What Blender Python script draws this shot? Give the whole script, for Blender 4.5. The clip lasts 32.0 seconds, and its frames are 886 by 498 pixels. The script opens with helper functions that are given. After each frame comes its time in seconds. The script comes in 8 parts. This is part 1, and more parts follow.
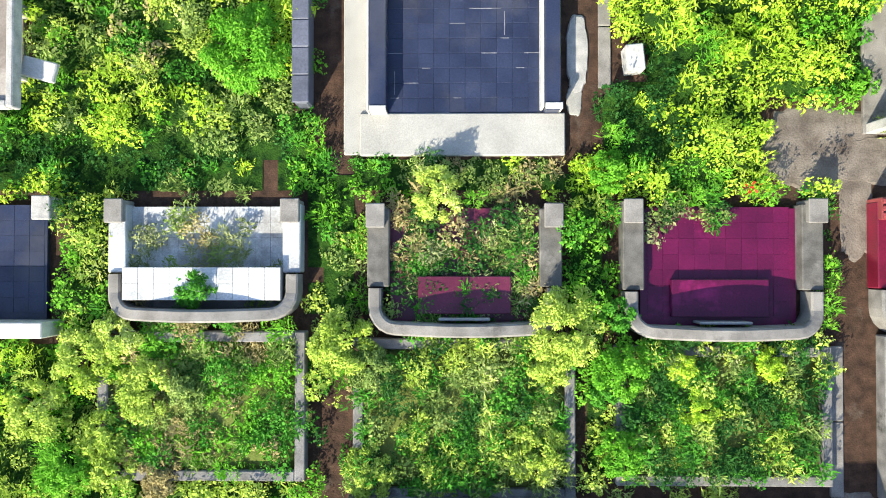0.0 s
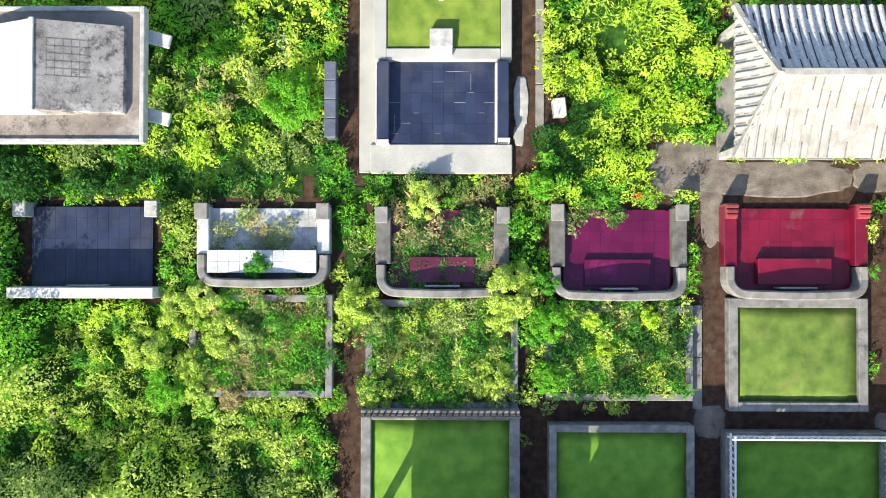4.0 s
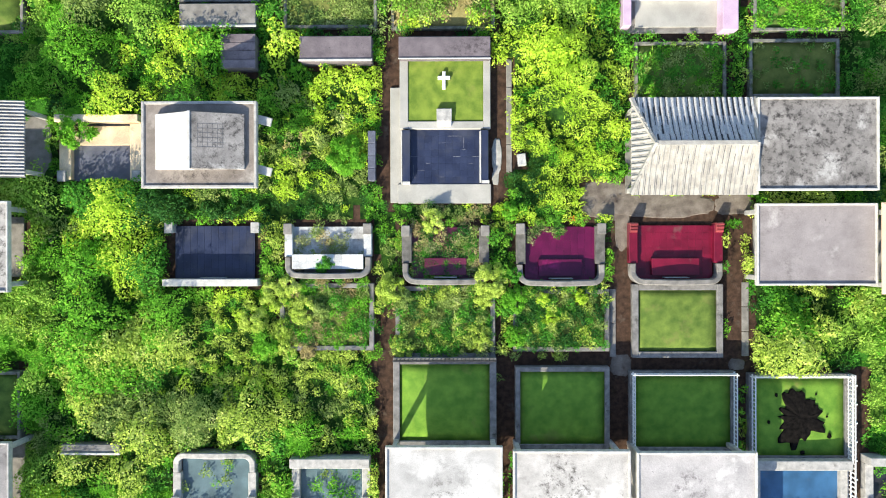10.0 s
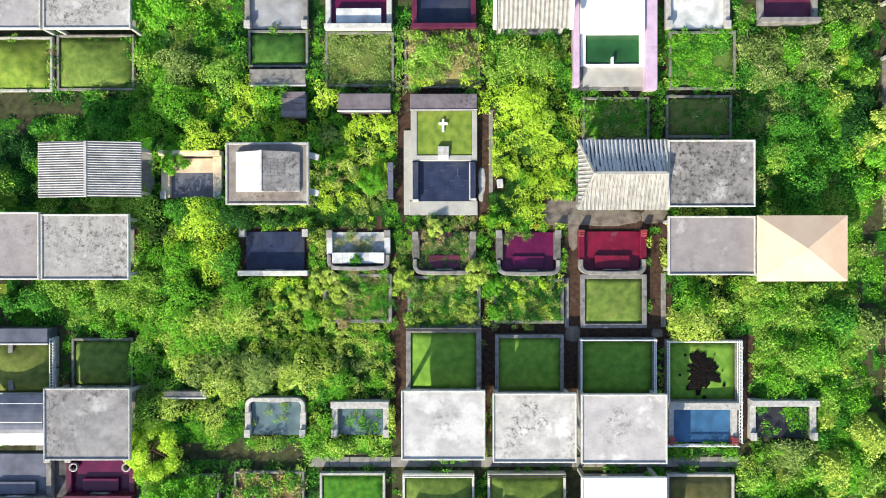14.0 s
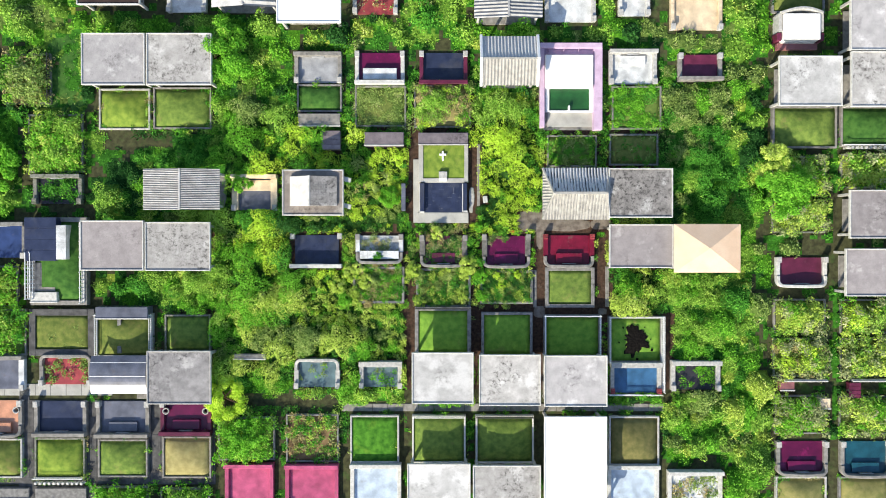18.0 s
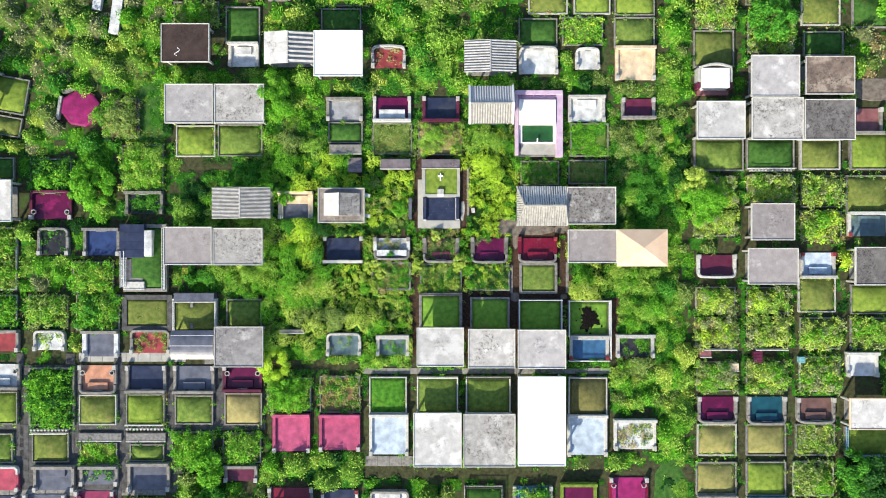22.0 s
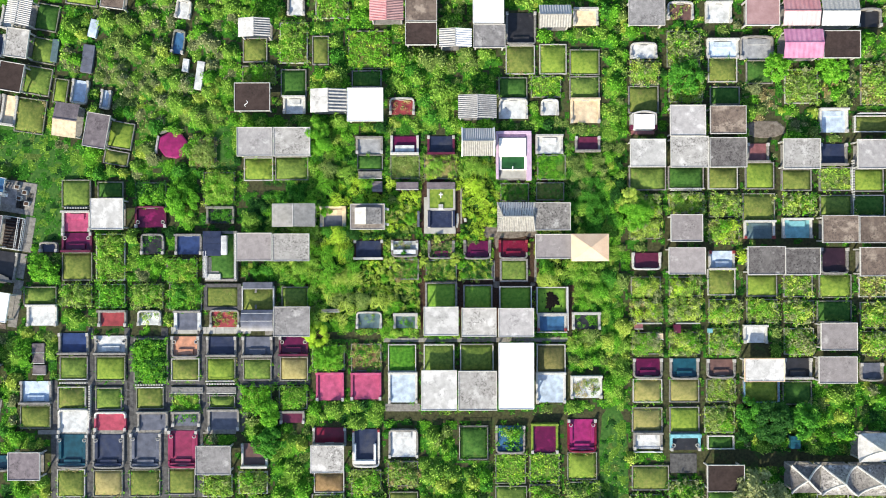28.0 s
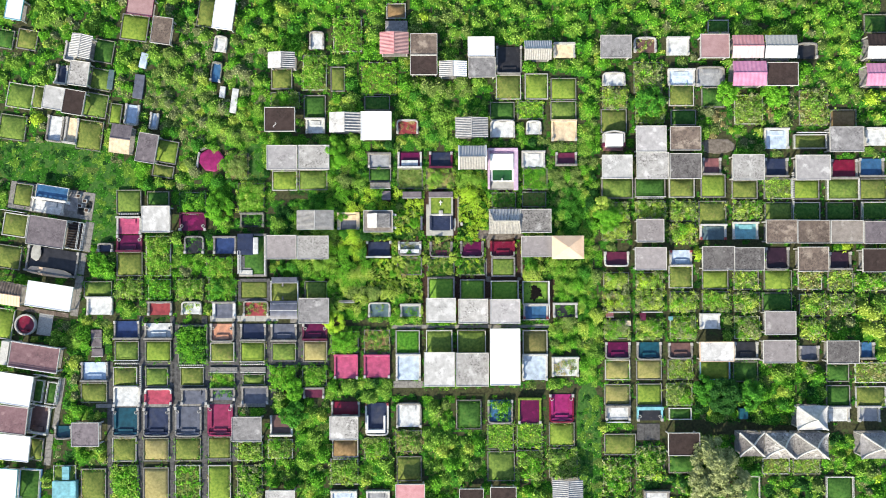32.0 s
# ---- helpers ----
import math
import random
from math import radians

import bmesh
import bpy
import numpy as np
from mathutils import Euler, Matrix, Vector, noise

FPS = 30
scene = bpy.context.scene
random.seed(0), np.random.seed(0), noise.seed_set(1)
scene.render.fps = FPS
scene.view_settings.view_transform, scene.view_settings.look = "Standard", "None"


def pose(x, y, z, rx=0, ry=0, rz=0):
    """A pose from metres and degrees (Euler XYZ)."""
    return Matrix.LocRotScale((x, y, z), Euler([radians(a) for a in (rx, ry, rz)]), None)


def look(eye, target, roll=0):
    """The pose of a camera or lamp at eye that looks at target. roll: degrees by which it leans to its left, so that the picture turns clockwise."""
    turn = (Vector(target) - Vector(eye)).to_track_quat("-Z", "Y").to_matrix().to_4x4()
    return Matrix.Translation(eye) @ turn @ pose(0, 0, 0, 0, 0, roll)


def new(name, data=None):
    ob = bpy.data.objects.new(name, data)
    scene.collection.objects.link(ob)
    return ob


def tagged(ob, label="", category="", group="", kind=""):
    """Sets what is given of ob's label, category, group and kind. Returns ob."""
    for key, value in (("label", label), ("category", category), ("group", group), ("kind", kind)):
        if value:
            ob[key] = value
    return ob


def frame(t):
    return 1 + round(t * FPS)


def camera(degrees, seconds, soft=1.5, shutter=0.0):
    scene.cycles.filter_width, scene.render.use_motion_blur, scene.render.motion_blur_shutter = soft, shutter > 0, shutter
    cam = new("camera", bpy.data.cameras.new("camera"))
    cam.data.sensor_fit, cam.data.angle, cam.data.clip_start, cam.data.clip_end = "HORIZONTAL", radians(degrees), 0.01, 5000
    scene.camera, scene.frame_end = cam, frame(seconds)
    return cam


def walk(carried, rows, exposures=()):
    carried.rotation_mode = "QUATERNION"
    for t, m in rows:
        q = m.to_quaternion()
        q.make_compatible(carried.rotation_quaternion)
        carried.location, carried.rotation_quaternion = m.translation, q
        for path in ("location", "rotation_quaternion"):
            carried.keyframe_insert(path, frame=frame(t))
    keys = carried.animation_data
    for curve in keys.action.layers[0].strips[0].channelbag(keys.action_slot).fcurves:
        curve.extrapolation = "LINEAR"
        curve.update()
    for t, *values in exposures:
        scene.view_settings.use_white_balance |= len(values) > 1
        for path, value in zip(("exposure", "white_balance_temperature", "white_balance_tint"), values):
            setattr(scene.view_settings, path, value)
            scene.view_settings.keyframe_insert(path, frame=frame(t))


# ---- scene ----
EXPOSURES = [(0, 1.02), (3, 0.98), (9, 0.83), (14, 0.63), (19, 0.57), (25, 0.55), (32, 0.57)]
# camera: rises straight up over the graves, looking down
cam = camera(60.0, 32.0, soft=1.0)
PATH = [
    (0, -0.272, 0.081, 14.908, 1.070, 1.154, 0.018),
    (0.5, -0.217, 0.029, 15.316, 1.065, 1.139, 0.041),
    (1, -0.154, -0.042, 16.226, 1.047, 1.068, 0.063),
    (1.5, -0.103, -0.110, 17.209, 1.022, 0.974, 0.092),
    (2, -0.053, -0.174, 18.148, 0.994, 0.874, 0.094),
    (2.5, -0.002, -0.223, 19.087, 0.971, 0.786, 0.116),
    (3, 0.050, -0.257, 19.957, 0.941, 0.720, 0.138),
    (3.5, 0.094, -0.269, 20.762, 0.907, 0.671, 0.152),
    (5.5, 0.028, -0.064, 23.870, 0.365, 0.513, 0.148),
    (6, 0.019, -0.041, 24.740, 0.335, 0.527, 0.149),
    (6.5, 0.023, -0.016, 25.672, 0.307, 0.545, 0.144),
    (7, 0.027, -0.008, 26.610, 0.273, 0.565, 0.122),
    (7.5, 0.043, 0.023, 27.598, 0.232, 0.583, 0.086),
    (8, 0.057, 0.069, 28.575, 0.186, 0.585, 0.047),
    (8.5, 0.043, 0.101, 29.585, 0.135, 0.577, 0.018),
    (9, 0.031, 0.130, 30.597, 0.093, 0.556, -0.032),
    (9.5, 0.033, 0.169, 31.638, 0.057, 0.534, -0.084),
    (10, 0.029, 0.203, 32.741, 0.028, 0.518, -0.111),
    (10.5, 0.043, 0.227, 33.944, -0.006, 0.515, -0.083),
    (11, 0.049, 0.242, 35.255, -0.038, 0.495, -0.064),
    (11.5, 0.048, 0.261, 36.641, -0.075, 0.466, -0.098),
    (12, 0.029, 0.295, 38.146, -0.110, 0.439, -0.125),
    (12.5, 0.024, 0.305, 39.749, -0.146, 0.408, -0.126),
    (13, 0.018, 0.325, 41.351, -0.171, 0.376, -0.115),
    (13.5, -0.001, 0.329, 42.997, -0.191, 0.330, -0.099),
    (14, -0.004, 0.357, 44.647, -0.206, 0.295, -0.089),
    (14.5, -0.008, 0.363, 46.340, -0.218, 0.265, -0.068),
    (16.5, -0.201, 0.519, 53.427, -0.414, 0.009, -0.033),
    (17, -0.198, 0.536, 55.428, -0.433, 0.015, -0.020),
    (17.5, -0.200, 0.585, 57.406, -0.440, 0.014, -0.005),
    (18, -0.185, 0.598, 59.637, -0.440, 0.013, 0.004),
    (18.5, -0.184, 0.625, 61.935, -0.433, 0.016, 0.006),
    (19, -0.115, 0.612, 64.123, -0.412, 0.027, 0.018),
    (19.5, -0.021, 0.568, 66.308, -0.382, 0.037, 0.007),
    (20, 0.042, 0.525, 68.556, -0.348, 0.047, -0.005),
    (20.5, 0.093, 0.484, 70.798, -0.308, 0.060, 0.005),
    (21, 0.136, 0.447, 72.925, -0.269, 0.062, -0.006),
    (21.5, 0.137, 0.412, 75.113, -0.230, 0.062, -0.002),
    (22, 0.118, 0.347, 77.360, -0.188, 0.060, -0.012),
    (22.5, 0.118, 0.296, 79.535, -0.149, 0.060, -0.032),
    (23, 0.096, 0.268, 81.758, -0.116, 0.060, -0.046),
    (23.5, 0.070, 0.220, 84.021, -0.087, 0.057, -0.045),
    (24, 0.073, 0.183, 86.213, -0.058, 0.055, -0.055),
    (24.5, 0.065, 0.128, 88.504, -0.030, 0.055, -0.053),
    (25, 0.076, 0.106, 90.684, -0.003, 0.055, -0.047),
    (25.5, 0.106, 0.044, 92.889, 0.026, 0.056, -0.043),
    (27.5, -0.025, -0.691, 101.602, 0.432, -0.026, -0.129),
    (28, 0.014, -0.743, 103.767, 0.456, -0.026, -0.169),
    (28.5, 0.005, -0.803, 105.940, 0.479, -0.032, -0.198),
    (29, 0.006, -0.862, 108.166, 0.500, -0.036, -0.204),
    (29.5, 0.017, -0.930, 110.254, 0.525, -0.038, -0.210),
    (30, 0.017, -1.053, 112.403, 0.549, -0.039, -0.222),
    (30.5, 0.020, -1.109, 114.634, 0.572, -0.041, -0.207),
    (31, 0.017, -1.162, 116.814, 0.593, -0.044, -0.219),
    (31.5, 0.012, -1.210, 119.044, 0.607, -0.051, -0.235),
    (32, 0.019, -1.249, 121.298, 0.614, -0.051, -0.222),
]
walk(cam, [(t, pose(*row)) for t, *row in PATH], EXPOSURES)

# world and light
world = bpy.data.worlds.new("sky")
scene.world = world
world.use_nodes = True
SUN_EL, SUN_AZ = 30.5, 209.0   # degrees above the horizon; compass bearing of the sun
sky = world.node_tree.nodes.new("ShaderNodeTexSky")
sky.sky_type, sky.sun_disc = "NISHITA", False
sky.sun_elevation, sky.sun_rotation = radians(SUN_EL), radians(SUN_AZ)
world.node_tree.links.new(sky.outputs[0], world.node_tree.nodes["Background"].inputs[0])
world.node_tree.nodes["Background"].inputs[1].default_value = 0.148
sun = new("sun", bpy.data.lights.new("sun", "SUN"))
sun.data.energy, sun.data.angle, sun.data.color = 4.8, radians(0.6), (1.0, 0.91, 0.72)
sun.matrix_world = look((100 * math.sin(radians(SUN_AZ)), 100 * math.cos(radians(SUN_AZ)), 100 * math.tan(radians(SUN_EL))), (0, 0, 0))


# materials
def surface(name, a, b, scale=6.0, rough=0.8, bump=0.15, stain=None, stain_at=0.55, stain_scale=0.9, fine=60.0, spec=0.3, piece=0.0, soft=0.12):
    """Two mottled colours with fine grain, and a third colour in blotches with a shape of their own."""
    m = bpy.data.materials.new(name)
    m.use_nodes = True
    nt = m.node_tree
    N, L = nt.nodes.new, nt.links.new
    p = nt.nodes["Principled BSDF"]
    geo = N("ShaderNodeNewGeometry")
    n1 = N("ShaderNodeTexNoise")
    n1.inputs["Scale"].default_value, n1.inputs["Detail"].default_value = scale, 6
    L(geo.outputs["Position"], n1.inputs["Vector"])
    r1 = N("ShaderNodeValToRGB")
    r1.color_ramp.elements[0].position, r1.color_ramp.elements[1].position = 0.32, 0.68
    r1.color_ramp.elements[0].color, r1.color_ramp.elements[1].color = (*a, 1), (*b, 1)
    L(n1.outputs["Fac"], r1.inputs["Fac"])
    col = r1.outputs["Color"]
    n2 = N("ShaderNodeTexNoise")
    n2.inputs["Scale"].default_value, n2.inputs["Detail"].default_value = fine, 3
    L(geo.outputs["Position"], n2.inputs["Vector"])
    g = N("ShaderNodeMapRange")
    g.inputs["From Min"].default_value, g.inputs["From Max"].default_value = 0.3, 0.7
    g.inputs["To Min"].default_value, g.inputs["To Max"].default_value = 0.78, 1.18
    L(n2.outputs["Fac"], g.inputs["Value"])
    mul = N("ShaderNodeVectorMath")
    mul.operation = "SCALE"
    L(col, mul.inputs[0]), L(g.outputs["Result"], mul.inputs["Scale"])
    col = mul.outputs["Vector"]
    if piece:
        info = N("ShaderNodeObjectInfo")
        pr = N("ShaderNodeMapRange")
        pr.inputs["To Min"].default_value, pr.inputs["To Max"].default_value = 1 - piece, 1 + piece
        L(info.outputs["Random"], pr.inputs["Value"])
        mp = N("ShaderNodeVectorMath")
        mp.operation = "SCALE"
        L(col, mp.inputs[0]), L(pr.outputs["Result"], mp.inputs["Scale"])
        col = mp.outputs["Vector"]
    if stain:
        n3 = N("ShaderNodeTexNoise")
        n3.inputs["Scale"].default_value, n3.inputs["Detail"].default_value, n3.inputs["Roughness"].default_value = stain_scale, 9, 0.68
        L(geo.outputs["Position"], n3.inputs["Vector"])
        r3 = N("ShaderNodeMapRange")
        r3.inputs["From Min"].default_value, r3.inputs["From Max"].default_value = stain_at, stain_at + soft
        L(n3.outputs["Fac"], r3.inputs["Value"])
        mix = N("ShaderNodeMix")
        mix.data_type = "RGBA"
        L(r3.outputs["Result"], mix.inputs["Factor"]), L(col, mix.inputs["A"])
        mix.inputs["B"].default_value = (*stain, 1)
        col = mix.outputs["Result"]
    L(col, p.inputs["Base Color"])
    p.inputs["Roughness"].default_value, p.inputs["Specular IOR Level"].default_value = rough, spec
    if bump:
        bp = N("ShaderNodeBump")
        bp.inputs["Strength"].default_value, bp.inputs["Distance"].default_value = bump, 0.03
        L(n2.outputs["Fac"], bp.inputs["Height"]), L(bp.outputs["Normal"], p.inputs["Normal"])
    return m


def roof_mat(name, a, b, light, mould, share=0.5, patch=0.55, rough=0.88):
    """Weathered cement: broad grey and pale areas, mould in groups of blotches and specks; each roof has its own pattern."""
    m = bpy.data.materials.new(name)
    m.use_nodes = True
    nt = m.node_tree
    N, L = nt.nodes.new, nt.links.new
    p = nt.nodes["Principled BSDF"]
    geo, info = N("ShaderNodeNewGeometry"), N("ShaderNodeObjectInfo")
    off = N("ShaderNodeVectorMath")
    off.operation = "SCALE"
    off.inputs[0].default_value = (31.0, 17.0, 9.0)
    L(info.outputs["Random"], off.inputs["Scale"])
    pos = N("ShaderNodeVectorMath")
    L(geo.outputs["Position"], pos.inputs[0]), L(off.outputs["Vector"], pos.inputs[1])

    def mottle(scale, detail, rough_, lo, hi):
        n = N("ShaderNodeTexNoise")
        n.inputs["Scale"].default_value, n.inputs["Detail"].default_value, n.inputs["Roughness"].default_value = scale, detail, rough_
        L(pos.outputs["Vector"], n.inputs["Vector"])
        r = N("ShaderNodeMapRange")
        r.inputs["From Min"].default_value, r.inputs["From Max"].default_value = lo, hi
        L(n.outputs["Fac"], r.inputs["Value"])
        return n, r.outputs["Result"]

    def blend(fac, x, y):
        mx = N("ShaderNodeMix")
        mx.data_type = "RGBA"
        L(fac, mx.inputs["Factor"])
        for q, v in (("A", x), ("B", y)):
            if isinstance(v, tuple):
                mx.inputs[q].default_value = (*v, 1)
            else:
                L(v, mx.inputs[q])
        return mx.outputs["Result"]

    def times(x, y):
        mt = N("ShaderNodeMath")
        mt.operation = "MULTIPLY"
        L(x, mt.inputs[0]), L(y, mt.inputs[1])
        return mt.outputs[0]

    col = blend(mottle(1.3, 8, 0.65, 0.35, 0.65)[1], a, b)
    col = blend(mottle(0.62, 7, 0.6, patch, patch + 0.1)[1], col, light)
    grain, fine = mottle(26, 4, 0.6, 0.3, 0.7)
    region = mottle(0.42, 3, 0.5, 0.62 - 0.3 * share, 0.74 - 0.3 * share)[1]
    spots = mottle(3.4, 10, 0.78, 0.49, 0.62)[1]
    col = blend(times(region, spots), col, mould)
    specks = mottle(11.0, 3, 0.6, 0.63, 0.69)[1]
    col = blend(times(specks, mottle(0.7, 4, 0.6, 0.44, 0.62)[1]), col, tuple(0.6 * u + 0.4 * v for u, v in zip(mould, a)))
    tone = N("ShaderNodeMapRange")
    tone.inputs["To Min"].default_value, tone.inputs["To Max"].default_value = 0.84, 1.14
    L(fine, tone.inputs["Value"])
    own = N("ShaderNodeMapRange")
    own.inputs["To Min"].default_value, own.inputs["To Max"].default_value = 0.85, 1.13
    L(info.outputs["Random"], own.inputs["Value"])
    sc = N("ShaderNodeVectorMath")
    sc.operation = "SCALE"
    L(col, sc.inputs[0]), L(times(tone.outputs["Result"], own.outputs["Result"]), sc.inputs["Scale"])
    L(sc.outputs["Vector"], p.inputs["Base Color"])
    p.inputs["Roughness"].default_value, p.inputs["Specular IOR Level"].default_value = rough, 0.3
    bp = N("ShaderNodeBump")
    bp.inputs["Strength"].default_value, bp.inputs["Distance"].default_value = 0.25, 0.02
    L(grain.outputs["Fac"], bp.inputs["Height"]), L(bp.outputs["Normal"], p.inputs["Normal"])
    return m


def foliage(name, dark, light, odd, through_leaf=0.24):
    """Leaves: each leaf takes its own green between dark and light, a few take the odd colour."""
    m = bpy.data.materials.new(name)
    m.use_nodes = True
    nt = m.node_tree
    N, L = nt.nodes.new, nt.links.new
    p, out = nt.nodes["Principled BSDF"], nt.nodes["Material Output"]
    geo = N("ShaderNodeNewGeometry")
    ramp = N("ShaderNodeValToRGB")
    e = ramp.color_ramp.elements
    e[0].color, e[1].color = (*dark, 1), (*odd, 1)
    e[1].position = 1.0
    mid = e.new(0.8)
    mid.color = (*light, 1)
    n1 = N("ShaderNodeTexNoise")
    n1.inputs["Scale"].default_value, n1.inputs["Detail"].default_value = 1.3, 4
    L(geo.outputs["Position"], n1.inputs["Vector"])
    add = N("ShaderNodeMath")
    add.operation = "MULTIPLY_ADD"
    L(n1.outputs["Fac"], add.inputs[0])
    add.inputs[1].default_value = 1.5
    sub = N("ShaderNodeMath")
    sub.operation = "MULTIPLY_ADD"
    L(geo.outputs["Random Per Island"], sub.inputs[0])
    sub.inputs[1].default_value, sub.inputs[2].default_value = 0.5, -0.5
    L(sub.outputs[0], add.inputs[2])
    L(add.outputs[0], ramp.inputs["Fac"])
    L(ramp.outputs["Color"], p.inputs["Base Color"])
    p.inputs["Roughness"].default_value, p.inputs["Specular IOR Level"].default_value = 0.6, 0.12
    tr = N("ShaderNodeBsdfTranslucent")
    L(ramp.outputs["Color"], tr.inputs["Color"])
    mix = N("ShaderNodeMixShader")
    mix.inputs["Fac"].default_value = through_leaf
    L(p.outputs[0], mix.inputs[1]), L(tr.outputs[0], mix.inputs[2]), L(mix.outputs[0], out.inputs["Surface"])
    return m


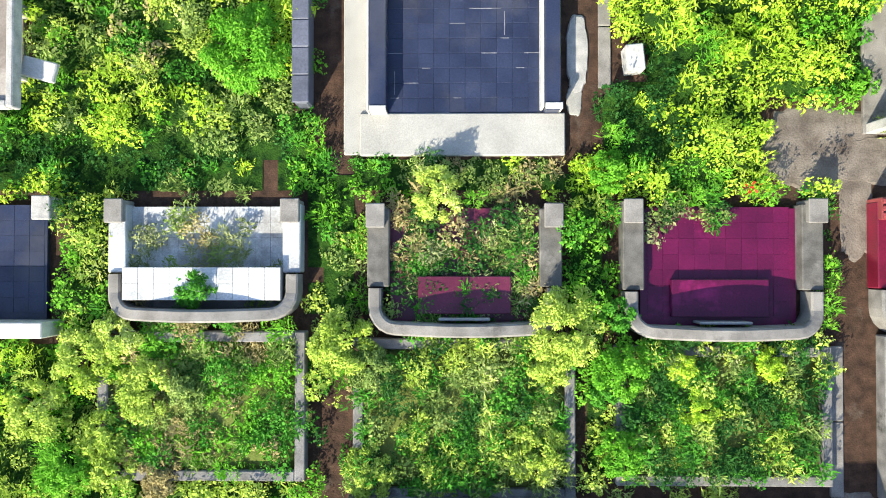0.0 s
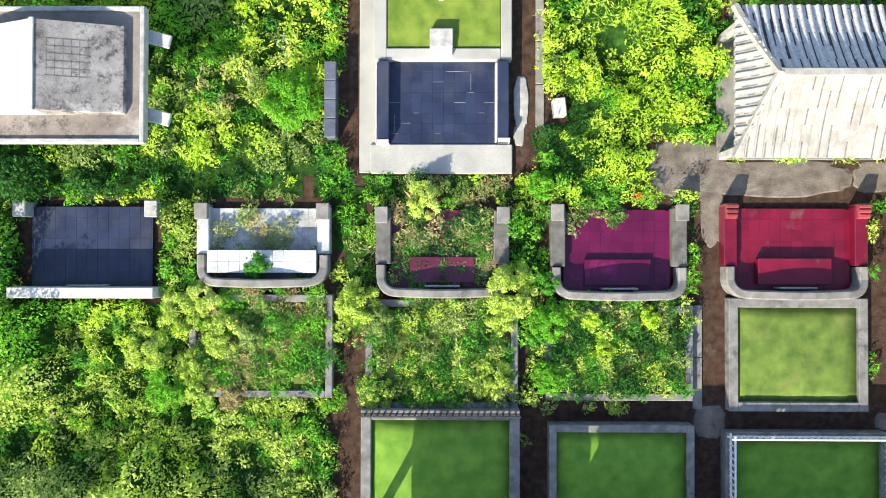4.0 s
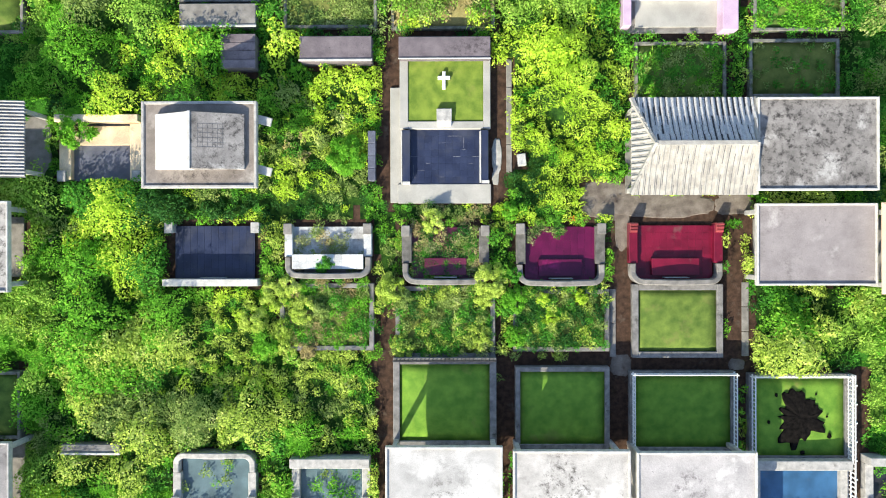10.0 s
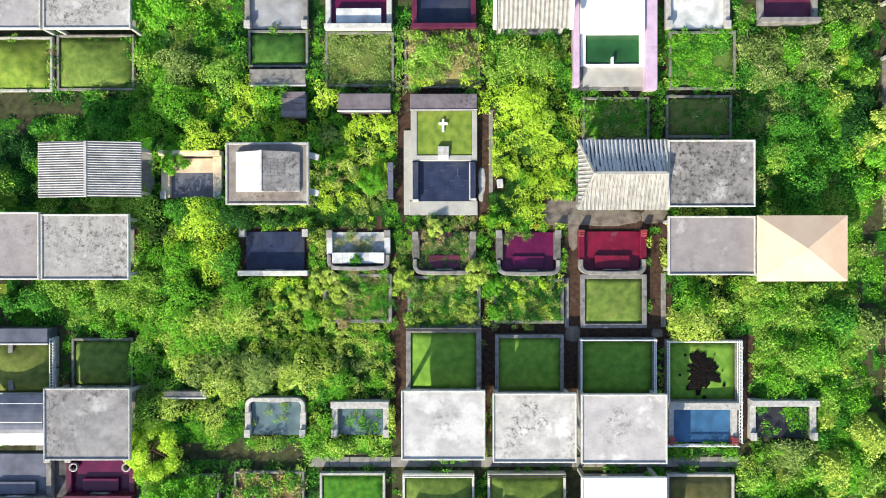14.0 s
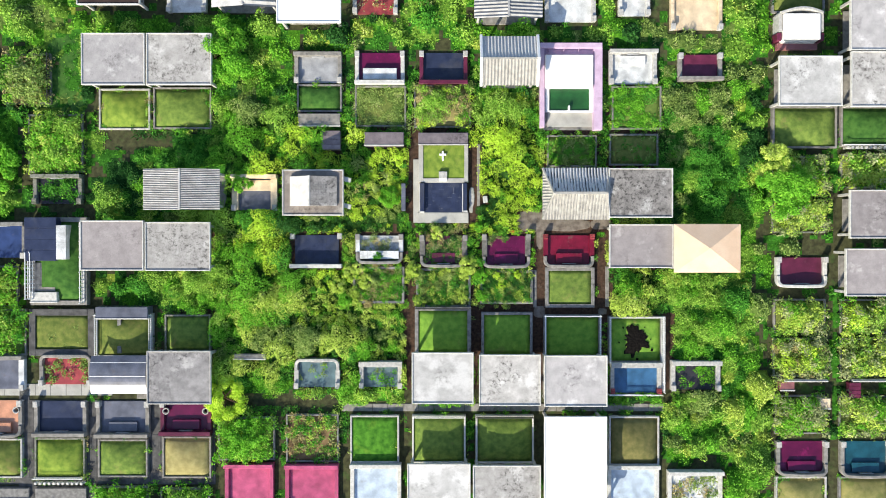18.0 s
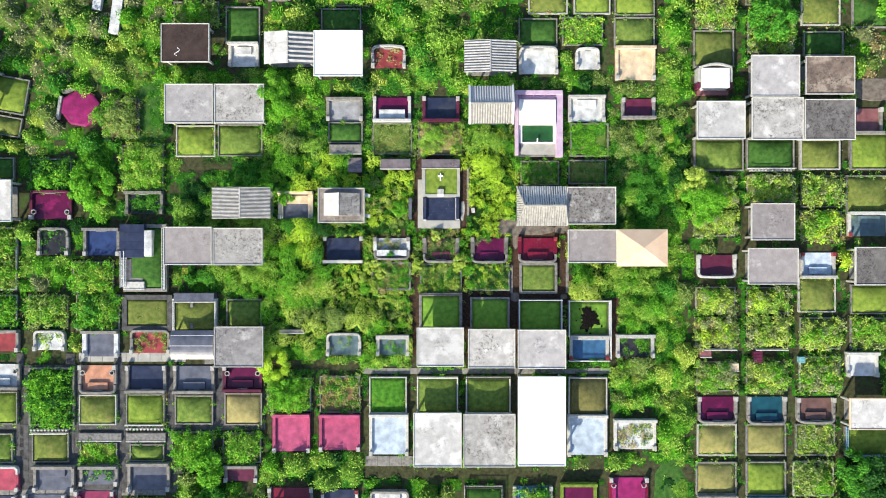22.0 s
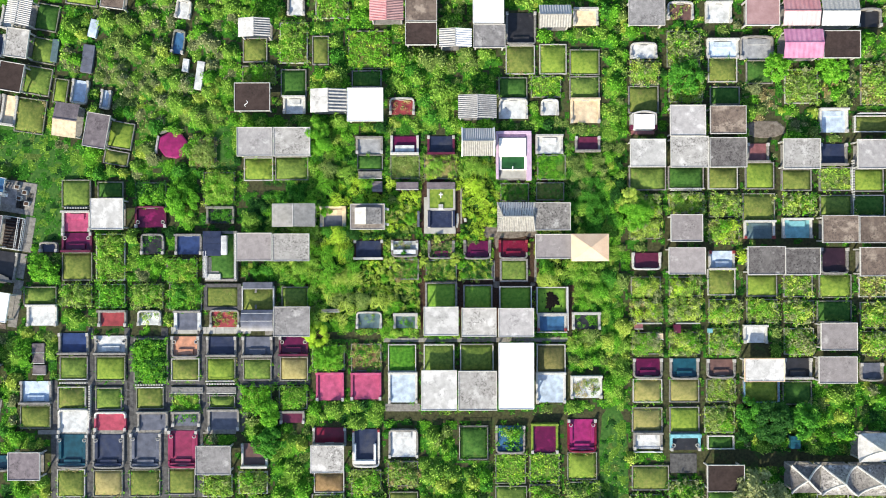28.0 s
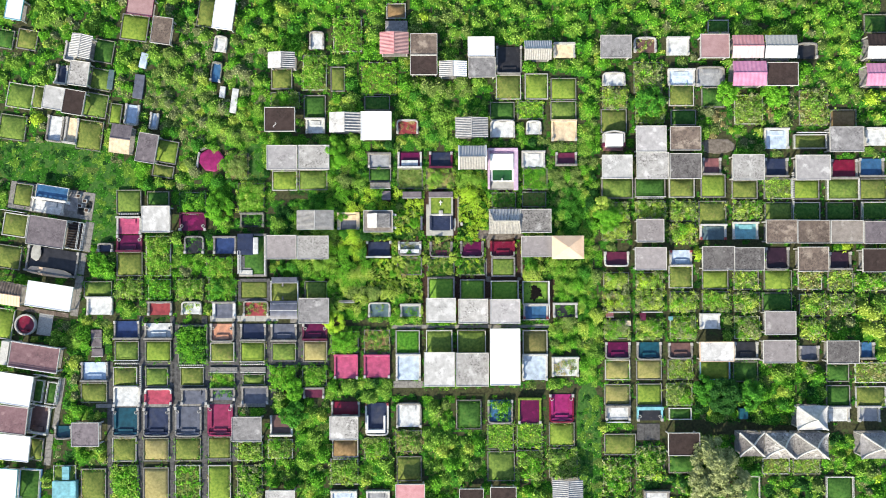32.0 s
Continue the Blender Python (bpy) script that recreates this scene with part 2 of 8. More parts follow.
M = {
    "soil": surface("soil", (0.032, 0.019, 0.013), (0.088, 0.05, 0.033), 4.5, 0.95, 0.4, (0.105, 0.083, 0.066), 0.58, 1.6, 30),
    "dust": surface("dusty_grey_earth", (0.12, 0.1, 0.085), (0.24, 0.21, 0.18), 2.4, 0.95, 0.35, (0.09, 0.065, 0.05), 0.58, 1.0, 30),
    "apron": surface("worn_cement_apron", (0.33, 0.328, 0.305), (0.46, 0.455, 0.425), 1.2, 0.85, 0.15, (0.26, 0.25, 0.225), 0.6, 0.9, soft=0.25),
    "roof_umber": roof_mat("umber_stained_cement", (0.2, 0.175, 0.155), (0.31, 0.275, 0.25), (0.4, 0.37, 0.34), (0.1, 0.085, 0.08), 0.35),
    "grimy_white": surface("grimy_white_tile", (0.42, 0.44, 0.45), (0.66, 0.68, 0.69), 2.5, 0.4, 0.05, (0.2, 0.18, 0.16), 0.47, 0.9, 30, 0.4, 0.08, 0.2),
    "grout": surface("pale_grout", (0.16, 0.17, 0.2), (0.4, 0.41, 0.44), 5.0, 0.8, 0.0),
    "mould": surface("black_mould", (0.1, 0.1, 0.105), (0.24, 0.24, 0.245), 9.0, 0.9, 0.1),
    "concrete": surface("concrete", (0.175, 0.167, 0.156), (0.3, 0.288, 0.27), 3, 0.85, 0.2, (0.06, 0.057, 0.055), 0.6, 1.1),
    "lichen": surface("lichen_dark_cement", (0.09, 0.088, 0.08), (0.175, 0.17, 0.158), 4, 0.88, 0.25, (0.26, 0.25, 0.235), 0.62, 1.3),
    "kerb": surface("kerb_concrete", (0.145, 0.143, 0.14), (0.27, 0.264, 0.258), 4, 0.85, 0.25, (0.05, 0.052, 0.045), 0.57, 1.5),
    "white_kerb": surface("white_kerb_paint", (0.44, 0.44, 0.42), (0.62, 0.615, 0.59), 4, 0.7, 0.15, (0.25, 0.24, 0.22), 0.62, 1.8),
    "pillar": surface("worn_plaster", (0.33, 0.33, 0.32), (0.52, 0.51, 0.49), 5, 0.8, 0.2, (0.16, 0.15, 0.14), 0.6, 2.0),
    "roof_white": roof_mat("white_roof_cement", (0.43, 0.425, 0.42), (0.58, 0.575, 0.57), (0.68, 0.675, 0.67), (0.2, 0.195, 0.19), 0.3, 0.5),
    "roof_stained": roof_mat("mould_stained_cement", (0.34, 0.328, 0.318), (0.5, 0.488, 0.475), (0.62, 0.61, 0.6), (0.09, 0.085, 0.08), 0.58, 0.54),
    "roof_grey": roof_mat("weathered_grey_cement", (0.2, 0.195, 0.2), (0.34, 0.33, 0.335), (0.47, 0.46, 0.46), (0.1, 0.095, 0.1), 0.55, 0.58),
    "roof_dove": roof_mat("dove_grey_cement", (0.25, 0.228, 0.232), (0.34, 0.312, 0.315), (0.47, 0.445, 0.44), (0.15, 0.135, 0.135), 0.25, 0.6),
    "roof_pale": roof_mat("pale_smooth_cement", (0.32, 0.31, 0.315), (0.44, 0.425, 0.43), (0.58, 0.57, 0.57), (0.18, 0.17, 0.175), 0.3, 0.55),
    "roof_mould": roof_mat("black_mottled_cement", (0.2, 0.19, 0.185), (0.34, 0.325, 0.315), (0.56, 0.55, 0.54), (0.05, 0.047, 0.047), 1.1, 0.56),
    "roof_purple": roof_mat("purplish_grey_cement", (0.13, 0.112, 0.128), (0.23, 0.2, 0.22), (0.32, 0.29, 0.3), (0.07, 0.06, 0.066), 0.4, 0.6),
    "roof_brown": roof_mat("brown_bitumen_roof", (0.12, 0.092, 0.078), (0.22, 0.17, 0.14), (0.34, 0.28, 0.23), (0.06, 0.048, 0.042), 0.7, 0.54),
    "roof_dark": roof_mat("dark_bitumen_roof", (0.034, 0.022, 0.02), (0.062, 0.042, 0.038), (0.085, 0.062, 0.056), (0.02, 0.016, 0.015), 0.4, 0.62),
    "roof_black": roof_mat("black_weathered_cement", (0.1, 0.092, 0.092), (0.19, 0.18, 0.178), (0.42, 0.41, 0.4), (0.04, 0.036, 0.037), 0.9, 0.6),
    "roof_mauve": roof_mat("mauve_weathered_roof", (0.15, 0.085, 0.098), (0.23, 0.14, 0.155), (0.3, 0.2, 0.21), (0.08, 0.05, 0.056), 0.4, 0.6),
    "roof_orchid": surface("orchid_pink_painted_roof", (0.5, 0.2, 0.34), (0.62, 0.3, 0.45), 1.2, 0.7, 0.1),
    "yard": surface("dark_weathered_cement_ground", (0.06, 0.06, 0.062), (0.125, 0.124, 0.125), 2.2, 0.9, 0.25, (0.18, 0.178, 0.172), 0.6, 0.9, 30, 0.2, 0.06),
    "roof_clean": surface("fresh_white_roof_paint", (0.82, 0.82, 0.83), (0.88, 0.88, 0.88), 1.0, 0.6, 0.05),
    "roof_tan": surface("cream_painted_roof", (0.72, 0.5, 0.34), (0.82, 0.62, 0.45), 0.6, 0.6, 0.05),
    "roof_pink": surface("pink_painted_roof", (0.5, 0.22, 0.24), (0.6, 0.32, 0.34), 1.2, 0.7, 0.1),
    "blush": surface("pale_blush_painted_roof", (0.62, 0.44, 0.45), (0.74, 0.6, 0.6), 0.8, 0.7, 0.1, (0.5, 0.2, 0.22), 0.6, 0.7),
    "roof_rose": surface("dusty_rose_roof", (0.33, 0.2, 0.205), (0.42, 0.27, 0.275), 1.2, 0.85, 0.1, (0.5, 0.38, 0.36), 0.62),
    "tin": surface("galvanised_tin", (0.27, 0.275, 0.285), (0.42, 0.42, 0.425), 2.0, 0.5, 0.1, (0.3, 0.22, 0.18), 0.66, 1.3),
    "zinc": surface("bright_zinc_sheet", (0.36, 0.355, 0.35), (0.54, 0.535, 0.53), 2.0, 0.45, 0.1, (0.3, 0.27, 0.25), 0.66, 1.3),
    "lime_tile": surface("limewashed_roof_tile", (0.295, 0.287, 0.268), (0.44, 0.43, 0.403), 3.0, 0.85, 0.3, (0.2, 0.195, 0.2), 0.62, 2.6),
    "lime_tile_dark": surface("black_flecked_roof_tile", (0.42, 0.42, 0.43), (0.66, 0.66, 0.66), 9.0, 0.85, 0.25, (0.1, 0.1, 0.11), 0.6, 9.0, soft=0.06),
    "groove_black": surface("black_roof_groove", (0.035, 0.037, 0.042), (0.1, 0.1, 0.108), 9.0, 0.9, 0.2),
    "white_crust": surface("crusted_white_cement", (0.5, 0.49, 0.47), (0.7, 0.69, 0.66), 2.0, 0.85, 0.3, (0.24, 0.235, 0.23), 0.62, 3.0),
    "metal_white": surface("white_painted_iron", (0.75, 0.75, 0.75), (0.82, 0.82, 0.82), 5, 0.5, 0.05, (0.35, 0.25, 0.2), 0.68, 4),
    "metal_dark": surface("dark_painted_iron", (0.03, 0.03, 0.035), (0.06, 0.06, 0.065), 5, 0.5, 0.05),
    "metal_blue": surface("light_blue_painted_iron", (0.22, 0.42, 0.66), (0.3, 0.5, 0.74), 5, 0.5, 0.05),
    "burnt": surface("burnt_grass_ash", (0.004, 0.004, 0.004), (0.016, 0.014, 0.013), 7, 1.0, 0.6, spec=0.05),
    "lilac": surface("lilac_painted_wall", (0.5, 0.36, 0.5), (0.6, 0.46, 0.6), 2, 0.7, 0.1, (0.35, 0.27, 0.33), 0.62),
}


def tile_mat(name, c, rough=0.28):
    lo, hi = tuple(v * 0.72 for v in c), tuple(min(0.9, v * 1.25) for v in c)
    dirt = tuple(0.5 * v + 0.5 * d for v, d in zip(c, (0.16, 0.13, 0.11)))
    return surface(name, lo, hi, 1.4, rough, 0.04, dirt, 0.6, 1.3, 30, 0.5, 0.12)


for key, c in {"navy": (0.024, 0.033, 0.074), "blue": (0.045, 0.135, 0.28), "magenta": (0.115, 0.006, 0.05), "crimson": (0.17, 0.008, 0.03),
               "fuchsia": (0.28, 0.02, 0.12), "royal": (0.03, 0.055, 0.16), "raspberry": (0.25, 0.03, 0.085), "coral": (0.44, 0.075, 0.12), "aubergine": (0.035, 0.016, 0.028), "pink": (0.42, 0.08, 0.17), "white": (0.6, 0.62, 0.63), "grey": (0.3, 0.31, 0.33), "salmon": (0.55, 0.27, 0.17),
               "teal": (0.012, 0.075, 0.11), "brown": (0.15, 0.085, 0.075), "black": (0.03, 0.03, 0.035), "pale_blue": (0.5, 0.6, 0.74),
               "red": (0.3, 0.055, 0.06), "steel": (0.105, 0.165, 0.185), "green": (0.016, 0.075, 0.022), "cream": (0.72, 0.58, 0.4), "slate": (0.12, 0.13, 0.17), "plum": (0.12, 0.02, 0.05),
               "cyan": (0.2, 0.46, 0.52), "rose": (0.24, 0.1, 0.105)}.items():
    M[key] = tile_mat(key + "_tile", c)
M["magenta"] = surface("patchy_magenta_tile", (0.085, 0.005, 0.042), (0.13, 0.008, 0.058), 1.4, 0.28, 0.04, (0.3, 0.016, 0.13), 0.56, 0.75, 30, 0.5, 0.12, 0.14)
# Grey blotches in the navy paint its reflection together with worn dust.
M["navy"] = surface("dust_sheen_navy_tile", (0.018, 0.025, 0.058), (0.034, 0.045, 0.092), 1.4, 0.28, 0.04, (0.085, 0.088, 0.1), 0.5, 0.55, 30, 0.5, 0.12, 0.3)
for key, a, b, s in (("turf", (0.09, 0.155, 0.034), (0.19, 0.275, 0.058), (0.23, 0.2, 0.085)), ("lime_turf", (0.12, 0.2, 0.032), (0.24, 0.33, 0.055), (0.26, 0.27, 0.08)),
                     ("olive_turf", (0.1, 0.145, 0.034), (0.2, 0.235, 0.06), (0.25, 0.2, 0.09)), ("dry_turf", (0.27, 0.235, 0.1), (0.38, 0.34, 0.15), (0.17, 0.2, 0.05)),
                     ("deep_turf", (0.03, 0.095, 0.02), (0.075, 0.175, 0.035), (0.13, 0.17, 0.045)), ("vivid_turf", (0.032, 0.13, 0.014), (0.1, 0.28, 0.03), (0.17, 0.29, 0.035)), ("shade_turf", (0.115, 0.26, 0.035), (0.21, 0.38, 0.055), (0.27, 0.26, 0.085)), ("tan_turf", (0.2, 0.205, 0.07), (0.31, 0.285, 0.11), (0.15, 0.21, 0.045)), ("dun_turf", (0.11, 0.115, 0.042), (0.19, 0.175, 0.07), (0.1, 0.15, 0.035)), ("brown_turf", (0.18, 0.12, 0.06), (0.28, 0.19, 0.1), (0.12, 0.15, 0.03))):
    M[key] = surface(key, a, b, 2.4, 0.95, 0.45, s, 0.57, 0.8, 85, 0.1, 0.0, 0.22)
M["mossy_soil"] = surface("mossy_soil", (0.028, 0.03, 0.014), (0.075, 0.08, 0.034), 2.6, 0.95, 0.5, (0.045, 0.095, 0.02), 0.54, 0.7, 24)
M["mossy"] = surface("mossy_kerb", (0.13, 0.135, 0.115), (0.26, 0.26, 0.23), 5.0, 0.9, 0.25, (0.06, 0.09, 0.03), 0.53, 2.2)
# Dark colour puts the shade in gaps between leaves into the undergrowth itself.
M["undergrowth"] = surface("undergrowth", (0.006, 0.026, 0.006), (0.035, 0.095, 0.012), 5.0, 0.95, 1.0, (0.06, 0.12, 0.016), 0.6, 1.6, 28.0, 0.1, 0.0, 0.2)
LEAF_TONES = {
    "lime": ("lime_leaves", (0.36, 0.6, 0.03), (0.65, 0.86, 0.1), (0.75, 0.86, 0.22), 0.34),
    "fresh": ("fresh_green_leaves", (0.06, 0.27, 0.014), (0.25, 0.6, 0.05), (0.5, 0.68, 0.11), 0.3),
    "green": ("green_leaves", (0.03, 0.165, 0.016), (0.12, 0.4, 0.04), (0.3, 0.54, 0.08), 0.22),
    "deep": ("deep_green_leaves", (0.014, 0.07, 0.014), (0.05, 0.18, 0.032), (0.14, 0.32, 0.07)),
    "olive": ("olive_weeds", (0.085, 0.19, 0.03), (0.36, 0.48, 0.13), (0.64, 0.62, 0.33)),
    "straw": ("dry_straw_weeds", (0.24, 0.21, 0.08), (0.52, 0.45, 0.21), (0.66, 0.57, 0.32)),
    "sallow": ("sallow_green_leaves", (0.25, 0.41, 0.03), (0.6, 0.74, 0.15), (0.78, 0.81, 0.36)),
    "vernal": ("spring_green_leaves", (0.1, 0.29, 0.024), (0.4, 0.64, 0.1), (0.62, 0.73, 0.22), 0.26),
    "pale": ("pale_grey_green_leaves", (0.12, 0.17, 0.055), (0.44, 0.49, 0.23), (0.64, 0.63, 0.4)),
}
LEAF = {k: foliage(*v) for k, v in LEAF_TONES.items()}
# dense inner growth of each weed, darker than outer leaves as painted shade
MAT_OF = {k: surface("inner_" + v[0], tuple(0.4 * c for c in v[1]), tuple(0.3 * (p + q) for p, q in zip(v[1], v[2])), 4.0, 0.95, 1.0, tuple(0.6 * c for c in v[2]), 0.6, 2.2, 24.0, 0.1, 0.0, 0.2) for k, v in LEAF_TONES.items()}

# building blocks
MESHES = {}


def block_mesh(sx, sy, sz, mat, bevel):
    """A box with worn, bevelled edges that stands on its base."""
    key = (round(sx, 2), round(sy, 2), round(sz, 2), mat, bevel)
    if key not in MESHES:
        bm = bmesh.new()
        bmesh.ops.create_cube(bm, size=1.0, matrix=Matrix.Translation((0, 0, sz / 2)) @ Matrix.Diagonal((sx, sy, sz, 1)))
        if bevel:
            bmesh.ops.bevel(bm, geom=bm.edges[:], offset=min(bevel, 0.3 * min(sx, sy, sz)), segments=1, affect="EDGES")
        me = bpy.data.meshes.new("block")
        bm.to_mesh(me)
        bm.free()
        me.materials.append(M[mat])
        MESHES[key] = me
    return MESHES[key]


def thing(name, x, y, z=0.0, rot=0.0, label="", category="", group="", kind=""):
    ob = new(name)
    ob.empty_display_size = 0.3
    ob.matrix_basis = pose(x, y, z, 0, 0, rot)
    return tagged(ob, label, category, group, kind)


def put(name, me, parent, x=0.0, y=0.0, z=0.0, rot=0.0, label="", rx=0.0, ry=0.0):
    ob = new(name, me)
    ob.parent = parent
    ob.matrix_basis = pose(x, y, z, rx, ry, rot)
    if label:
        ob["label"] = label
    return ob


def block(name, parent, x, y, z, sx, sy, sz, mat, rot=0.0, bevel=0.02, label="", rx=0.0, ry=0.0):
    return put(name, block_mesh(sx, sy, sz, mat, bevel), parent, x, y, z, rot, label, rx, ry)


def shape(name, verts, faces, mat, parent, label="", smooth=False):
    me = bpy.data.meshes.new(name)
    me.from_pydata(verts, [], faces)
    me.materials.append(M[mat] if isinstance(mat, str) else mat)
    if smooth:
        me.polygons.foreach_set("use_smooth", [True] * len(me.polygons))
    me.update()
    return put(name, me, parent, label=label)


def ribbon(name, line, thick, heights, mat, parent, label=""):
    """A wall of some thickness along a line in the plan, its top rising and falling."""
    verts, faces = [], []
    n = len(line)
    for i, (x, y) in enumerate(line):
        a, b = line[max(0, i - 1)], line[min(n - 1, i + 1)]
        tx, ty = b[0] - a[0], b[1] - a[1]
        ln = math.hypot(tx, ty) or 1
        nx, ny = -ty / ln * thick / 2, tx / ln * thick / 2
        h = heights[i]
        c = min(0.03, thick / 6)
        verts += [(x + nx, y + ny, 0), (x + nx, y + ny, h - c), (x + nx * 0.7, y + ny * 0.7, h), (x - nx * 0.7, y - ny * 0.7, h), (x - nx, y - ny, h - c), (x - nx, y - ny, 0)]
    for i in range(n - 1):
        o = 6 * i
        faces += [(o + k, o + k + 6, o + (k + 1) % 6 + 6, o + (k + 1) % 6) for k in range(6)]
    faces += [tuple(range(6)), tuple(6 * (n - 1) + k for k in reversed(range(6)))]
    return shape(name, verts, faces, mat, parent, label)


TAKEN = []          # plan of what stands where, to keep weeds off it
LANES = []          # outer lanes where weeds stay low
FRINGE = []         # kerbs that weeds creep over: x, y, w, d, turn, height
BEDS = []           # overgrown beds: x, y, w, d, rot, height, kinds of weed


def taken(x, y, w, d, rot=0.0, edge=0.12):
    TAKEN.append((x, y, w / 2 + edge, d / 2 + edge, radians(rot)))


def shelter(x, y, w, d, skin="roof_stained", z=2.2, rot=0.0, rim="", label="", walled=False):
    """A flat cement roof on four posts over a grave."""
    words = {"roof_white": "pale cement", "roof_stained": "mould-stained cement", "roof_pale": "smooth pale grey cement", "roof_dove": "dove grey cement", "roof_mould": "cement, black-mottled", "slate": "dark slate blue", "roof_grey": "weathered grey cement", "roof_brown": "brown weathered", "roof_dark": "dark bitumen",
             "roof_clean": "fresh white painted", "roof_purple": "purplish grey cement", "roof_pink": "pink painted", "roof_rose": "dusty rose", "roof_mauve": "weathered mauve", "roof_black": "black-weathered cement", "roof_umber": "umber-stained cement", "roof_tan": "cream painted"}
    t = thing("grave_shelter", x, y, 0, rot, label or "flat " + words.get(skin, skin + " painted") + " roof on four posts over a grave", "grave shelter", "roofed graves")
    taken(x, y, w, d, rot, -0.35)
    rim = rim or {"roof_clean": "roof_clean", "roof_grey": "pillar", "roof_brown": "pillar", "roof_purple": "pillar"}.get(skin, "white_kerb")
    block("roof_slab", t, 0, 0, z - 0.16, w - 0.1, d - 0.1, 0.16, skin, bevel=0.01)
    e = 0.09
    for sx in (-1, 1):
        block("rim", t, sx * (w - e) / 2, 0, z - 0.2, e, d, 0.29, rim)
    for sy in (-1, 1):
        block("rim", t, 0, sy * (d - e) / 2, z - 0.2, w - 2 * e, e, 0.285, rim)
    for sx in (-1, 1):
        for sy in (-1, 1):
            block("post", t, sx * (w / 2 - 0.3), sy * (d / 2 - 0.3), 0, 0.2, 0.2, z - 0.16, "pillar")
    # Unseen west wall, inferred; added to stop sun falling through the roof gap.
    if walled:
        block("side_wall", t, -w / 2 + 0.3, 0, 0, 0.14, d - 0.82, z - 0.162, "pillar")
    block("floor_slab", t, 0, 0, 0, w - 1.1, d - 1.1, 0.12, "concrete")
    return t


def ribbed(name, w, run, rise, n, mat, parent, amp=0.03, along="x", label="", sag=0.0):
    """A sheet that slopes from its ridge (y = 0) down to its eave (y = run), ribbed across."""
    k = n * 4 + 1
    rows = 5
    verts = []
    for r in range(rows):
        f = r / (rows - 1)
        for i in range(k):
            u = i / (k - 1)
            bump = amp * (math.sin(u * n * 2 * math.pi) if along == "x" else 0)
            verts.append(((u - 0.5) * w, run * f, -rise * f - sag * math.sin(f * math.pi) + bump))
    faces = [(r * k + i, r * k + i + 1, (r + 1) * k + i + 1, (r + 1) * k + i) for r in range(rows - 1) for i in range(k - 1)]
    top = len(verts)
    verts += [(a, b, c - 0.03) for a, b, c in verts]
    faces += [tuple(top + v for v in reversed(f)) for f in faces]
    return shape(name, verts, faces, mat, parent, label)


def gable(x, y, w, d, z=2.5, ridge="x", mats=("tin", "tin"), rise=0.45, ribs=22, rot=0.0, label="", sag=0.0, amp=0.05, plain=False, verge=""):
    """A ribbed two-sided roof on posts; ridge gives the way along which it runs."""
    t = thing("gabled_grave_shelter", x, y, 0, rot, label or "corrugated tin gable roof on posts over a grave", "grave shelter", "roofed graves")
    taken(x, y, w, d, rot, -0.35)
    a, b = (w, d) if ridge == "x" else (d, w)
    turn = 0 if ridge == "x" else 90
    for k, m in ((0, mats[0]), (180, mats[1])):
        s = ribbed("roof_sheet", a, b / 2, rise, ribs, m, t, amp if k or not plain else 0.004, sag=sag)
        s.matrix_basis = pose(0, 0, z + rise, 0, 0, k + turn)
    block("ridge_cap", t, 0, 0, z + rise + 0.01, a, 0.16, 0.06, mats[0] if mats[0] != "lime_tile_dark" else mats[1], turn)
    for sx in (-1, 1):
        for sy in (-1, 1):
            block("post", t, sx * (w / 2 - 0.35), sy * (d / 2 - 0.3), 0, 0.18, 0.18, z - 0.02, "pillar")
    if verge:
        lean, hyp = math.degrees(math.atan2(rise, b / 2)), math.hypot(rise, b / 2)
        for sx in (-1, 1):
            for sy in (-1, 1):
                block("verge", t, sx * (a / 2 + 0.02), sy * b / 4, z + rise / 2 - 0.02, 0.2, hyp + 0.1, 0.16, verge, rx=-sy * lean)
    for k in (0, 180):
        block("eave_beam", t, (b / 2 - 0.3) * math.sin(radians(k + turn)), (b / 2 - 0.3) * math.cos(radians(k + turn)), z - 0.13, a - 0.4, 0.1, 0.11, "pillar", turn)
    block("floor_slab", t, 0, 0, 0, w - 0.4, d - 0.4, 0.1, "concrete")
    return t


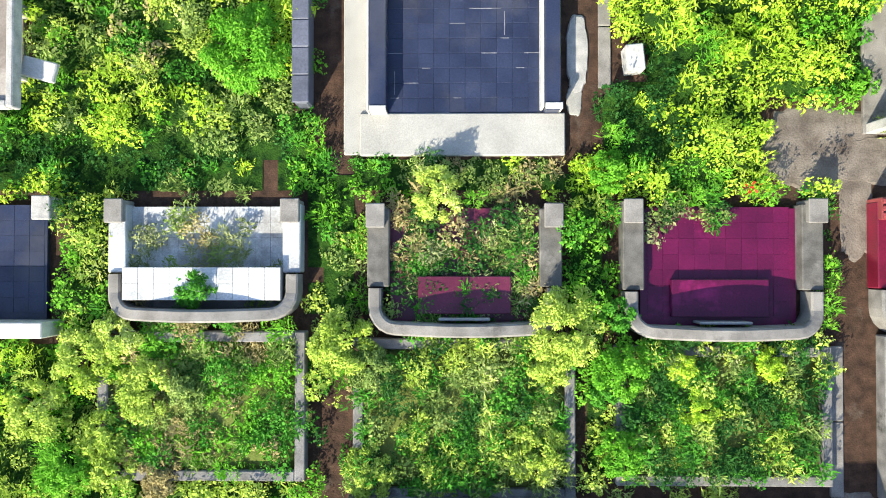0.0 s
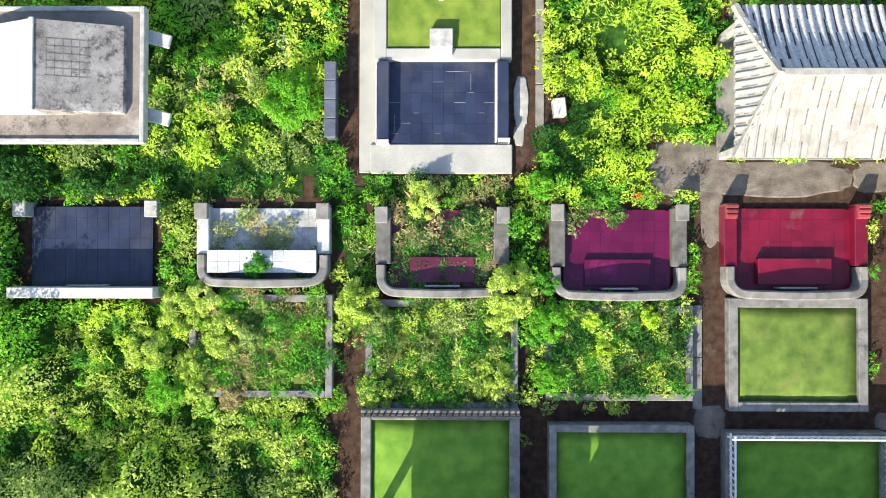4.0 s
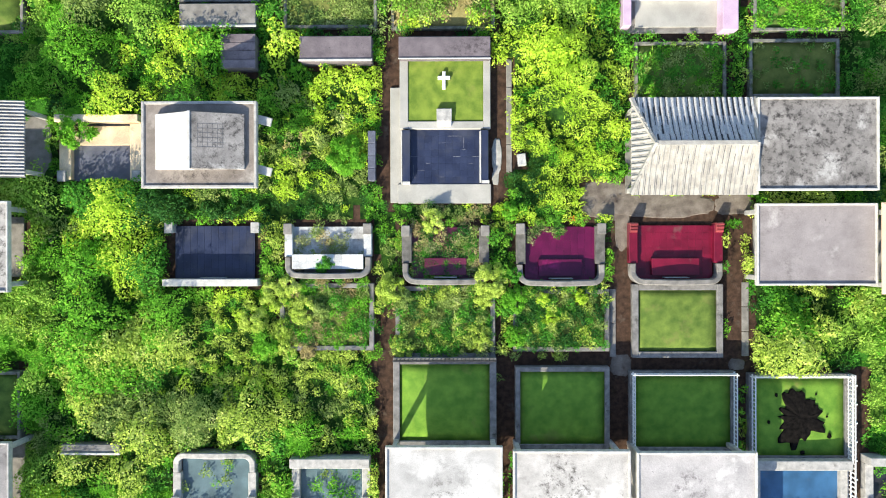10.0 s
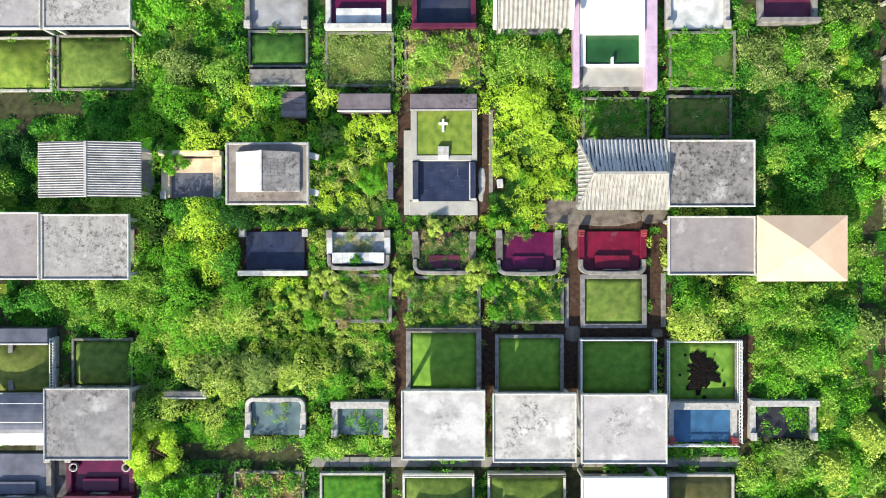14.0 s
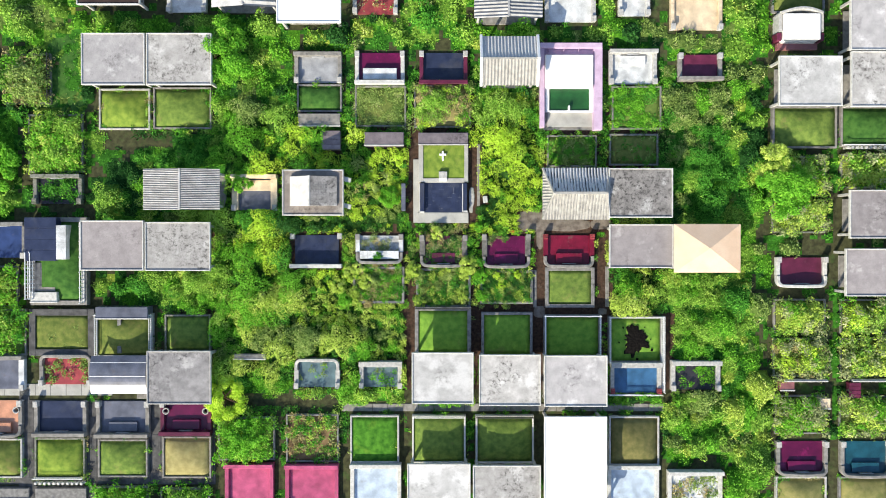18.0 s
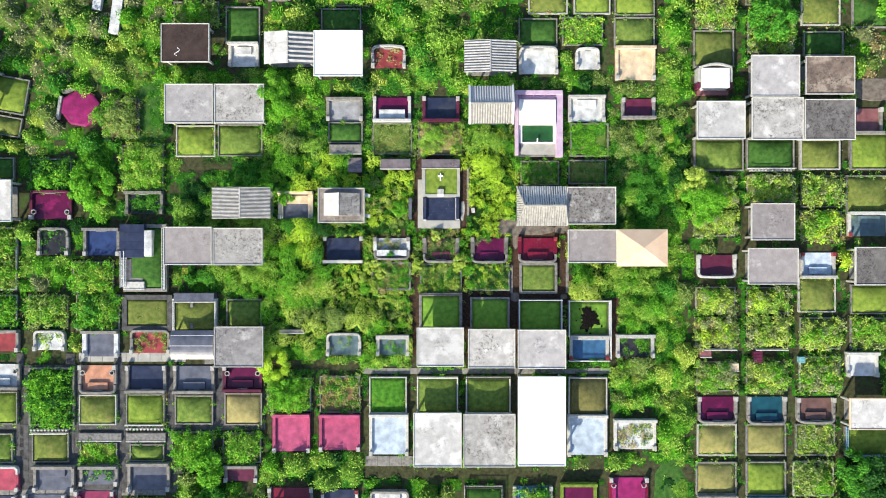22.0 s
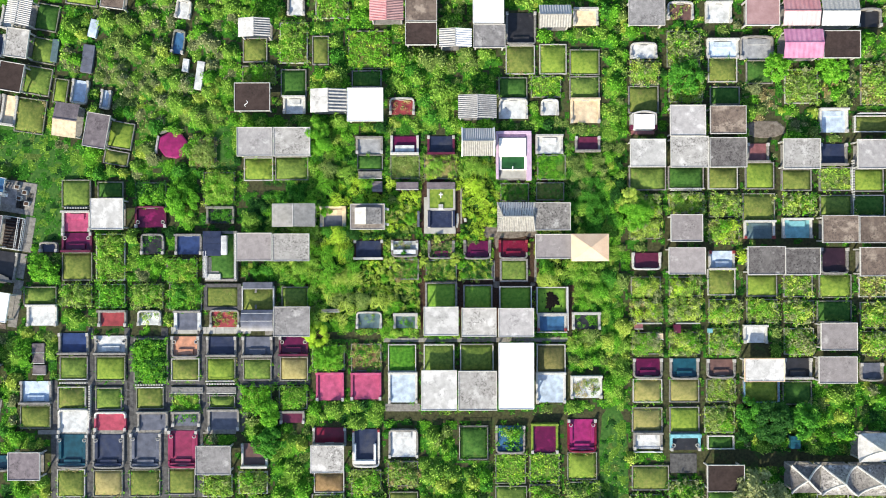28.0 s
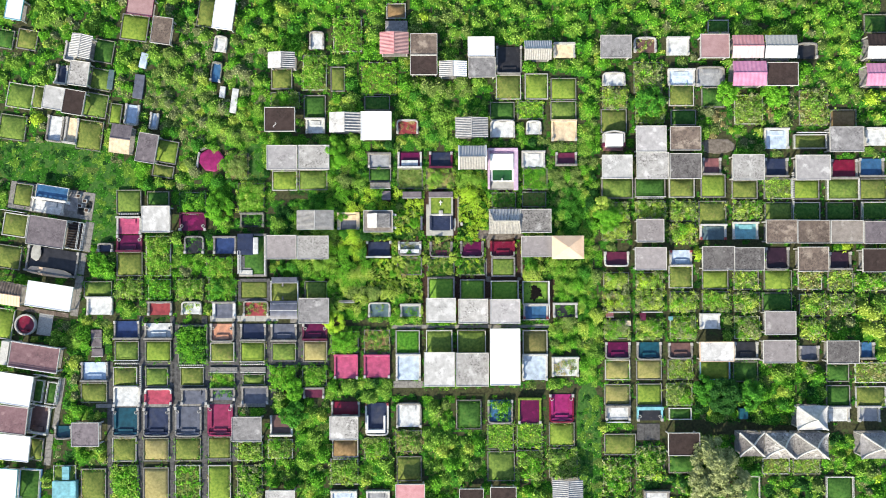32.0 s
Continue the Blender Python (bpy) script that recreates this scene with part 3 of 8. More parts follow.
def hip_roof(x, y, w, d, z=2.2, rise=0.9, west=0.6, east=0.6, rot=0.0, label="limewashed ribbed hip roof, far slope flecked with black"):
    """A hipped roof of ribbed cement tiles, the slopes sagging a little between ridge and eave."""
    t = thing("grave_shelter", x, y, 0, rot, label, "grave shelter", "roofed graves")
    taken(x, y, w, d, rot, -0.35)
    rl, rr = (-w / 2 + west, 0.0), (w / 2 - east, 0.0)
    corner = [(-w / 2, d / 2), (w / 2, d / 2), (w / 2, -d / 2), (-w / 2, -d / 2)]
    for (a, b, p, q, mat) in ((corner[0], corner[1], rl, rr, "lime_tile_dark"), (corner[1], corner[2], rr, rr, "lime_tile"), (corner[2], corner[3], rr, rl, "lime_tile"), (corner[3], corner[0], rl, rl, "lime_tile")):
        ln = math.hypot(b[0] - a[0], b[1] - a[1])
        n = max(6, round(ln / 0.23))
        k, rows = n * 6 + 1, 6
        ax, ay = (b[0] - a[0]) / ln, (b[1] - a[1]) / ln
        pu, qu = ((p[0] - a[0]) * ax + (p[1] - a[1]) * ay) / ln, ((q[0] - a[0]) * ax + (q[1] - a[1]) * ay) / ln
        deep = -(p[0] - a[0]) * ay + (p[1] - a[1]) * ax
        verts = []
        for r in range(rows):
            f = r / (rows - 1)
            for i in range(k):
                u = i / (k - 1)
                s = min(1.0, u / pu, (1 - u) / (1 - qu))
                run = deep * s * (1 - f)
                rib = 0.085 * max(0.0, math.sin(u * n * 2 * math.pi)) ** 0.6
                verts.append((a[0] + (b[0] - a[0]) * u - ay * run, a[1] + (b[1] - a[1]) * u + ax * run, z + rise * s * (1 - f) - 0.1 * s * math.sin(f * math.pi) + rib))
        faces = [(r * k + i, r * k + i + 1, (r + 1) * k + i + 1, (r + 1) * k + i) for r in range(rows - 1) for i in range(k - 1)]
        m = len(verts)
        verts += [(e, g2, h - 0.08) for e, g2, h in verts]
        faces += [tuple(m + v for v in reversed(f)) for f in faces]
        rim = (rows - 1) * k
        faces += [(rim + i, rim + i + 1, m + rim + i + 1, m + rim + i) for i in range(k - 1)]
        ob = shape("tiled_slope", verts, faces, mat, t)
        ob.data.materials.append(M["mould" if mat == "lime_tile" else "groove_black"])
        # The far slope has more of its grooves set to the darker colour.
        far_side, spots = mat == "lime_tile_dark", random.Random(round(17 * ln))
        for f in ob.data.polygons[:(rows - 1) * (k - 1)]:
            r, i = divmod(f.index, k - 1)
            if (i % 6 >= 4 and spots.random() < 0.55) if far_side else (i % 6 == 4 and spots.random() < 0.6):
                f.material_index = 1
    block("ridge_cap", t, (rl[0] + rr[0]) / 2, 0, z + rise - 0.01, rr[0] - rl[0], 0.2, 0.1, "lime_tile")
    for (a, b) in ((rl, corner[0]), (rl, corner[3]), (rr, corner[1]), (rr, corner[2])):
        line = []
        for i in range(7):
            f = i / 6
            line.append((a[0] + (b[0] - a[0]) * f, a[1] + (b[1] - a[1]) * f, z + rise * (1 - f) - 0.1 * math.sin(f * math.pi)))
        vs, fs = [], []
        ln = math.hypot(b[0] - a[0], b[1] - a[1])
        nx, ny = -(b[1] - a[1]) / ln * 0.1, (b[0] - a[0]) / ln * 0.1
        for px, py, pz in line:
            vs += [(px + nx, py + ny, pz - 0.02), (px + nx * 0.6, py + ny * 0.6, pz + 0.11), (px - nx * 0.6, py - ny * 0.6, pz + 0.11), (px - nx, py - ny, pz - 0.02)]
        for i in range(6):
            fs += [(4 * i + e, 4 * i + e + 1, 4 * i + e + 5, 4 * i + e + 4) for e in range(3)]
        shape("hip_cap", vs, fs, "lime_tile", t)
    for sx in (-1, 1):
        for sy in (-1, 1):
            block("post", t, sx * (w / 2 - 0.35), sy * (d / 2 - 0.3), 0, 0.2, 0.2, z, "pillar")
    block("floor_slab", t, 0, 0, 0, w - 0.4, d - 0.4, 0.1, "concrete")
    return t


def pavilion(x, y, w, d, z=2.4, rise=1.1, skin="roof_tan", curve=0.0, rot=0.0, label="cream hipped canopy roof on four posts", flare=0.0):
    """A hipped roof, its slopes curved inwards and its corners flared where curve and flare are set."""
    t = thing("grave_pavilion", x, y, 0, rot, label, "grave shelter", "roofed graves")
    taken(x, y, w, d, rot, -0.35)
    n = 9
    for side in range(4):
        verts, faces = [], []
        for r in range(n):
            f = r / (n - 1)
            for i in range(n):
                u = 2 * i / (n - 1) - 1
                px, py = ((u * f * w / 2, f * d / 2), (f * w / 2, -u * f * d / 2), (-u * f * w / 2, -f * d / 2), (-f * w / 2, u * f * d / 2))[side]
                h = rise * ((1 - f) ** (1 + curve)) + flare * (abs(u) ** 4) * f ** 3
                verts.append((px, py, z + h))
        faces = [(r * n + i, r * n + i + 1, (r + 1) * n + i + 1, (r + 1) * n + i) for r in range(n - 1) for i in range(n - 1)]
        m = len(verts)
        verts += [(a, b, c - 0.06) for a, b, c in verts]
        faces += [tuple(m + v for v in reversed(f)) for f in faces]
        rim = (n - 1) * n
        faces += [(rim + i, rim + i + 1, m + rim + i + 1, m + rim + i) for i in range(n - 1)]
        shape("roof_slope", verts, faces, skin, t)
    if flare:
        for sx in (-1, 1):
            for sy in (-1, 1):
                ln = math.hypot(w, d)
                ax, ay = -sy * d / ln * 0.13, sx * w / ln * 0.13
                verts = []
                for r in range(n):
                    f = r / (n - 1)
                    px, py, pz = sx * f * w / 2, sy * f * d / 2, z + rise * (1 - f) ** (1 + curve) + flare * f ** 3
                    verts += [(px + ax, py + ay, pz - 0.05), (px + 0.6 * ax, py + 0.6 * ay, pz + 0.12), (px - 0.6 * ax, py - 0.6 * ay, pz + 0.12), (px - ax, py - ay, pz - 0.05)]
                shape("hip_cap", verts, [(4 * r + e, 4 * r + e + 1, 4 * r + e + 5, 4 * r + e + 4) for r in range(n - 1) for e in range(3)], "white_kerb", t)
    for sx in (-1, 1):
        for sy in (-1, 1):
            block("post", t, sx * (w / 2 - 0.35), sy * (d / 2 - 0.35), 0, 0.2, 0.2, z, "pillar")
    block("floor_slab", t, 0, 0, 0, w - 0.4, d - 0.4, 0.1, "concrete")
    return t


def tomb(x, y, w, d, face="n", floor="navy", wall="kerb", back="curved", tiles=False, table=True, pillar="pillar", rot=0.0, label="", arms=True, weeds=None, plaque="grey", urns=False, side="", tmat="", bt=0.3, ww=0.3, tw=0.62, td=0.72, grout="", bench="", lift=0.24):
    """A grave court: tiled floor, low side walls with pillars at the open end, a headstone wall at the back and an offering slab before it."""
    plain = {"navy": "dark navy blue", "slate": "slate blue", "plum": "dark plum", "crimson": "crimson red", "royal": "deep blue", "coral": "coral pink", "rose": "faded rose", "fuchsia": "bright fuchsia", "pale_blue": "pale blue"}.get(floor, floor)
    wallw = {"kerb": "grey cement", "white_kerb": "white painted", "pillar": "pale plaster", "concrete": "cement"}.get(wall, plain + " tiled")
    if not label:
        label = plain + " tiled grave court with " + wallw + " walls" + (", overgrown" if weeds else "")
    t = thing("grave_court", x, y, 0, rot + (0 if face == "n" else 180), label, "grave", "tiled graves")
    taken(x, y, w, d, rot, 0.05)
    iw = w - 2 * ww
    if tiles:
        block("floor_bed", t, 0, 0, 0, iw, d - 0.3, 0.119, grout or floor, bevel=0)
        p = 0.3
        nx, ny = int(iw / p), int((d - 0.34) / p)
        me = block_mesh(p - 0.004, p - 0.004, 0.03, floor, 0.002)
        for i in range(nx):
            for j in range(ny):
                put("tile", me, t, (i - (nx - 1) / 2) * p, 0.15 + (j - (ny - 1) / 2) * p, 0.095 + 0.004 * ((i * 7 + j * 5) % 3) / 3)
    else:
        block("floor", t, 0, 0, 0, iw, d - 0.1, 0.13, floor, bevel=0.01)
    if wall:
        yb = -d / 2 + 0.16
        if back == "curved":
            r = min(0.4, 0.13 * w)
            line, hs = [], []
            X = w / 2 - 0.16
            line.append((-X, yb + r + 0.35)), hs.append(0.5)
            for k in range(0, 6):
                q = math.pi + k / 5 * math.pi / 2
                line.append((-X + r + r * math.cos(q), yb + r + r * math.sin(q)))
                hs.append(0.5 + 0.16 * k / 5)
            for k in range(1, 8):
                u = k / 8
                line.append((-X + r + (2 * X - 2 * r) * u, yb - 0.03 * math.sin(math.pi * u)))
                hs.append(0.66 + 0.16 * math.sin(math.pi * u))
            for k in range(0, 6):
                q = -math.pi / 2 + k / 5 * math.pi / 2
                line.append((X - r + r * math.cos(q), yb + r + r * math.sin(q)))
                hs.append(0.66 - 0.16 * k / 5)
            line.append((X, yb + r + 0.35)), hs.append(0.5)
            ribbon("headstone_wall", line, 0.24, hs, wall, t)
            y0 = yb + r + 0.38
        else:
            block("headstone_wall", t, 0, -d / 2 + bt / 2, 0, w, bt, 0.85, wall)
            yb = -d / 2 + bt - 0.14
            y0 = yb + 0.15
        length = d / 2 - 0.08 - y0
        if arms and length > 0.3:
            for s in (-1, 1):
                block("side_wall", t, s * (w / 2 - ww / 2 - 0.01), y0 + length / 2, 0, ww, length, 0.42, side or wall)
        if pillar:
            for s in (-1, 1):
                post = block("pillar", t, s * (w / 2 - 0.18), d / 2 - 0.22, 0, 0.32, 0.42, 0.55, pillar)
                if pillar == "red":
                    for q in range(3):
                        block("pillar_tier", post, 0, 0.13 - 0.13 * q, 0.55, 0.34 - 0.02 * q, 0.1, 0.1 - 0.02 * q, pillar)
                else:
                    block("pillar_cap", post, 0, 0, 0.55, 0.36, 0.46, 0.06, pillar)
        if plaque:
            block("headstone", t, 0, yb + 0.17, 0.1, 0.26 * w, 0.05, 0.48, plaque)
    if tiles and tw >= 1.0:
        nb = max(1, round(td / 0.3))
        for i in range(nx):
            for j in range(nb):
                put("tile", block_mesh(p - 0.006, round(td / nb, 2) - 0.006, 0.03, bench or floor, 0.003), t, (i - (nx - 1) / 2) * p, yb + 0.26 + (j + 0.5) * td / nb, 0.105 + lift + 0.0015 * ((i * 7 + j * 5) % 3))
    if table:
        block("offering_slab", t, 0, yb + 0.26 + td / 2, 0.12, iw * tw, td, lift, tmat or floor, bevel=0.015)
    if urns and d > 4:
        for s in (-1, 1):
            block("side_bench", t, s * (w / 2 - ww - 0.2), 0.25, 0.1, 0.38, d - 2.0, 0.34, floor)
            block("bench_end", t, s * (w / 2 - ww - 0.2), d / 2 - 0.62, 0.1, 0.4, 0.14, 0.44, wall)
        block("rear_ledge", t, 0, yb + 0.32, 0.1, iw - 0.1, 0.34, 0.42, floor)
    if urns:
        for s in (-1, 1):
            ring = [(0.16, 0.0), (0.24, 0.15), (0.2, 0.3), (0.27, 0.36), (0.22, 0.38), (0.16, 0.3)]
            vs = [(r * math.cos(a * math.pi / 6), r * math.sin(a * math.pi / 6), z) for r, z in ring for a in range(12)]
            fs = [(k * 12 + a, k * 12 + (a + 1) % 12, k * 12 + 12 + (a + 1) % 12, k * 12 + 12 + a) for k in range(5) for a in range(12)]
            u = shape("urn", vs, fs, "pillar", t, smooth=True)
            u.location = (s * (w / 2 - 0.45), d / 2 - 0.75, 0.13)
    if weeds:
        BEDS.append((x, y + 0.1, iw, d - 0.5, rot, *weeds))
    return t


def lawn(x, y, w, d, grass="turf", edge="kerb", rot=0.0, h=0.32, weeds=None, fence="", label="", ew=0.0):
    """A kerbed grave bed of grass, slightly mounded."""
    words = {"turf": "green grass", "lime_turf": "bright mown grass", "olive_turf": "olive grass", "dry_turf": "dry yellow grass", "deep_turf": "deep green grass", "brown_turf": "brown dried grass", "dun_turf": "dun half-dry grass", "tan_turf": "tan half-dry grass", "shade_turf": "green grass lightened for shade", "vivid_turf": "vivid green grass"}[grass]
    t = thing("grave_bed", x, y, 0, rot, label or ("kerbed grave bed of " + words + (", overgrown" if weeds else "") + {"white_kerb": ", white kerb"}.get(edge, ", grey kerb") + (", railed" if fence else "")), "grave", "grave beds")
    taken(x, y, w, d, rot, 0.12)
    outer = max(abs(x), 1.6 * abs(y)) > 17.5
    if ew == 0.3:
        w, d, ew = w - 0.3, d - 0.3, 0.14
    ew = ew or (0.14 if outer else 0.2)
    own = math.sin(x * 12.9 + y * 78.2) * 43758.5 % 1
    if edge == "kerb" and outer:
        edge = ("kerb", "mossy", "concrete", "mossy", "pillar")[int(own * 5)]
    for s in (-1, 1):
        block("kerb", t, s * (w - ew) / 2, 0, 0, ew, d, h, edge)
        block("kerb", t, 0, s * (d - ew) / 2, 0, w - 2 * ew, ew, h - 0.004, edge)
    if outer:
        FRINGE.append((x, y, w, d, radians(rot), h))
    n = 9
    hump = (0.36 + 0.22 * own) if outer and not weeds else 0.1
    a, b = w - 2 * ew + 0.02, d - 2 * ew + 0.02
    verts = []
    for j in range(n):
        for i in range(n):
            u, v = 2 * i / (n - 1) - 1, 2 * j / (n - 1) - 1
            verts.append((u * a / 2, v * b / 2, h - 0.14 + hump * min(1.0, 1.5 * (1 - abs(u)), 1.5 * (1 - abs(v))) + 0.03 * noise.noise((x + u * 3, y + v * 3, 0))))
    faces = [(j * n + i, j * n + i + 1, (j + 1) * n + i + 1, (j + 1) * n + i) for j in range(n - 1) for i in range(n - 1)]
    ring = [i for i in range(n)] + [j * n + n - 1 for j in range(1, n)] + [n * n - 1 - i for i in range(1, n)] + [(n - 1 - j) * n for j in range(1, n - 1)]
    m = len(verts)
    verts += [(verts[i][0], verts[i][1], 0) for i in ring]
    faces += [(ring[i], m + i, m + (i + 1) % len(ring), ring[(i + 1) % len(ring)]) for i in range(len(ring))]
    shape("turf", verts, faces, grass, t, smooth=True)
    if fence:
        for sx, sy, ln, turn in ((0, 1, w, 0), (0, -1, w, 0), (1, 0, d, 90), (-1, 0, d, 90)):
            if (sy == -1 and "s" not in fence) or (sy == 1 and "n" not in fence) or (sx == 1 and "e" not in fence) or (sx == -1 and "w" not in fence):
                continue
            mat = "metal_dark" if "d" in fence else "metal_blue" if "b" in fence else "metal_white"
            px, py = sx * (w / 2 - 0.1), sy * (d / 2 - 0.1)
            for zz in (h + 0.06, h + 0.4):
                block("rail", t, px, py, zz, ln - 0.02, 0.05, 0.05, mat, turn, 0.008)
            k = max(6, int(ln / 0.17))
            bar = block_mesh(0.035, 0.035, 0.4, mat, 0)
            for i in range(k):
                o = (i + 0.5) / k * (ln - 0.1) - (ln - 0.1) / 2
                put("bar", bar, t, px + (o if turn == 0 else 0), py + (o if turn == 90 else 0), h)
    if not weeds and outer and own > 0.35 and grass not in ("brown_turf", "dun_turf"):
        weeds = (0.07, {"deep_turf": ("green", "deep", "fresh"), "dry_turf": ("straw", "olive", "straw"), "turf": ("fresh", "green", "olive")}.get(grass, ("olive", "sallow", "green", "straw")), 0.1 + 0.45 * (own - 0.35))
    if weeds:
        BEDS.append((x, y, w - ew, d - ew, rot, *weeds))
    return t


def wall_slab(x, y, w, d, h=0.9, mat="roof_purple", rot=0.0, label="thick grey cement headstone slab", name="headstone_slab"):
    t = thing(name, x, y, 0, rot, label, "headstone", "headstone slabs")
    taken(x, y, w, d, rot, 0.03)
    block("slab", t, 0, 0, 0, w, d, h, mat, bevel=0.03)
    if d > w:
        for i in range(4):
            block("coping", t, 0, (i - 1.5) * d / 4, h, w + 0.04, d / 4 - 0.015, 0.05, mat)
    else:
        block("coping", t, 0, -d / 2 + 0.05, h, w + 0.06, 0.1, 0.05, "white_kerb")
    return t


def raised_tomb(x, y):
    """A high white tomb with a rounded head wall, rose side piers and a rose plinth before it."""
    t = thing("raised_tomb", x, y, 0, 0, "high white painted tomb with rose side piers and plinth", "grave", "tiled graves")
    taken(x, y, 3.6, 2.9, 0, 0.05)
    block("tomb_body", t, 0, 0.1, 0, 2.75, 2.0, 1.35, "roof_clean", bevel=0.06)
    line = [(-1.6 + 3.2 * i / 14, 1.15 + 0.3 * math.sin(i / 14 * math.pi)) for i in range(15)]
    ribbon("head_wall", line, 0.22, [1.3 + 0.25 * math.sin(i / 14 * math.pi) for i in range(15)], "pillar", t)
    for q in (-1, 1):
        block("side_wall", t, q * 1.58, 0.45, 0, 0.28, 1.4, 1.1, "pillar")
        block("pier", t, q * 1.62, -0.6, 0, 0.36, 0.6, 1.0, "plum", 0, 0.03, "dark rose tiled pier")
    block("plinth", t, 0, -1.2, 0, 3.1, 0.5, 0.42, "rose", 0, 0.02, "faded rose plinth")
    block("step", t, 0, -0.93, 0, 2.6, 0.12, 0.6, "white_kerb")
    return t


def rel(name, t, x, y, w, d, z, h, mat, bevel=0.02, label=""):
    """A part given by its own place in the plan."""
    return block(name, t, x - t.location.x, y - t.location.y, z, w, d, h, mat, 0, bevel, label)


def paving(x, y, w, d, mat="concrete", h=0.06, rot=0.0):
    """A strip of cement path laid in slabs with open joints."""
    t = thing("path", x, y, 0, rot, "worn grey cement path between the graves", "path", "", "structure")
    taken(x, y, w, d, rot, 0.02)
    n = max(1, round(max(w, d) / 1.2))
    for i in range(n):
        if w >= d:
            block("slab", t, (i + 0.5) / n * w - w / 2, 0, -0.05, w / n - 0.02, d, 0.05 + h + 0.008 * (i % 3), mat, bevel=0.015)
        else:
            block("slab", t, 0, (i + 0.5) / n * d - d / 2, -0.05, w, d / n - 0.02, 0.05 + h + 0.008 * (i % 3), mat, bevel=0.015)
    return t


def bare(x, y, w, d, rot=0.0, hard=False):
    """Trodden earth: no weeds grow here, or only low ones on the outer lanes."""
    if max(abs(x), 1.6 * abs(y)) > 24 and not hard:
        LANES.append((x, y, w / 2, d / 2, radians(rot)))
    else:
        taken(x, y, w, d, rot, 0.0)


# ground
g = 40
xs = np.concatenate([[-2500, -300], np.linspace(-80, 80, g), [300, 2500]])
ys = np.concatenate([[-2500, -300], np.linspace(-60, 60, g), [300, 2500]])
verts = [(float(a), float(b), 0.0 if max(abs(a), abs(b)) > 90 else 0.03 * noise.noise((a * 0.4, b * 0.4, 3))) for b in ys for a in xs]
k = len(xs)
me = bpy.data.meshes.new("ground")
me.from_pydata(verts, [], [(j * k + i, j * k + i + 1, (j + 1) * k + i + 1, (j + 1) * k + i) for j in range(len(ys) - 1) for i in range(k - 1)])
me.materials.append(M["soil"])
me.materials.append(M["deep_turf"])
me.materials.append(M["mossy_soil"])
for f in me.polygons:
    if max(abs(f.center.x) / 20, abs(f.center.y) / 12) > 1:
        f.material_index = 2
    if max(abs(f.center.x) / 72, abs(f.center.y) / 43) > 1:
        f.material_index = 1
tagged(new("ground", me), "brown trodden earth with leaf litter between the graves", "ground", "", "structure")


# centre
tomb(-9.98, 0.02, 4.00, 2.67, face='n', floor='navy', wall='white_kerb', back='square', tiles=True, table=False, arms=False, label='navy tiled grave court with low white wall and white pillars')
tomb(-5.11, 0.13, 3.70, 2.33, face='n', floor='grimy_white', grout='concrete', bench='white', tmat='concrete', tiles=True, tw=1.0, td=0.62, lift=0.44, ww=0.34, pillar='concrete', wall='concrete', side='white', plaque='', label='white tiled grave court, curved grey headstone wall, weeds inside', weeds=(0.1,('pale','pale','straw','olive'),0.35))
tomb(-0.16, -0.05, 3.70, 2.50, face='n', floor='plum', ww=0.42, pillar='concrete', wall='concrete', side='lichen', label='plum tiled grave court almost hidden under low weeds', weeds=(0.12,('deep','green','olive','deep','straw','green'),0.85))
tomb(4.69, -0.04, 3.76, 2.64, face='n', floor='magenta', wall='concrete', side='lichen', lift=0.14, ww=0.4, pillar='concrete', tiles=True, label='magenta tiled grave court with curved grey headstone wall')
tomb(9.53, -0.00, 3.95, 2.65, face='n', floor='crimson', wall='concrete', side='crimson', ww=0.36, tiles=True, label='crimson tiled grave court with red capped pillars', pillar='red')
lawn(-0.17, -2.87, 4.22, 3.03, grass='olive_turf', weeds=(0.24,('deep','green','olive','sallow','green','olive')), h=0.3)
lawn(4.73, -2.80, 4.06, 2.63, grass='olive_turf', weeds=(0.26,('deep','green','olive','deep','sallow','green')), h=0.3)
lawn(-5.18, -2.64, 3.99, 2.84, grass='olive_turf', weeds=(0.2,('green','straw','fresh','olive','green')), h=0.34)
lawn(9.62, -2.83, 3.81, 3.11, grass='turf', h=0.35, ew=0.26)
# Turf of these four beds is lightened, standing in for brighter shade.
lawn(-0.20, -6.22, 4.33, 3.78, grass='shade_turf', h=0.6, ew=0.28, fence='nd')
lawn(4.74, -6.46, 3.94, 3.45, grass='shade_turf', h=0.55, ew=0.2)
lawn(9.80, -6.63, 4.42, 3.40, grass='shade_turf', h=0.45, ew=0.2, fence='nwe')
lawn(14.69, -6.87, 4.21, 3.67, grass='shade_turf', h=0.4, ew=0.2, fence='nwe')
tomb(14.72, -9.82, 3.97, 2.47, face='s', floor='blue', wall='pillar', back='square', bt=0.4, pillar='red', table=False, label='blue tiled grave court with red capped pillars and a white rail')
shelter(-0.22, -9.45, 4.61, 3.83, skin='roof_white', z=2.6)
shelter(4.79, -9.60, 4.60, 3.82, skin='roof_stained', z=2.6, walled=True)
shelter(9.69, -9.66, 4.71, 3.82, skin='roof_pale', z=2.6, walled=True)
shelter(14.58, 4.35, 4.78, 3.69, skin='roof_mould', z=2.3)
shelter(14.76, 0.38, 4.84, 3.30, skin='roof_dove', z=1.8)
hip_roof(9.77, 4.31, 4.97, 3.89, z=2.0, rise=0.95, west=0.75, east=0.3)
pavilion(19.52, 0.21, 4.96, 3.62, z=2.4, rise=0.65)
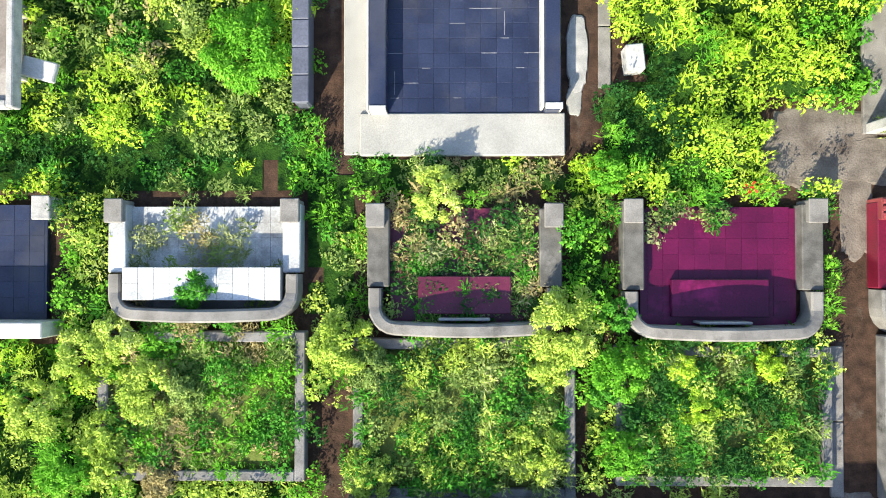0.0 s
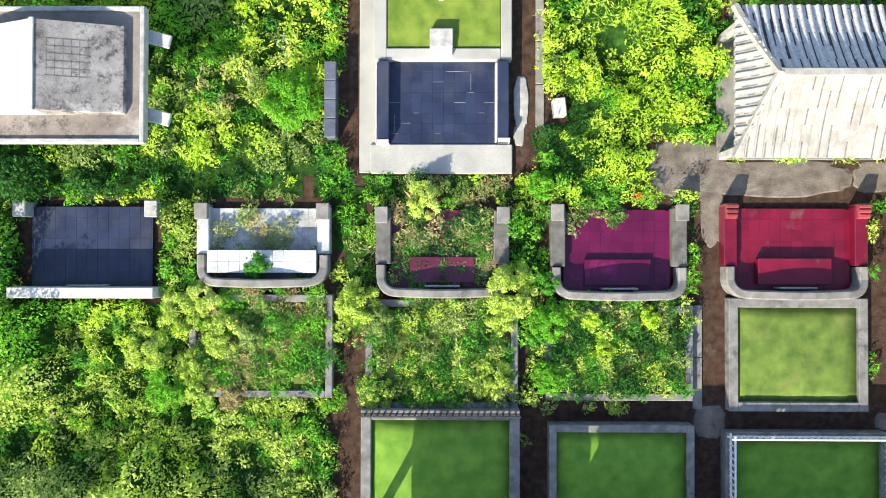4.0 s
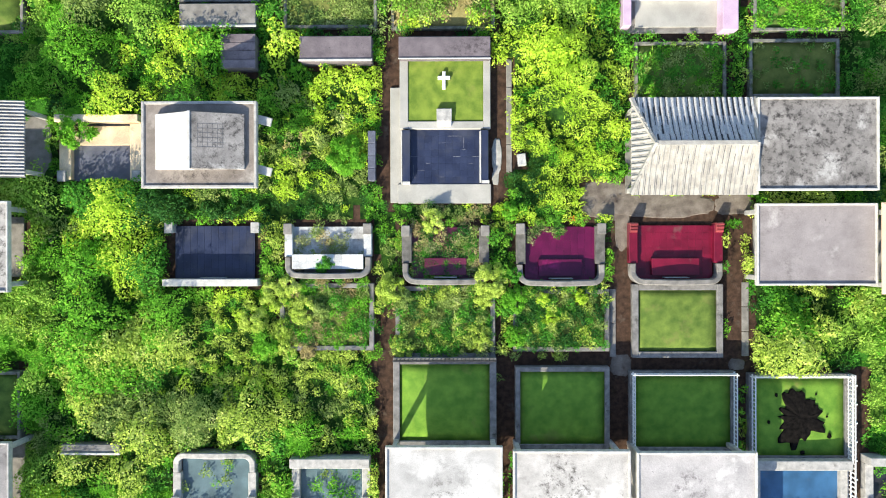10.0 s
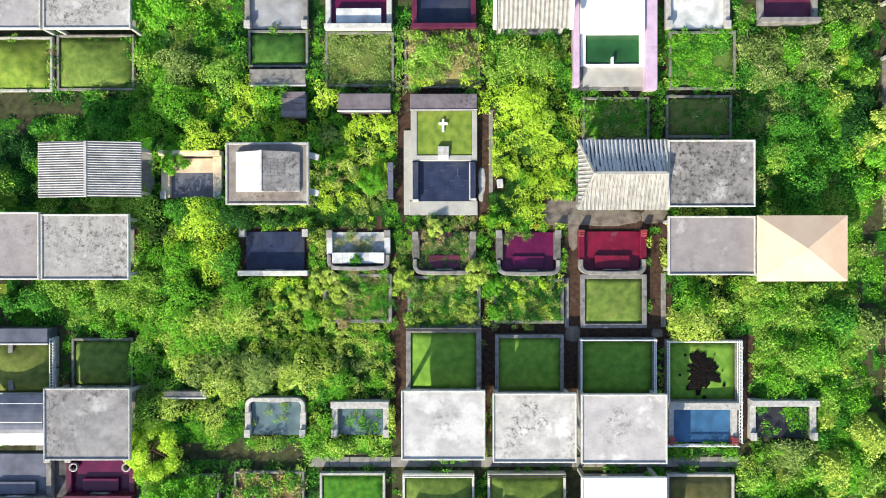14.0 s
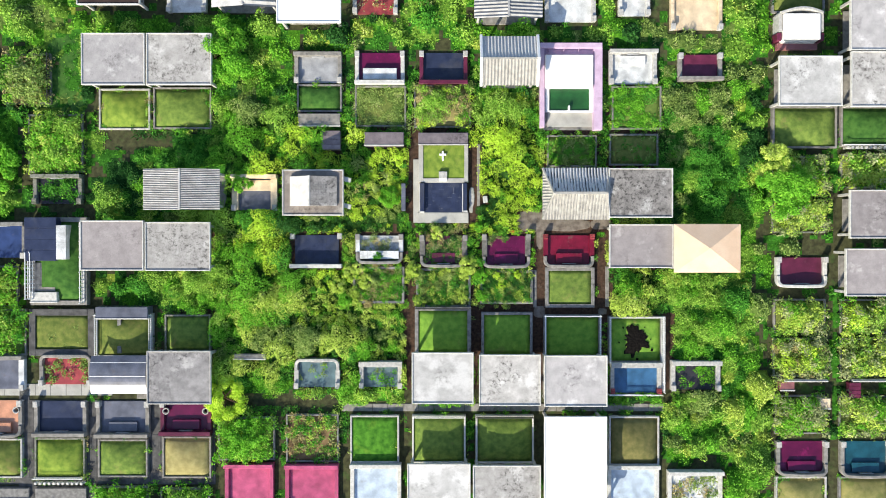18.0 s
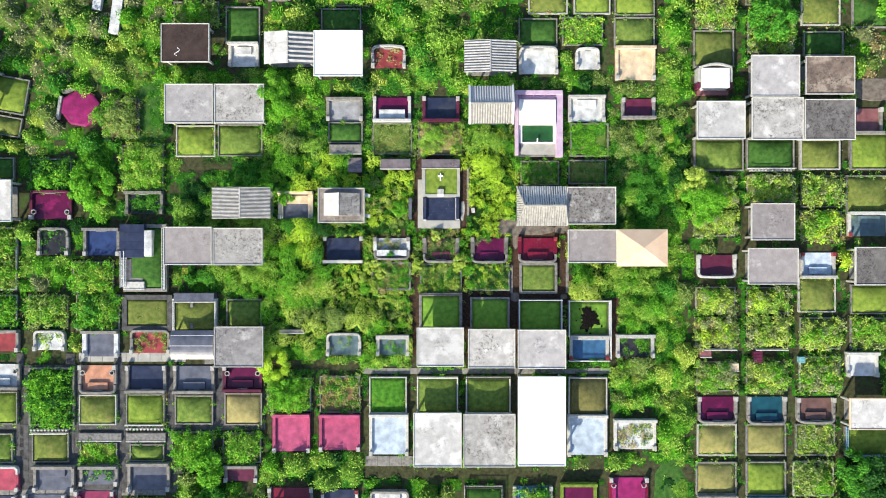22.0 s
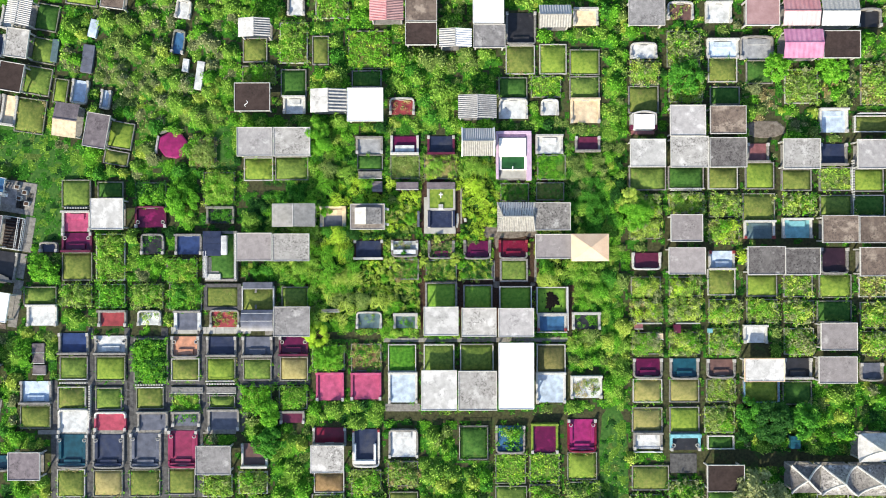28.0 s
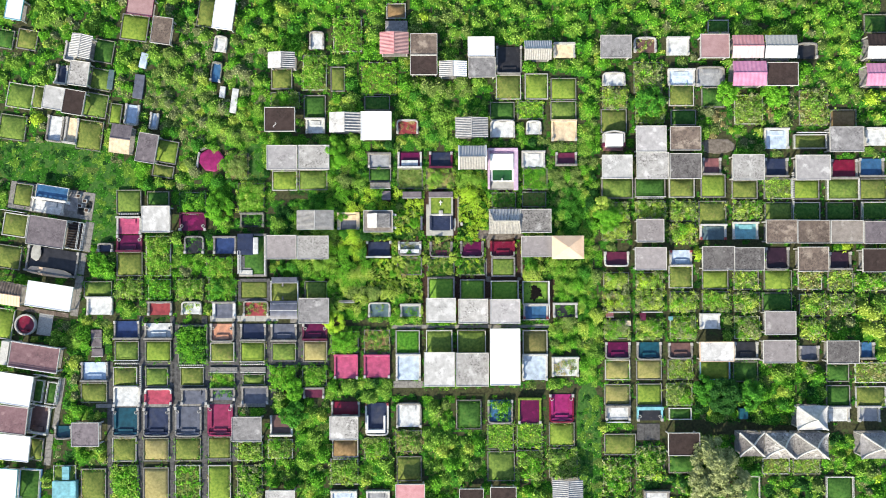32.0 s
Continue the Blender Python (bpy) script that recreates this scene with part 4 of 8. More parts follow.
gable(-19.66, 4.60, 5.71, 3.05, ridge='y', mats=('zinc','zinc'), rise=0.5, ribs=23, amp=0.06)
shelter(-20.06, 0.35, 4.89, 3.66, skin='roof_stained')
shelter(-19.99, -9.48, 4.81, 4.00, skin='roof_grey')
tomb(-14.75, 4.49, 3.52, 2.77, face='s', floor='slate', wall='cream', back='square', ww=0.5, tw=1.0, td=0.8, tmat='cream', plaque='', label='slate tiled grave court with cream walls')
tomb(-9.93, -9.45, 3.55, 2.36, face='s', floor='steel', wall='pillar', back='curved', ww=0.34, table=False, weeds=(0.1,('olive','fresh'),0.2))
tomb(-5.01, -9.57, 3.33, 2.11, face='s', floor='steel', wall='pillar', back='square', bt=0.4, ww=0.34, table=False, weeds=(0.14,('olive','fresh','green'),0.35))
wall_slab(-15.07, -8.16, 2.47, 0.45, h=0.7, mat='kerb')
tomb(19.34, -9.64, 3.84, 2.35, face='s', floor='black', wall='pillar', back='square', bt=0.35, ww=0.34, table=False, weeds=(0.12,('green','fresh'),0.35))
wall_slab(-4.71, 8.56, 3.01, 1.06, h=0.9)
wall_slab(-8.79, 8.50, 1.41, 1.43, h=0.8)
wall_slab(-3.24, 4.14, 0.28, 2.10, h=0.6, mat='slate')
lawn(9.77, 7.72, 3.85, 2.46, grass='turf', edge='mossy', ew=0.14, weeds=(0.16,('green','fresh','olive'),0.6))
lawn(14.55, 7.82, 3.79, 2.46, grass='olive_turf', edge='mossy', ew=0.14, weeds=(0.1,('green','olive'),0.4))
lawn(-19.91, -6.35, 3.55, 2.87, grass='turf', h=0.5)

# middle
shelter(-25.19, 20.31, 4.75, 3.80, skin='roof_dark')
lawn(-20.05, 22.59, 3.48, 3.71, grass='deep_turf')
tomb(-19.95, 19.59, 3.06, 2.39, face='s', floor='white', wall='white_kerb', back='square')
gable(-15.06, 19.77, 4.80, 3.15, ridge='y', mats=('roof_white','tin'), ribs=7, rise=0.5, z=2.3, plain=True, amp=0.12)
shelter(-10.18, 19.20, 4.79, 4.43, skin='roof_clean', z=2.5)
# Deep green puts the shadow of the white roof into this bed's colour.
lawn(-10.19, 23.12, 4.02, 2.27, grass='deep_turf')
shelter(-24.85, 14.36, 4.75, 3.86, skin='roof_pale')
shelter(-19.92, 14.36, 4.87, 3.86, skin='roof_stained')
lawn(-24.80, 10.95, 3.96, 3.17, grass='lime_turf')
lawn(-30.15, 8.3, 4.2, 4.5, grass='lime_turf', edge='mossy', weeds=(0.5,('sallow','lime','fresh','sallow')), label='overgrown grave bed of tall yellow-green grass')
tomb(-29.95, 4.75, 3.8, 2.3, face='s', floor='black', wall='mossy', pillar='mossy', back='square', table=False, weeds=(0.2,('deep','green')), label='dark sunken grave court with mossy walls')
bare(-26.9, 6.4, 0.9, 6.2)
bare(-24.0, 8.3, 5.2, 0.8)
bare(-13.4, -11.75, 10.4, 0.8)
lawn(-20.33, 11.03, 4.50, 3.23, grass='turf')
t = thing("tomb_mound", -36.3, 14.2, 0, -10, "low eight-sided tomb mound painted fuchsia, weeds creeping over it", "grave", "tiled graves")
taken(-36.3, 14.2, 3.6, 3.2, -10)
ring = [(2.05 * math.cos((q + 0.5) * math.pi / 4), 1.85 * math.sin((q + 0.5) * math.pi / 4)) for q in range(8)]
shape("mound", [(a, b, 0.0) for a, b in ring] + [(a, b, 0.36) for a, b in ring] + [(a * 0.9, b * 0.9, 0.42) for a, b in ring] + [(0, 0, 0.5)], [(q, (q + 1) % 8, 8 + (q + 1) % 8, 8 + q) for q in range(8)] + [(8 + q, 8 + (q + 1) % 8, 16 + (q + 1) % 8, 16 + q) for q in range(8)] + [(16 + q, 16 + (q + 1) % 8, 24) for q in range(8)], "fuchsia", t)
block("kerb", t, -2.15, -0.3, 0, 0.3, 2.4, 0.5, "pillar")
block("kerb", t, -1.5, 1.6, 0, 1.3, 0.28, 0.45, "kerb", 30)
BEDS.append((-34.3, 13.3, 0.8, 2.4, -10, 0.3, ("olive", "sallow", "green"), 0.3))
BEDS.append((-36.1, 16.2, 2.4, 0.5, -10, 0.3, ("olive", "sallow", "lime"), 0.3))
lawn(-43.39, 15.58, 3.37, 3.65, grass='lime_turf', rot=-10)
lawn(-43.99, 12.52, 3.36, 1.98, grass='olive_turf', rot=-10)
shelter(-45.83, 15.91, 3.12, 4.57, skin='roof_purple', rot=-10)
shelter(-44.45, 4.85, 4.4, 4.15, skin='roof_white')
lawn(-44.78, 8.18, 3.48, 2.28, grass='deep_turf')
lawn(-39.35, 7.51, 4.15, 3.35, grass='deep_turf', weeds=(0.3,('green','deep')))
tomb(-39.34, 4.54, 4.26, 2.93, face='s', floor='magenta', wall='plum', table=False, urns=True)
shelter(-24.98, 0.42, 4.75, 3.75, skin='roof_dove')
tomb(-34.24, 0.82, 3.66, 2.81, face='s', floor='royal', wall='kerb', back='square', table=False)
lawn(-29.80, -0.80, 4.38, 6.75, grass='deep_turf', edge='concrete', h=0.6, ew=0.35)
wall_slab(-30.85, -2.0, 1.7, 2.2, h=0.7, mat='concrete', name='grave_slab', label='grey cement slab inside a railed grave bed')
wall_slab(-30.81, 0.90, 2.38, 3.32, h=1.3, mat='navy', name='tomb_block', label='navy tiled raised tomb block')
wall_slab(-29.17, 0.66, 0.71, 2.60, h=1.4, mat='white', name='tomb_block', label='white tiled raised tomb block')
wall_slab(-30.79, -3.56, 2.03, 0.83, h=0.9, mat='white_kerb')
tomb(-39.10, 0.88, 3.18, 2.81, face='s', floor='black', wall='kerb', table=False, weeds=(0.12,('deep','green'),0.35))
lawn(-34.64, -6.29, 4.39, 3.60, grass='turf', weeds=(0.5,('lime','fresh','green')))
lawn(-29.63, -6.29, 5.05, 3.60, grass='olive_turf', edge='yard', ew=0.5, h=0.5, weeds=(0.12,('olive','straw','olive'),0.45))
lawn(-24.81, -6.52, 4.38, 3.35, grass='olive_turf', fence='wen', h=0.5)
wall_slab(-25.08, -6.53, 0.24, 2.69, h=0.7, mat='kerb')
tomb(-44.49, -9.12, 3.84, 2.22, face='s', floor='red', wall='concrete', table=False, back='square')
tomb(-39.51, -9.07, 3.24, 2.10, face='s', floor='white', wall='pillar', table=False, weeds=(0.1,('olive','lime'),0.35))
tomb(-34.38, -9.43, 3.66, 2.70, face='s', floor='slate', wall='concrete', side='white', ww=0.45, back='square', table=False)
tomb(-29.37, -9.19, 4.08, 2.46, face='s', floor='red', wall='concrete', table=False, weeds=(0.05,('olive',),0.35))
t = thing("barrel_roof_shelter", -24.68, -9.36, 0, 0, "low navy blue barrel roof with white bands over a grave", "grave shelter", "roofed graves")
taken(-24.68, -9.36, 4.25, 2.83, 0, -0.2)
arc = [(-1.42 + 2.84 * i / 12, 1.55 + 0.5 * math.cos((i / 12 - 0.5) * 2.6)) for i in range(13)]
shape("roof_sheet", [(sx * 2.12, py, pz) for sx in (-1, 1) for py, pz in arc] + [(sx * 2.12, py, pz - 0.06) for sx in (-1, 1) for py, pz in arc], [(i, 13 + i, 14 + i, i + 1) for i in range(12)] + [(26 + i + 1, 26 + 14 + i, 26 + 13 + i, 26 + i) for i in range(12)] + [(i, i + 1, 27 + i, 26 + i) for i in range(12)] + [(13 + i, 39 + i, 40 + i, 14 + i) for i in range(12)], "slate", t)
block("band", t, 0, -0.05, 2.04, 4.24, 0.05, 0.03, "roof_clean")
block("band", t, 0, 0.95, 1.83, 4.24, 0.05, 0.05, "roof_clean")
for sx in (-1, 1):
    for sy in (-1, 1):
        block("post", t, sx * 1.9, sy * 1.2, 0, 0.16, 0.16, 1.66, "pillar")
block("floor_slab", t, 0, 0, 0, 3.6, 2.2, 0.12, "concrete")
wall_slab(-24.75, -4.75, 4.0, 0.95, h=1.1, mat='slate')
tomb(-44.68, -12.72, 4.45, 2.58, face='n', floor='white', wall='concrete', back='square', urns=True)
lawn(-44.74, -15.87, 4.33, 3.60, grass='lime_turf', h=0.4, ew=0.3)
lawn(-39.33, -14.75, 4.63, 5.88, grass='deep_turf', edge='mossy', weeds=(0.6,('deep','fresh','green','fresh')), ew=0.2)
tomb(-34.66, -13.00, 3.84, 2.88, face='n', floor='salmon', wall='concrete', urns=True)
lawn(-34.66, -16.06, 4.09, 3.36, grass='olive_turf', h=0.4, ew=0.3)
tomb(-29.80, -12.97, 4.08, 2.70, face='n', floor='navy', wall='concrete', back='square', table=False)
lawn(-29.86, -16.06, 4.20, 3.48, grass='lime_turf', h=0.4, fence='s', ew=0.3)
tomb(-24.97, -13.01, 4.14, 2.76, face='n', floor='slate', wall='concrete', back='square')
lawn(-24.98, -16.06, 4.14, 3.24, grass='turf', h=0.4, ew=0.3)
tomb(-20.08, -12.92, 3.96, 2.58, face='n', floor='magenta', wall='plum', back='square', urns=True)
lawn(-20.03, -15.98, 4.08, 3.54, grass='dry_turf', h=0.4, ew=0.3)
lawn(-45.02, -19.94, 3.85, 3.30, grass='turf', ew=0.3)
lawn(-39.46, -19.85, 4.03, 3.36, grass='olive_turf', fence='n', ew=0.3)
lawn(-34.60, -20.51, 4.03, 2.52, grass='lime_turf', weeds=(0.2,('lime','fresh')), ew=0.3)
wall_slab(-34.47, -18.84, 4.33, 0.84, h=0.3, mat='kerb')
lawn(-29.74, -20.39, 3.78, 2.04, grass='turf', ew=0.3)
wall_slab(-29.84, -18.87, 3.97, 0.90, h=0.3, mat='kerb')
lawn(-25.15, -20.13, 4.45, 4.02, grass='turf', weeds=(0.55,('lime','fresh','fresh')), ew=0.3)
lawn(-20.19, -19.89, 4.15, 3.30, grass='deep_turf', weeds=(0.3,('olive','fresh')), ew=0.3)
tomb(-44.76, -22.95, 4.33, 2.64, face='s', floor='coral', wall='white_kerb', side='coral', table=False)
tomb(-39.08, -22.96, 4.15, 2.64, face='s', floor='slate', wall='concrete', back='square')
tomb(-34.55, -22.66, 3.84, 2.04, face='s', floor='slate', wall='concrete', back='square', table=False, weeds=(0.15,('fresh','green'),0.3))
tomb(-29.54, -22.78, 4.26, 2.88, face='s', floor='slate', wall='concrete', back='square', table=False)
tomb(-20.28, -22.46, 3.36, 1.74, face='s', floor='plum', wall='concrete', back='square', table=False)
lawn(-15.42, -14.55, 4.68, 3.66, grass='turf', weeds=(0.9,('lime','fresh','fresh')), ew=0.3)
lawn(-10.32, -14.52, 4.08, 3.72, grass='brown_turf', weeds=(0.2,('olive','sallow','straw','green'),0.75))
tomb(-15.20, -18.38, 3.78, 3.90, face='s', floor='pink', wall='pink', back='square', table=False)
tomb(-10.35, -18.35, 4.14, 3.72, face='s', floor='pink', wall='pink', back='square', table=False)
lawn(-5.48, -14.57, 3.78, 3.71, grass='vivid_turf', h=0.45, edge='pillar', weeds=(0.06,('fresh','lime','fresh'),0.2))
tomb(-5.40, -18.54, 3.96, 4.20, face='s', floor='pale_blue', wall='white_kerb', back='square', table=False)
lawn(-0.51, -14.54, 4.13, 3.71, grass='turf', edge='white_kerb', h=0.6, ew=0.14, fence='n')
lawn(4.57, -14.55, 4.49, 3.71, grass='turf', edge='white_kerb', h=0.6, ew=0.14, fence='nd')
shelter(-0.50, -18.62, 4.75, 5.33, skin='roof_white')
shelter(4.60, -18.68, 5.10, 5.22, skin='roof_stained')
shelter(9.68, -16.69, 4.67, 8.75, skin='roof_clean', z=2.6, label='long flat fresh white roof on posts over two graves')
lawn(14.57, -14.69, 3.89, 3.83, grass='dun_turf', h=0.5)
tomb(14.53, -18.61, 4.02, 4.19, face='s', floor='pale_blue', wall='white_kerb', back='square', table=False)
tomb(19.32, -18.55, 4.25, 3.12, face='s', floor='white', wall='white_kerb', back='square', table=False, weeds=(0.1,('straw','olive'),0.35))
lawn(9.58, 21.84, 3.90, 2.87, grass='deep_turf')
tomb(9.61, 19.02, 3.95, 2.75, face='s', floor='white', wall='pillar', table=False)
lawn(14.05, 21.96, 4.07, 2.87, grass='turf', weeds=(0.2,('fresh','lime')))
tomb(14.54, 19.19, 2.46, 2.15, face='s', floor='white', wall='white_kerb', table=False)
lawn(19.26, 21.83, 4.07, 3.11, grass='turf')
tomb(19.33, 18.71, 4.01, 3.35, face='s', floor='cream', wall='cream', back='square', table=False)
gable(4.66, 18.89, 5.08, 3.14, ridge='y', mats=('tin','tin'), ribs=12, rise=0.4, amp=0.07)
tomb(-5.42, 19.39, 3.48, 2.27, face='s', floor='red', wall='pillar', table=False, weeds=(0.1,('olive','straw'),0.35))
tomb(-5.07, 14.09, 3.84, 2.57, face='n', floor='magenta', wall='white_kerb', back='square', tmat='white', tw=0.8, td=0.85, lift=0.34)
lawn(-5.02, 11.17, 3.96, 3.17, grass='olive_turf', weeds=(0.08,('olive',)))
tomb(-0.16, 14.09, 3.72, 2.57, face='n', floor='navy', wall='plum', back='square', table=False)
lawn(-0.25, 11.16, 4.38, 3.29, grass='dry_turf', weeds=(0.3,('olive','straw','lime')))
gable(4.77, 14.25, 4.2, 3.68, z=2.1, ridge='x', mats=('lime_tile_dark','lime_tile'), rise=0.8, ribs=17, amp=0.05, verge='roof_clean', label='limewashed ribbed gable roof with white verges, far slope flecked black')
tomb(14.45, 14.16, 3.71, 2.63, face='s', floor='white', wall='pillar', back='square', table=True)
lawn(14.76, 11.06, 3.84, 3.35, grass='turf', weeds=(0.12,('green','fresh')))
tomb(19.63, 14.16, 3.41, 2.15, face='n', floor='plum', wall='concrete', back='square', table=False)
tomb(-9.83, 14.10, 3.66, 2.33, face='s', floor='grey', wall='concrete', back='square', table=False)
lawn(-9.75, 11.80, 3.48, 2.15, grass='deep_turf')
wall_slab(-9.72, 10.06, 3.23, 1.01, h=0.6, mat='concrete')
lawn(27.22, 20.21, 4.07, 3.71, grass='olive_turf')
raised_tomb(27.08, 16.95)
shelter(32.60, 17.06, 4.74, 4.09, skin='roof_pale')
shelter(37.95, 17.11, 4.80, 3.74, skin='roof_brown')
lawn(38.21, 20.70, 4.01, 2.45, grass='deep_turf')
lawn(37.94, 24.21, 3.95, 3.35, grass='olive_turf')
shelter(27.28, 12.73, 4.74, 3.74, skin='roof_white')
shelter(32.81, 12.87, 5.03, 4.15, skin='roof_stained', rim='white_kerb')
shelter(37.93, 12.78, 4.97, 3.97, skin='roof_black', rim='white_kerb')
tomb(42.61, 12.91, 3.0, 2.7, face='n', floor='rose', wall='concrete', back='square', table=False)
lawn(27.68, 9.53, 4.96, 3.22, grass='turf', h=0.5)
lawn(32.85, 9.59, 4.78, 3.10, grass='deep_turf', h=0.5, fence='s')
lawn(37.84, 9.55, 4.00, 3.05, grass='olive_turf', h=0.5)
lawn(42.80, 9.85, 3.88, 3.64, grass='lime_turf', h=0.5)
shelter(32.37, 2.77, 4.27, 3.63, skin='roof_dove')
lawn(42.70, 5.55, 4.37, 3.89, grass='olive_turf')
tomb(42.76, 2.58, 4.19, 2.51, face='s', floor='steel', wall='white_kerb', back='square', pillar='red')
tomb(27.50, -1.66, 3.95, 2.39, face='n', floor='plum', wall='white_kerb', table=False, label='dark plum tiled grave court with a curved white wall')
shelter(32.40, -1.59, 4.92, 3.57, skin='roof_dove', rim='white_kerb')
tomb(37.65, -1.54, 3.53, 2.63, face='n', floor='pale_blue', wall='pillar', back='square', pillar='red')
lawn(37.61, -4.51, 3.77, 3.53, grass='olive_turf')
shelter(42.93, -1.57, 5.03, 3.74, skin='roof_black', rim='white_kerb')
lawn(43.06, -4.96, 4.13, 2.99, grass='lime_turf')
tomb(42.11, -11.49, 3.23, 2.51, face='s', floor='white', wall='white_kerb', back='square', table=False)
tomb(27.59, -16.07, 4.01, 2.69, face='n', floor='magenta', wall='concrete')
lawn(27.57, -19.08, 3.96, 3.18, grass='tan_turf')
tomb(32.53, -16.13, 3.95, 2.81, face='n', floor='teal', wall='concrete')
lawn(32.52, -19.08, 4.02, 3.18, grass='tan_turf')
tomb(37.47, -16.13, 3.89, 2.57, face='n', floor='brown', wall='concrete')
lawn(37.46, -19.08, 3.95, 3.18, grass='olive_turf', weeds=(0.2,('olive','lime')))
shelter(42.56, -16.07, 5.33, 3.10, skin='roof_white', rim='roof_tan')
lawn(42.80, -19.23, 4.79, 3.00, grass='lime_turf', fence='wesb')
lawn(27.51, -22.97, 4.08, 3.30, grass='tan_turf')
tomb(27.56, -25.81, 3.95, 2.40, face='s', floor='white', wall='concrete', back='square')
lawn(32.52, -23.01, 4.02, 3.48, grass='lime_turf')
lawn(37.28, -23.01, 4.07, 3.48, grass='olive_turf', weeds=(0.3,('olive','lime')))

# outer ring
shelter(-66.49, 37.76, 2.63, 3.52, skin='roof_clean', rot=-10, rim='cyan')
lawn(-65.46, 33.43, 3.21, 3.21, grass='olive_turf', rot=-10)
lawn(-68.89, 33.53, 2.58, 3.04, grass='deep_turf', rot=-10)
gable(-56.0, 31.75, 3.3, 3.7, ridge='y', mats=('zinc','zinc'), ribs=14, rot=-10)
tomb(-58.6, 31.5, 1.9, 3.2, face='n', floor='grimy_white', wall='pillar', table=False, rot=-10, label='white grave court with a curved plaster wall')
lawn(-53.36, 31.55, 3.12, 3.66, grass='deep_turf', rot=-10)
shelter(-56.41, 27.58, 3.07, 3.87, skin='roof_stained', rot=-8)
tomb(-59.98, 27.80, 1.96, 3.12, face='n', floor='navy', wall='white_kerb', back='square', rot=-8, table=False)
lawn(-53.76, 27.03, 3.39, 3.39, grass='turf', rot=-10)
lawn(-66.60, 24.49, 4.09, 3.92, grass='turf', rot=-10)
lawn(-63.66, 24.30, 1.78, 3.57, grass='olive_turf', rot=-10)
shelter(-60.40, 23.77, 3.16, 3.60, skin='roof_white', rot=-10)
shelter(-57.24, 23.09, 3.33, 3.86, skin='roof_dark', rot=-10)
lawn(-54.65, 22.97, 3.74, 3.83, grass='turf', rot=-10)
lawn(-67.75, 19.53, 4.27, 4.00, grass='turf', rot=-8)
tomb(-61.04, 19.23, 2.67, 4.19, face='n', floor='white', wall='concrete', rot=-8, table=False)
tomb(-58.45, 18.95, 2.13, 4.19, face='n', floor='cream', wall='pillar', rot=-8, table=False, back='square')
lawn(-55.58, 18.23, 4.01, 4.72, grass='olive_turf', rot=-8)
gable(-49.95, 17.35, 3.2, 4.5, ridge='x', mats=('roof_purple','cream'), ribs=6, amp=0.01, rise=0.35, z=2.1, rot=-8, label='grey and cream shallow gable roof over a grave')
lawn(-51.5, 21.6, 1.9, 3.3, grass='lime_turf', rot=-8)
tomb(-48.92, 21.42, 2.32, 3.30, face='n', floor='pale_blue', wall='pillar', rot=-8, table=False)
tomb(-45.44, 20.38, 1.43, 2.67, face='n', floor='pale_blue', wall='pillar', rot=-8, table=False)
shelter(-46.84, 38.18, 4.13, 3.08, skin='roof_rose', rim='magenta', rot=-8)
lawn(-48.50, 35.25, 4.28, 4.11, grass='lime_turf', rot=-8)
shelter(-43.54, 34.24, 3.16, 4.22, skin='roof_brown', rot=-8)
lawn(-37.16, 37.63, 2.68, 4.65, grass='olive_turf', rot=-8)
shelter(-33.86, 36.89, 3.17, 5.02, skin='roof_clean', rot=-8)
tomb(-34.91, 32.59, 2.14, 2.50, face='s', floor='white', wall='pillar', rot=-8, table=False)
tomb(-35.59, 28.16, 1.75, 3.2, face='s', floor='blue', wall='mossy', rot=-8, table=False, ww=0.18, label='narrow blue tiled grave court with mossy walls')
wall_slab(-34.58, 24.96, 0.80, 1.78, h=0.5, mat='white', rot=-8, label='long white tiled grave slab', name='grave_slab')
wall_slab(-32.71, 23.57, 0.98, 3.84, h=0.5, mat='white', rot=-8, label='long white tiled grave slab', name='grave_slab')
wall_slab(-52.2, 27.0, 0.85, 3.1, h=0.5, mat='steel', rot=-8, label='narrow pale blue tiled grave slab', name='grave_slab')
wall_slab(-47.0, 30.0, 1.1, 2.4, h=0.5, mat='pale_blue', rot=-14, label='narrow pale blue tiled grave slab', name='grave_slab')
wall_slab(-47.8, 25.9, 1.5, 3.8, h=0.45, mat='slate', rot=-8, label='narrow dark slate tiled grave slab', name='grave_slab')
lawn(-32.3, 13.3, 3.6, 3.9, grass='olive_turf', weeds=(0.4,('olive','straw','sallow','olive')), h=0.25, fence='ed')
gable(-24.84, 29.46, 4.21, 2.53, ridge='y', mats=('roof_white','tin'), ribs=8, plain=True, amp=0.1)
lawn(-25.25, 27.06, 3.31, 3.30, grass='olive_turf')
lawn(-24.72, 23.75, 4.55, 2.40, grass='turf', weeds=(0.3,('fresh','olive')))
tomb(-19.70, 33.12, 2.42, 2.77, face='s', floor='white', wall='concrete', table=False)
lawn(-16.41, 26.99, 2.24, 3.93, grass='olive_turf')
lawn(-7.14, 37.75, 3.05, 2.41, grass='brown_turf')
wall_slab(-7.07, 35.16, 3.47, 1.68, h=0.9, mat='roof_grey')
gable(-7.34, 32.04, 4.49, 3.42, ridge='y', mats=('roof_pink','roof_rose'), ribs=16, label='pink corrugated gable roof on posts over a grave')
shelter(-2.74, 31.97, 4.23, 3.34, skin='roof_brown')
shelter(-2.75, 28.66, 4.23, 3.07, skin='roof_dark')
gable(1.77, 28.00, 4.31, 2.45, ridge='y', mats=('tin','roof_clean'), ribs=8, amp=0.06)
shelter(6.19, 31.54, 4.15, 3.07, skin='roof_clean')
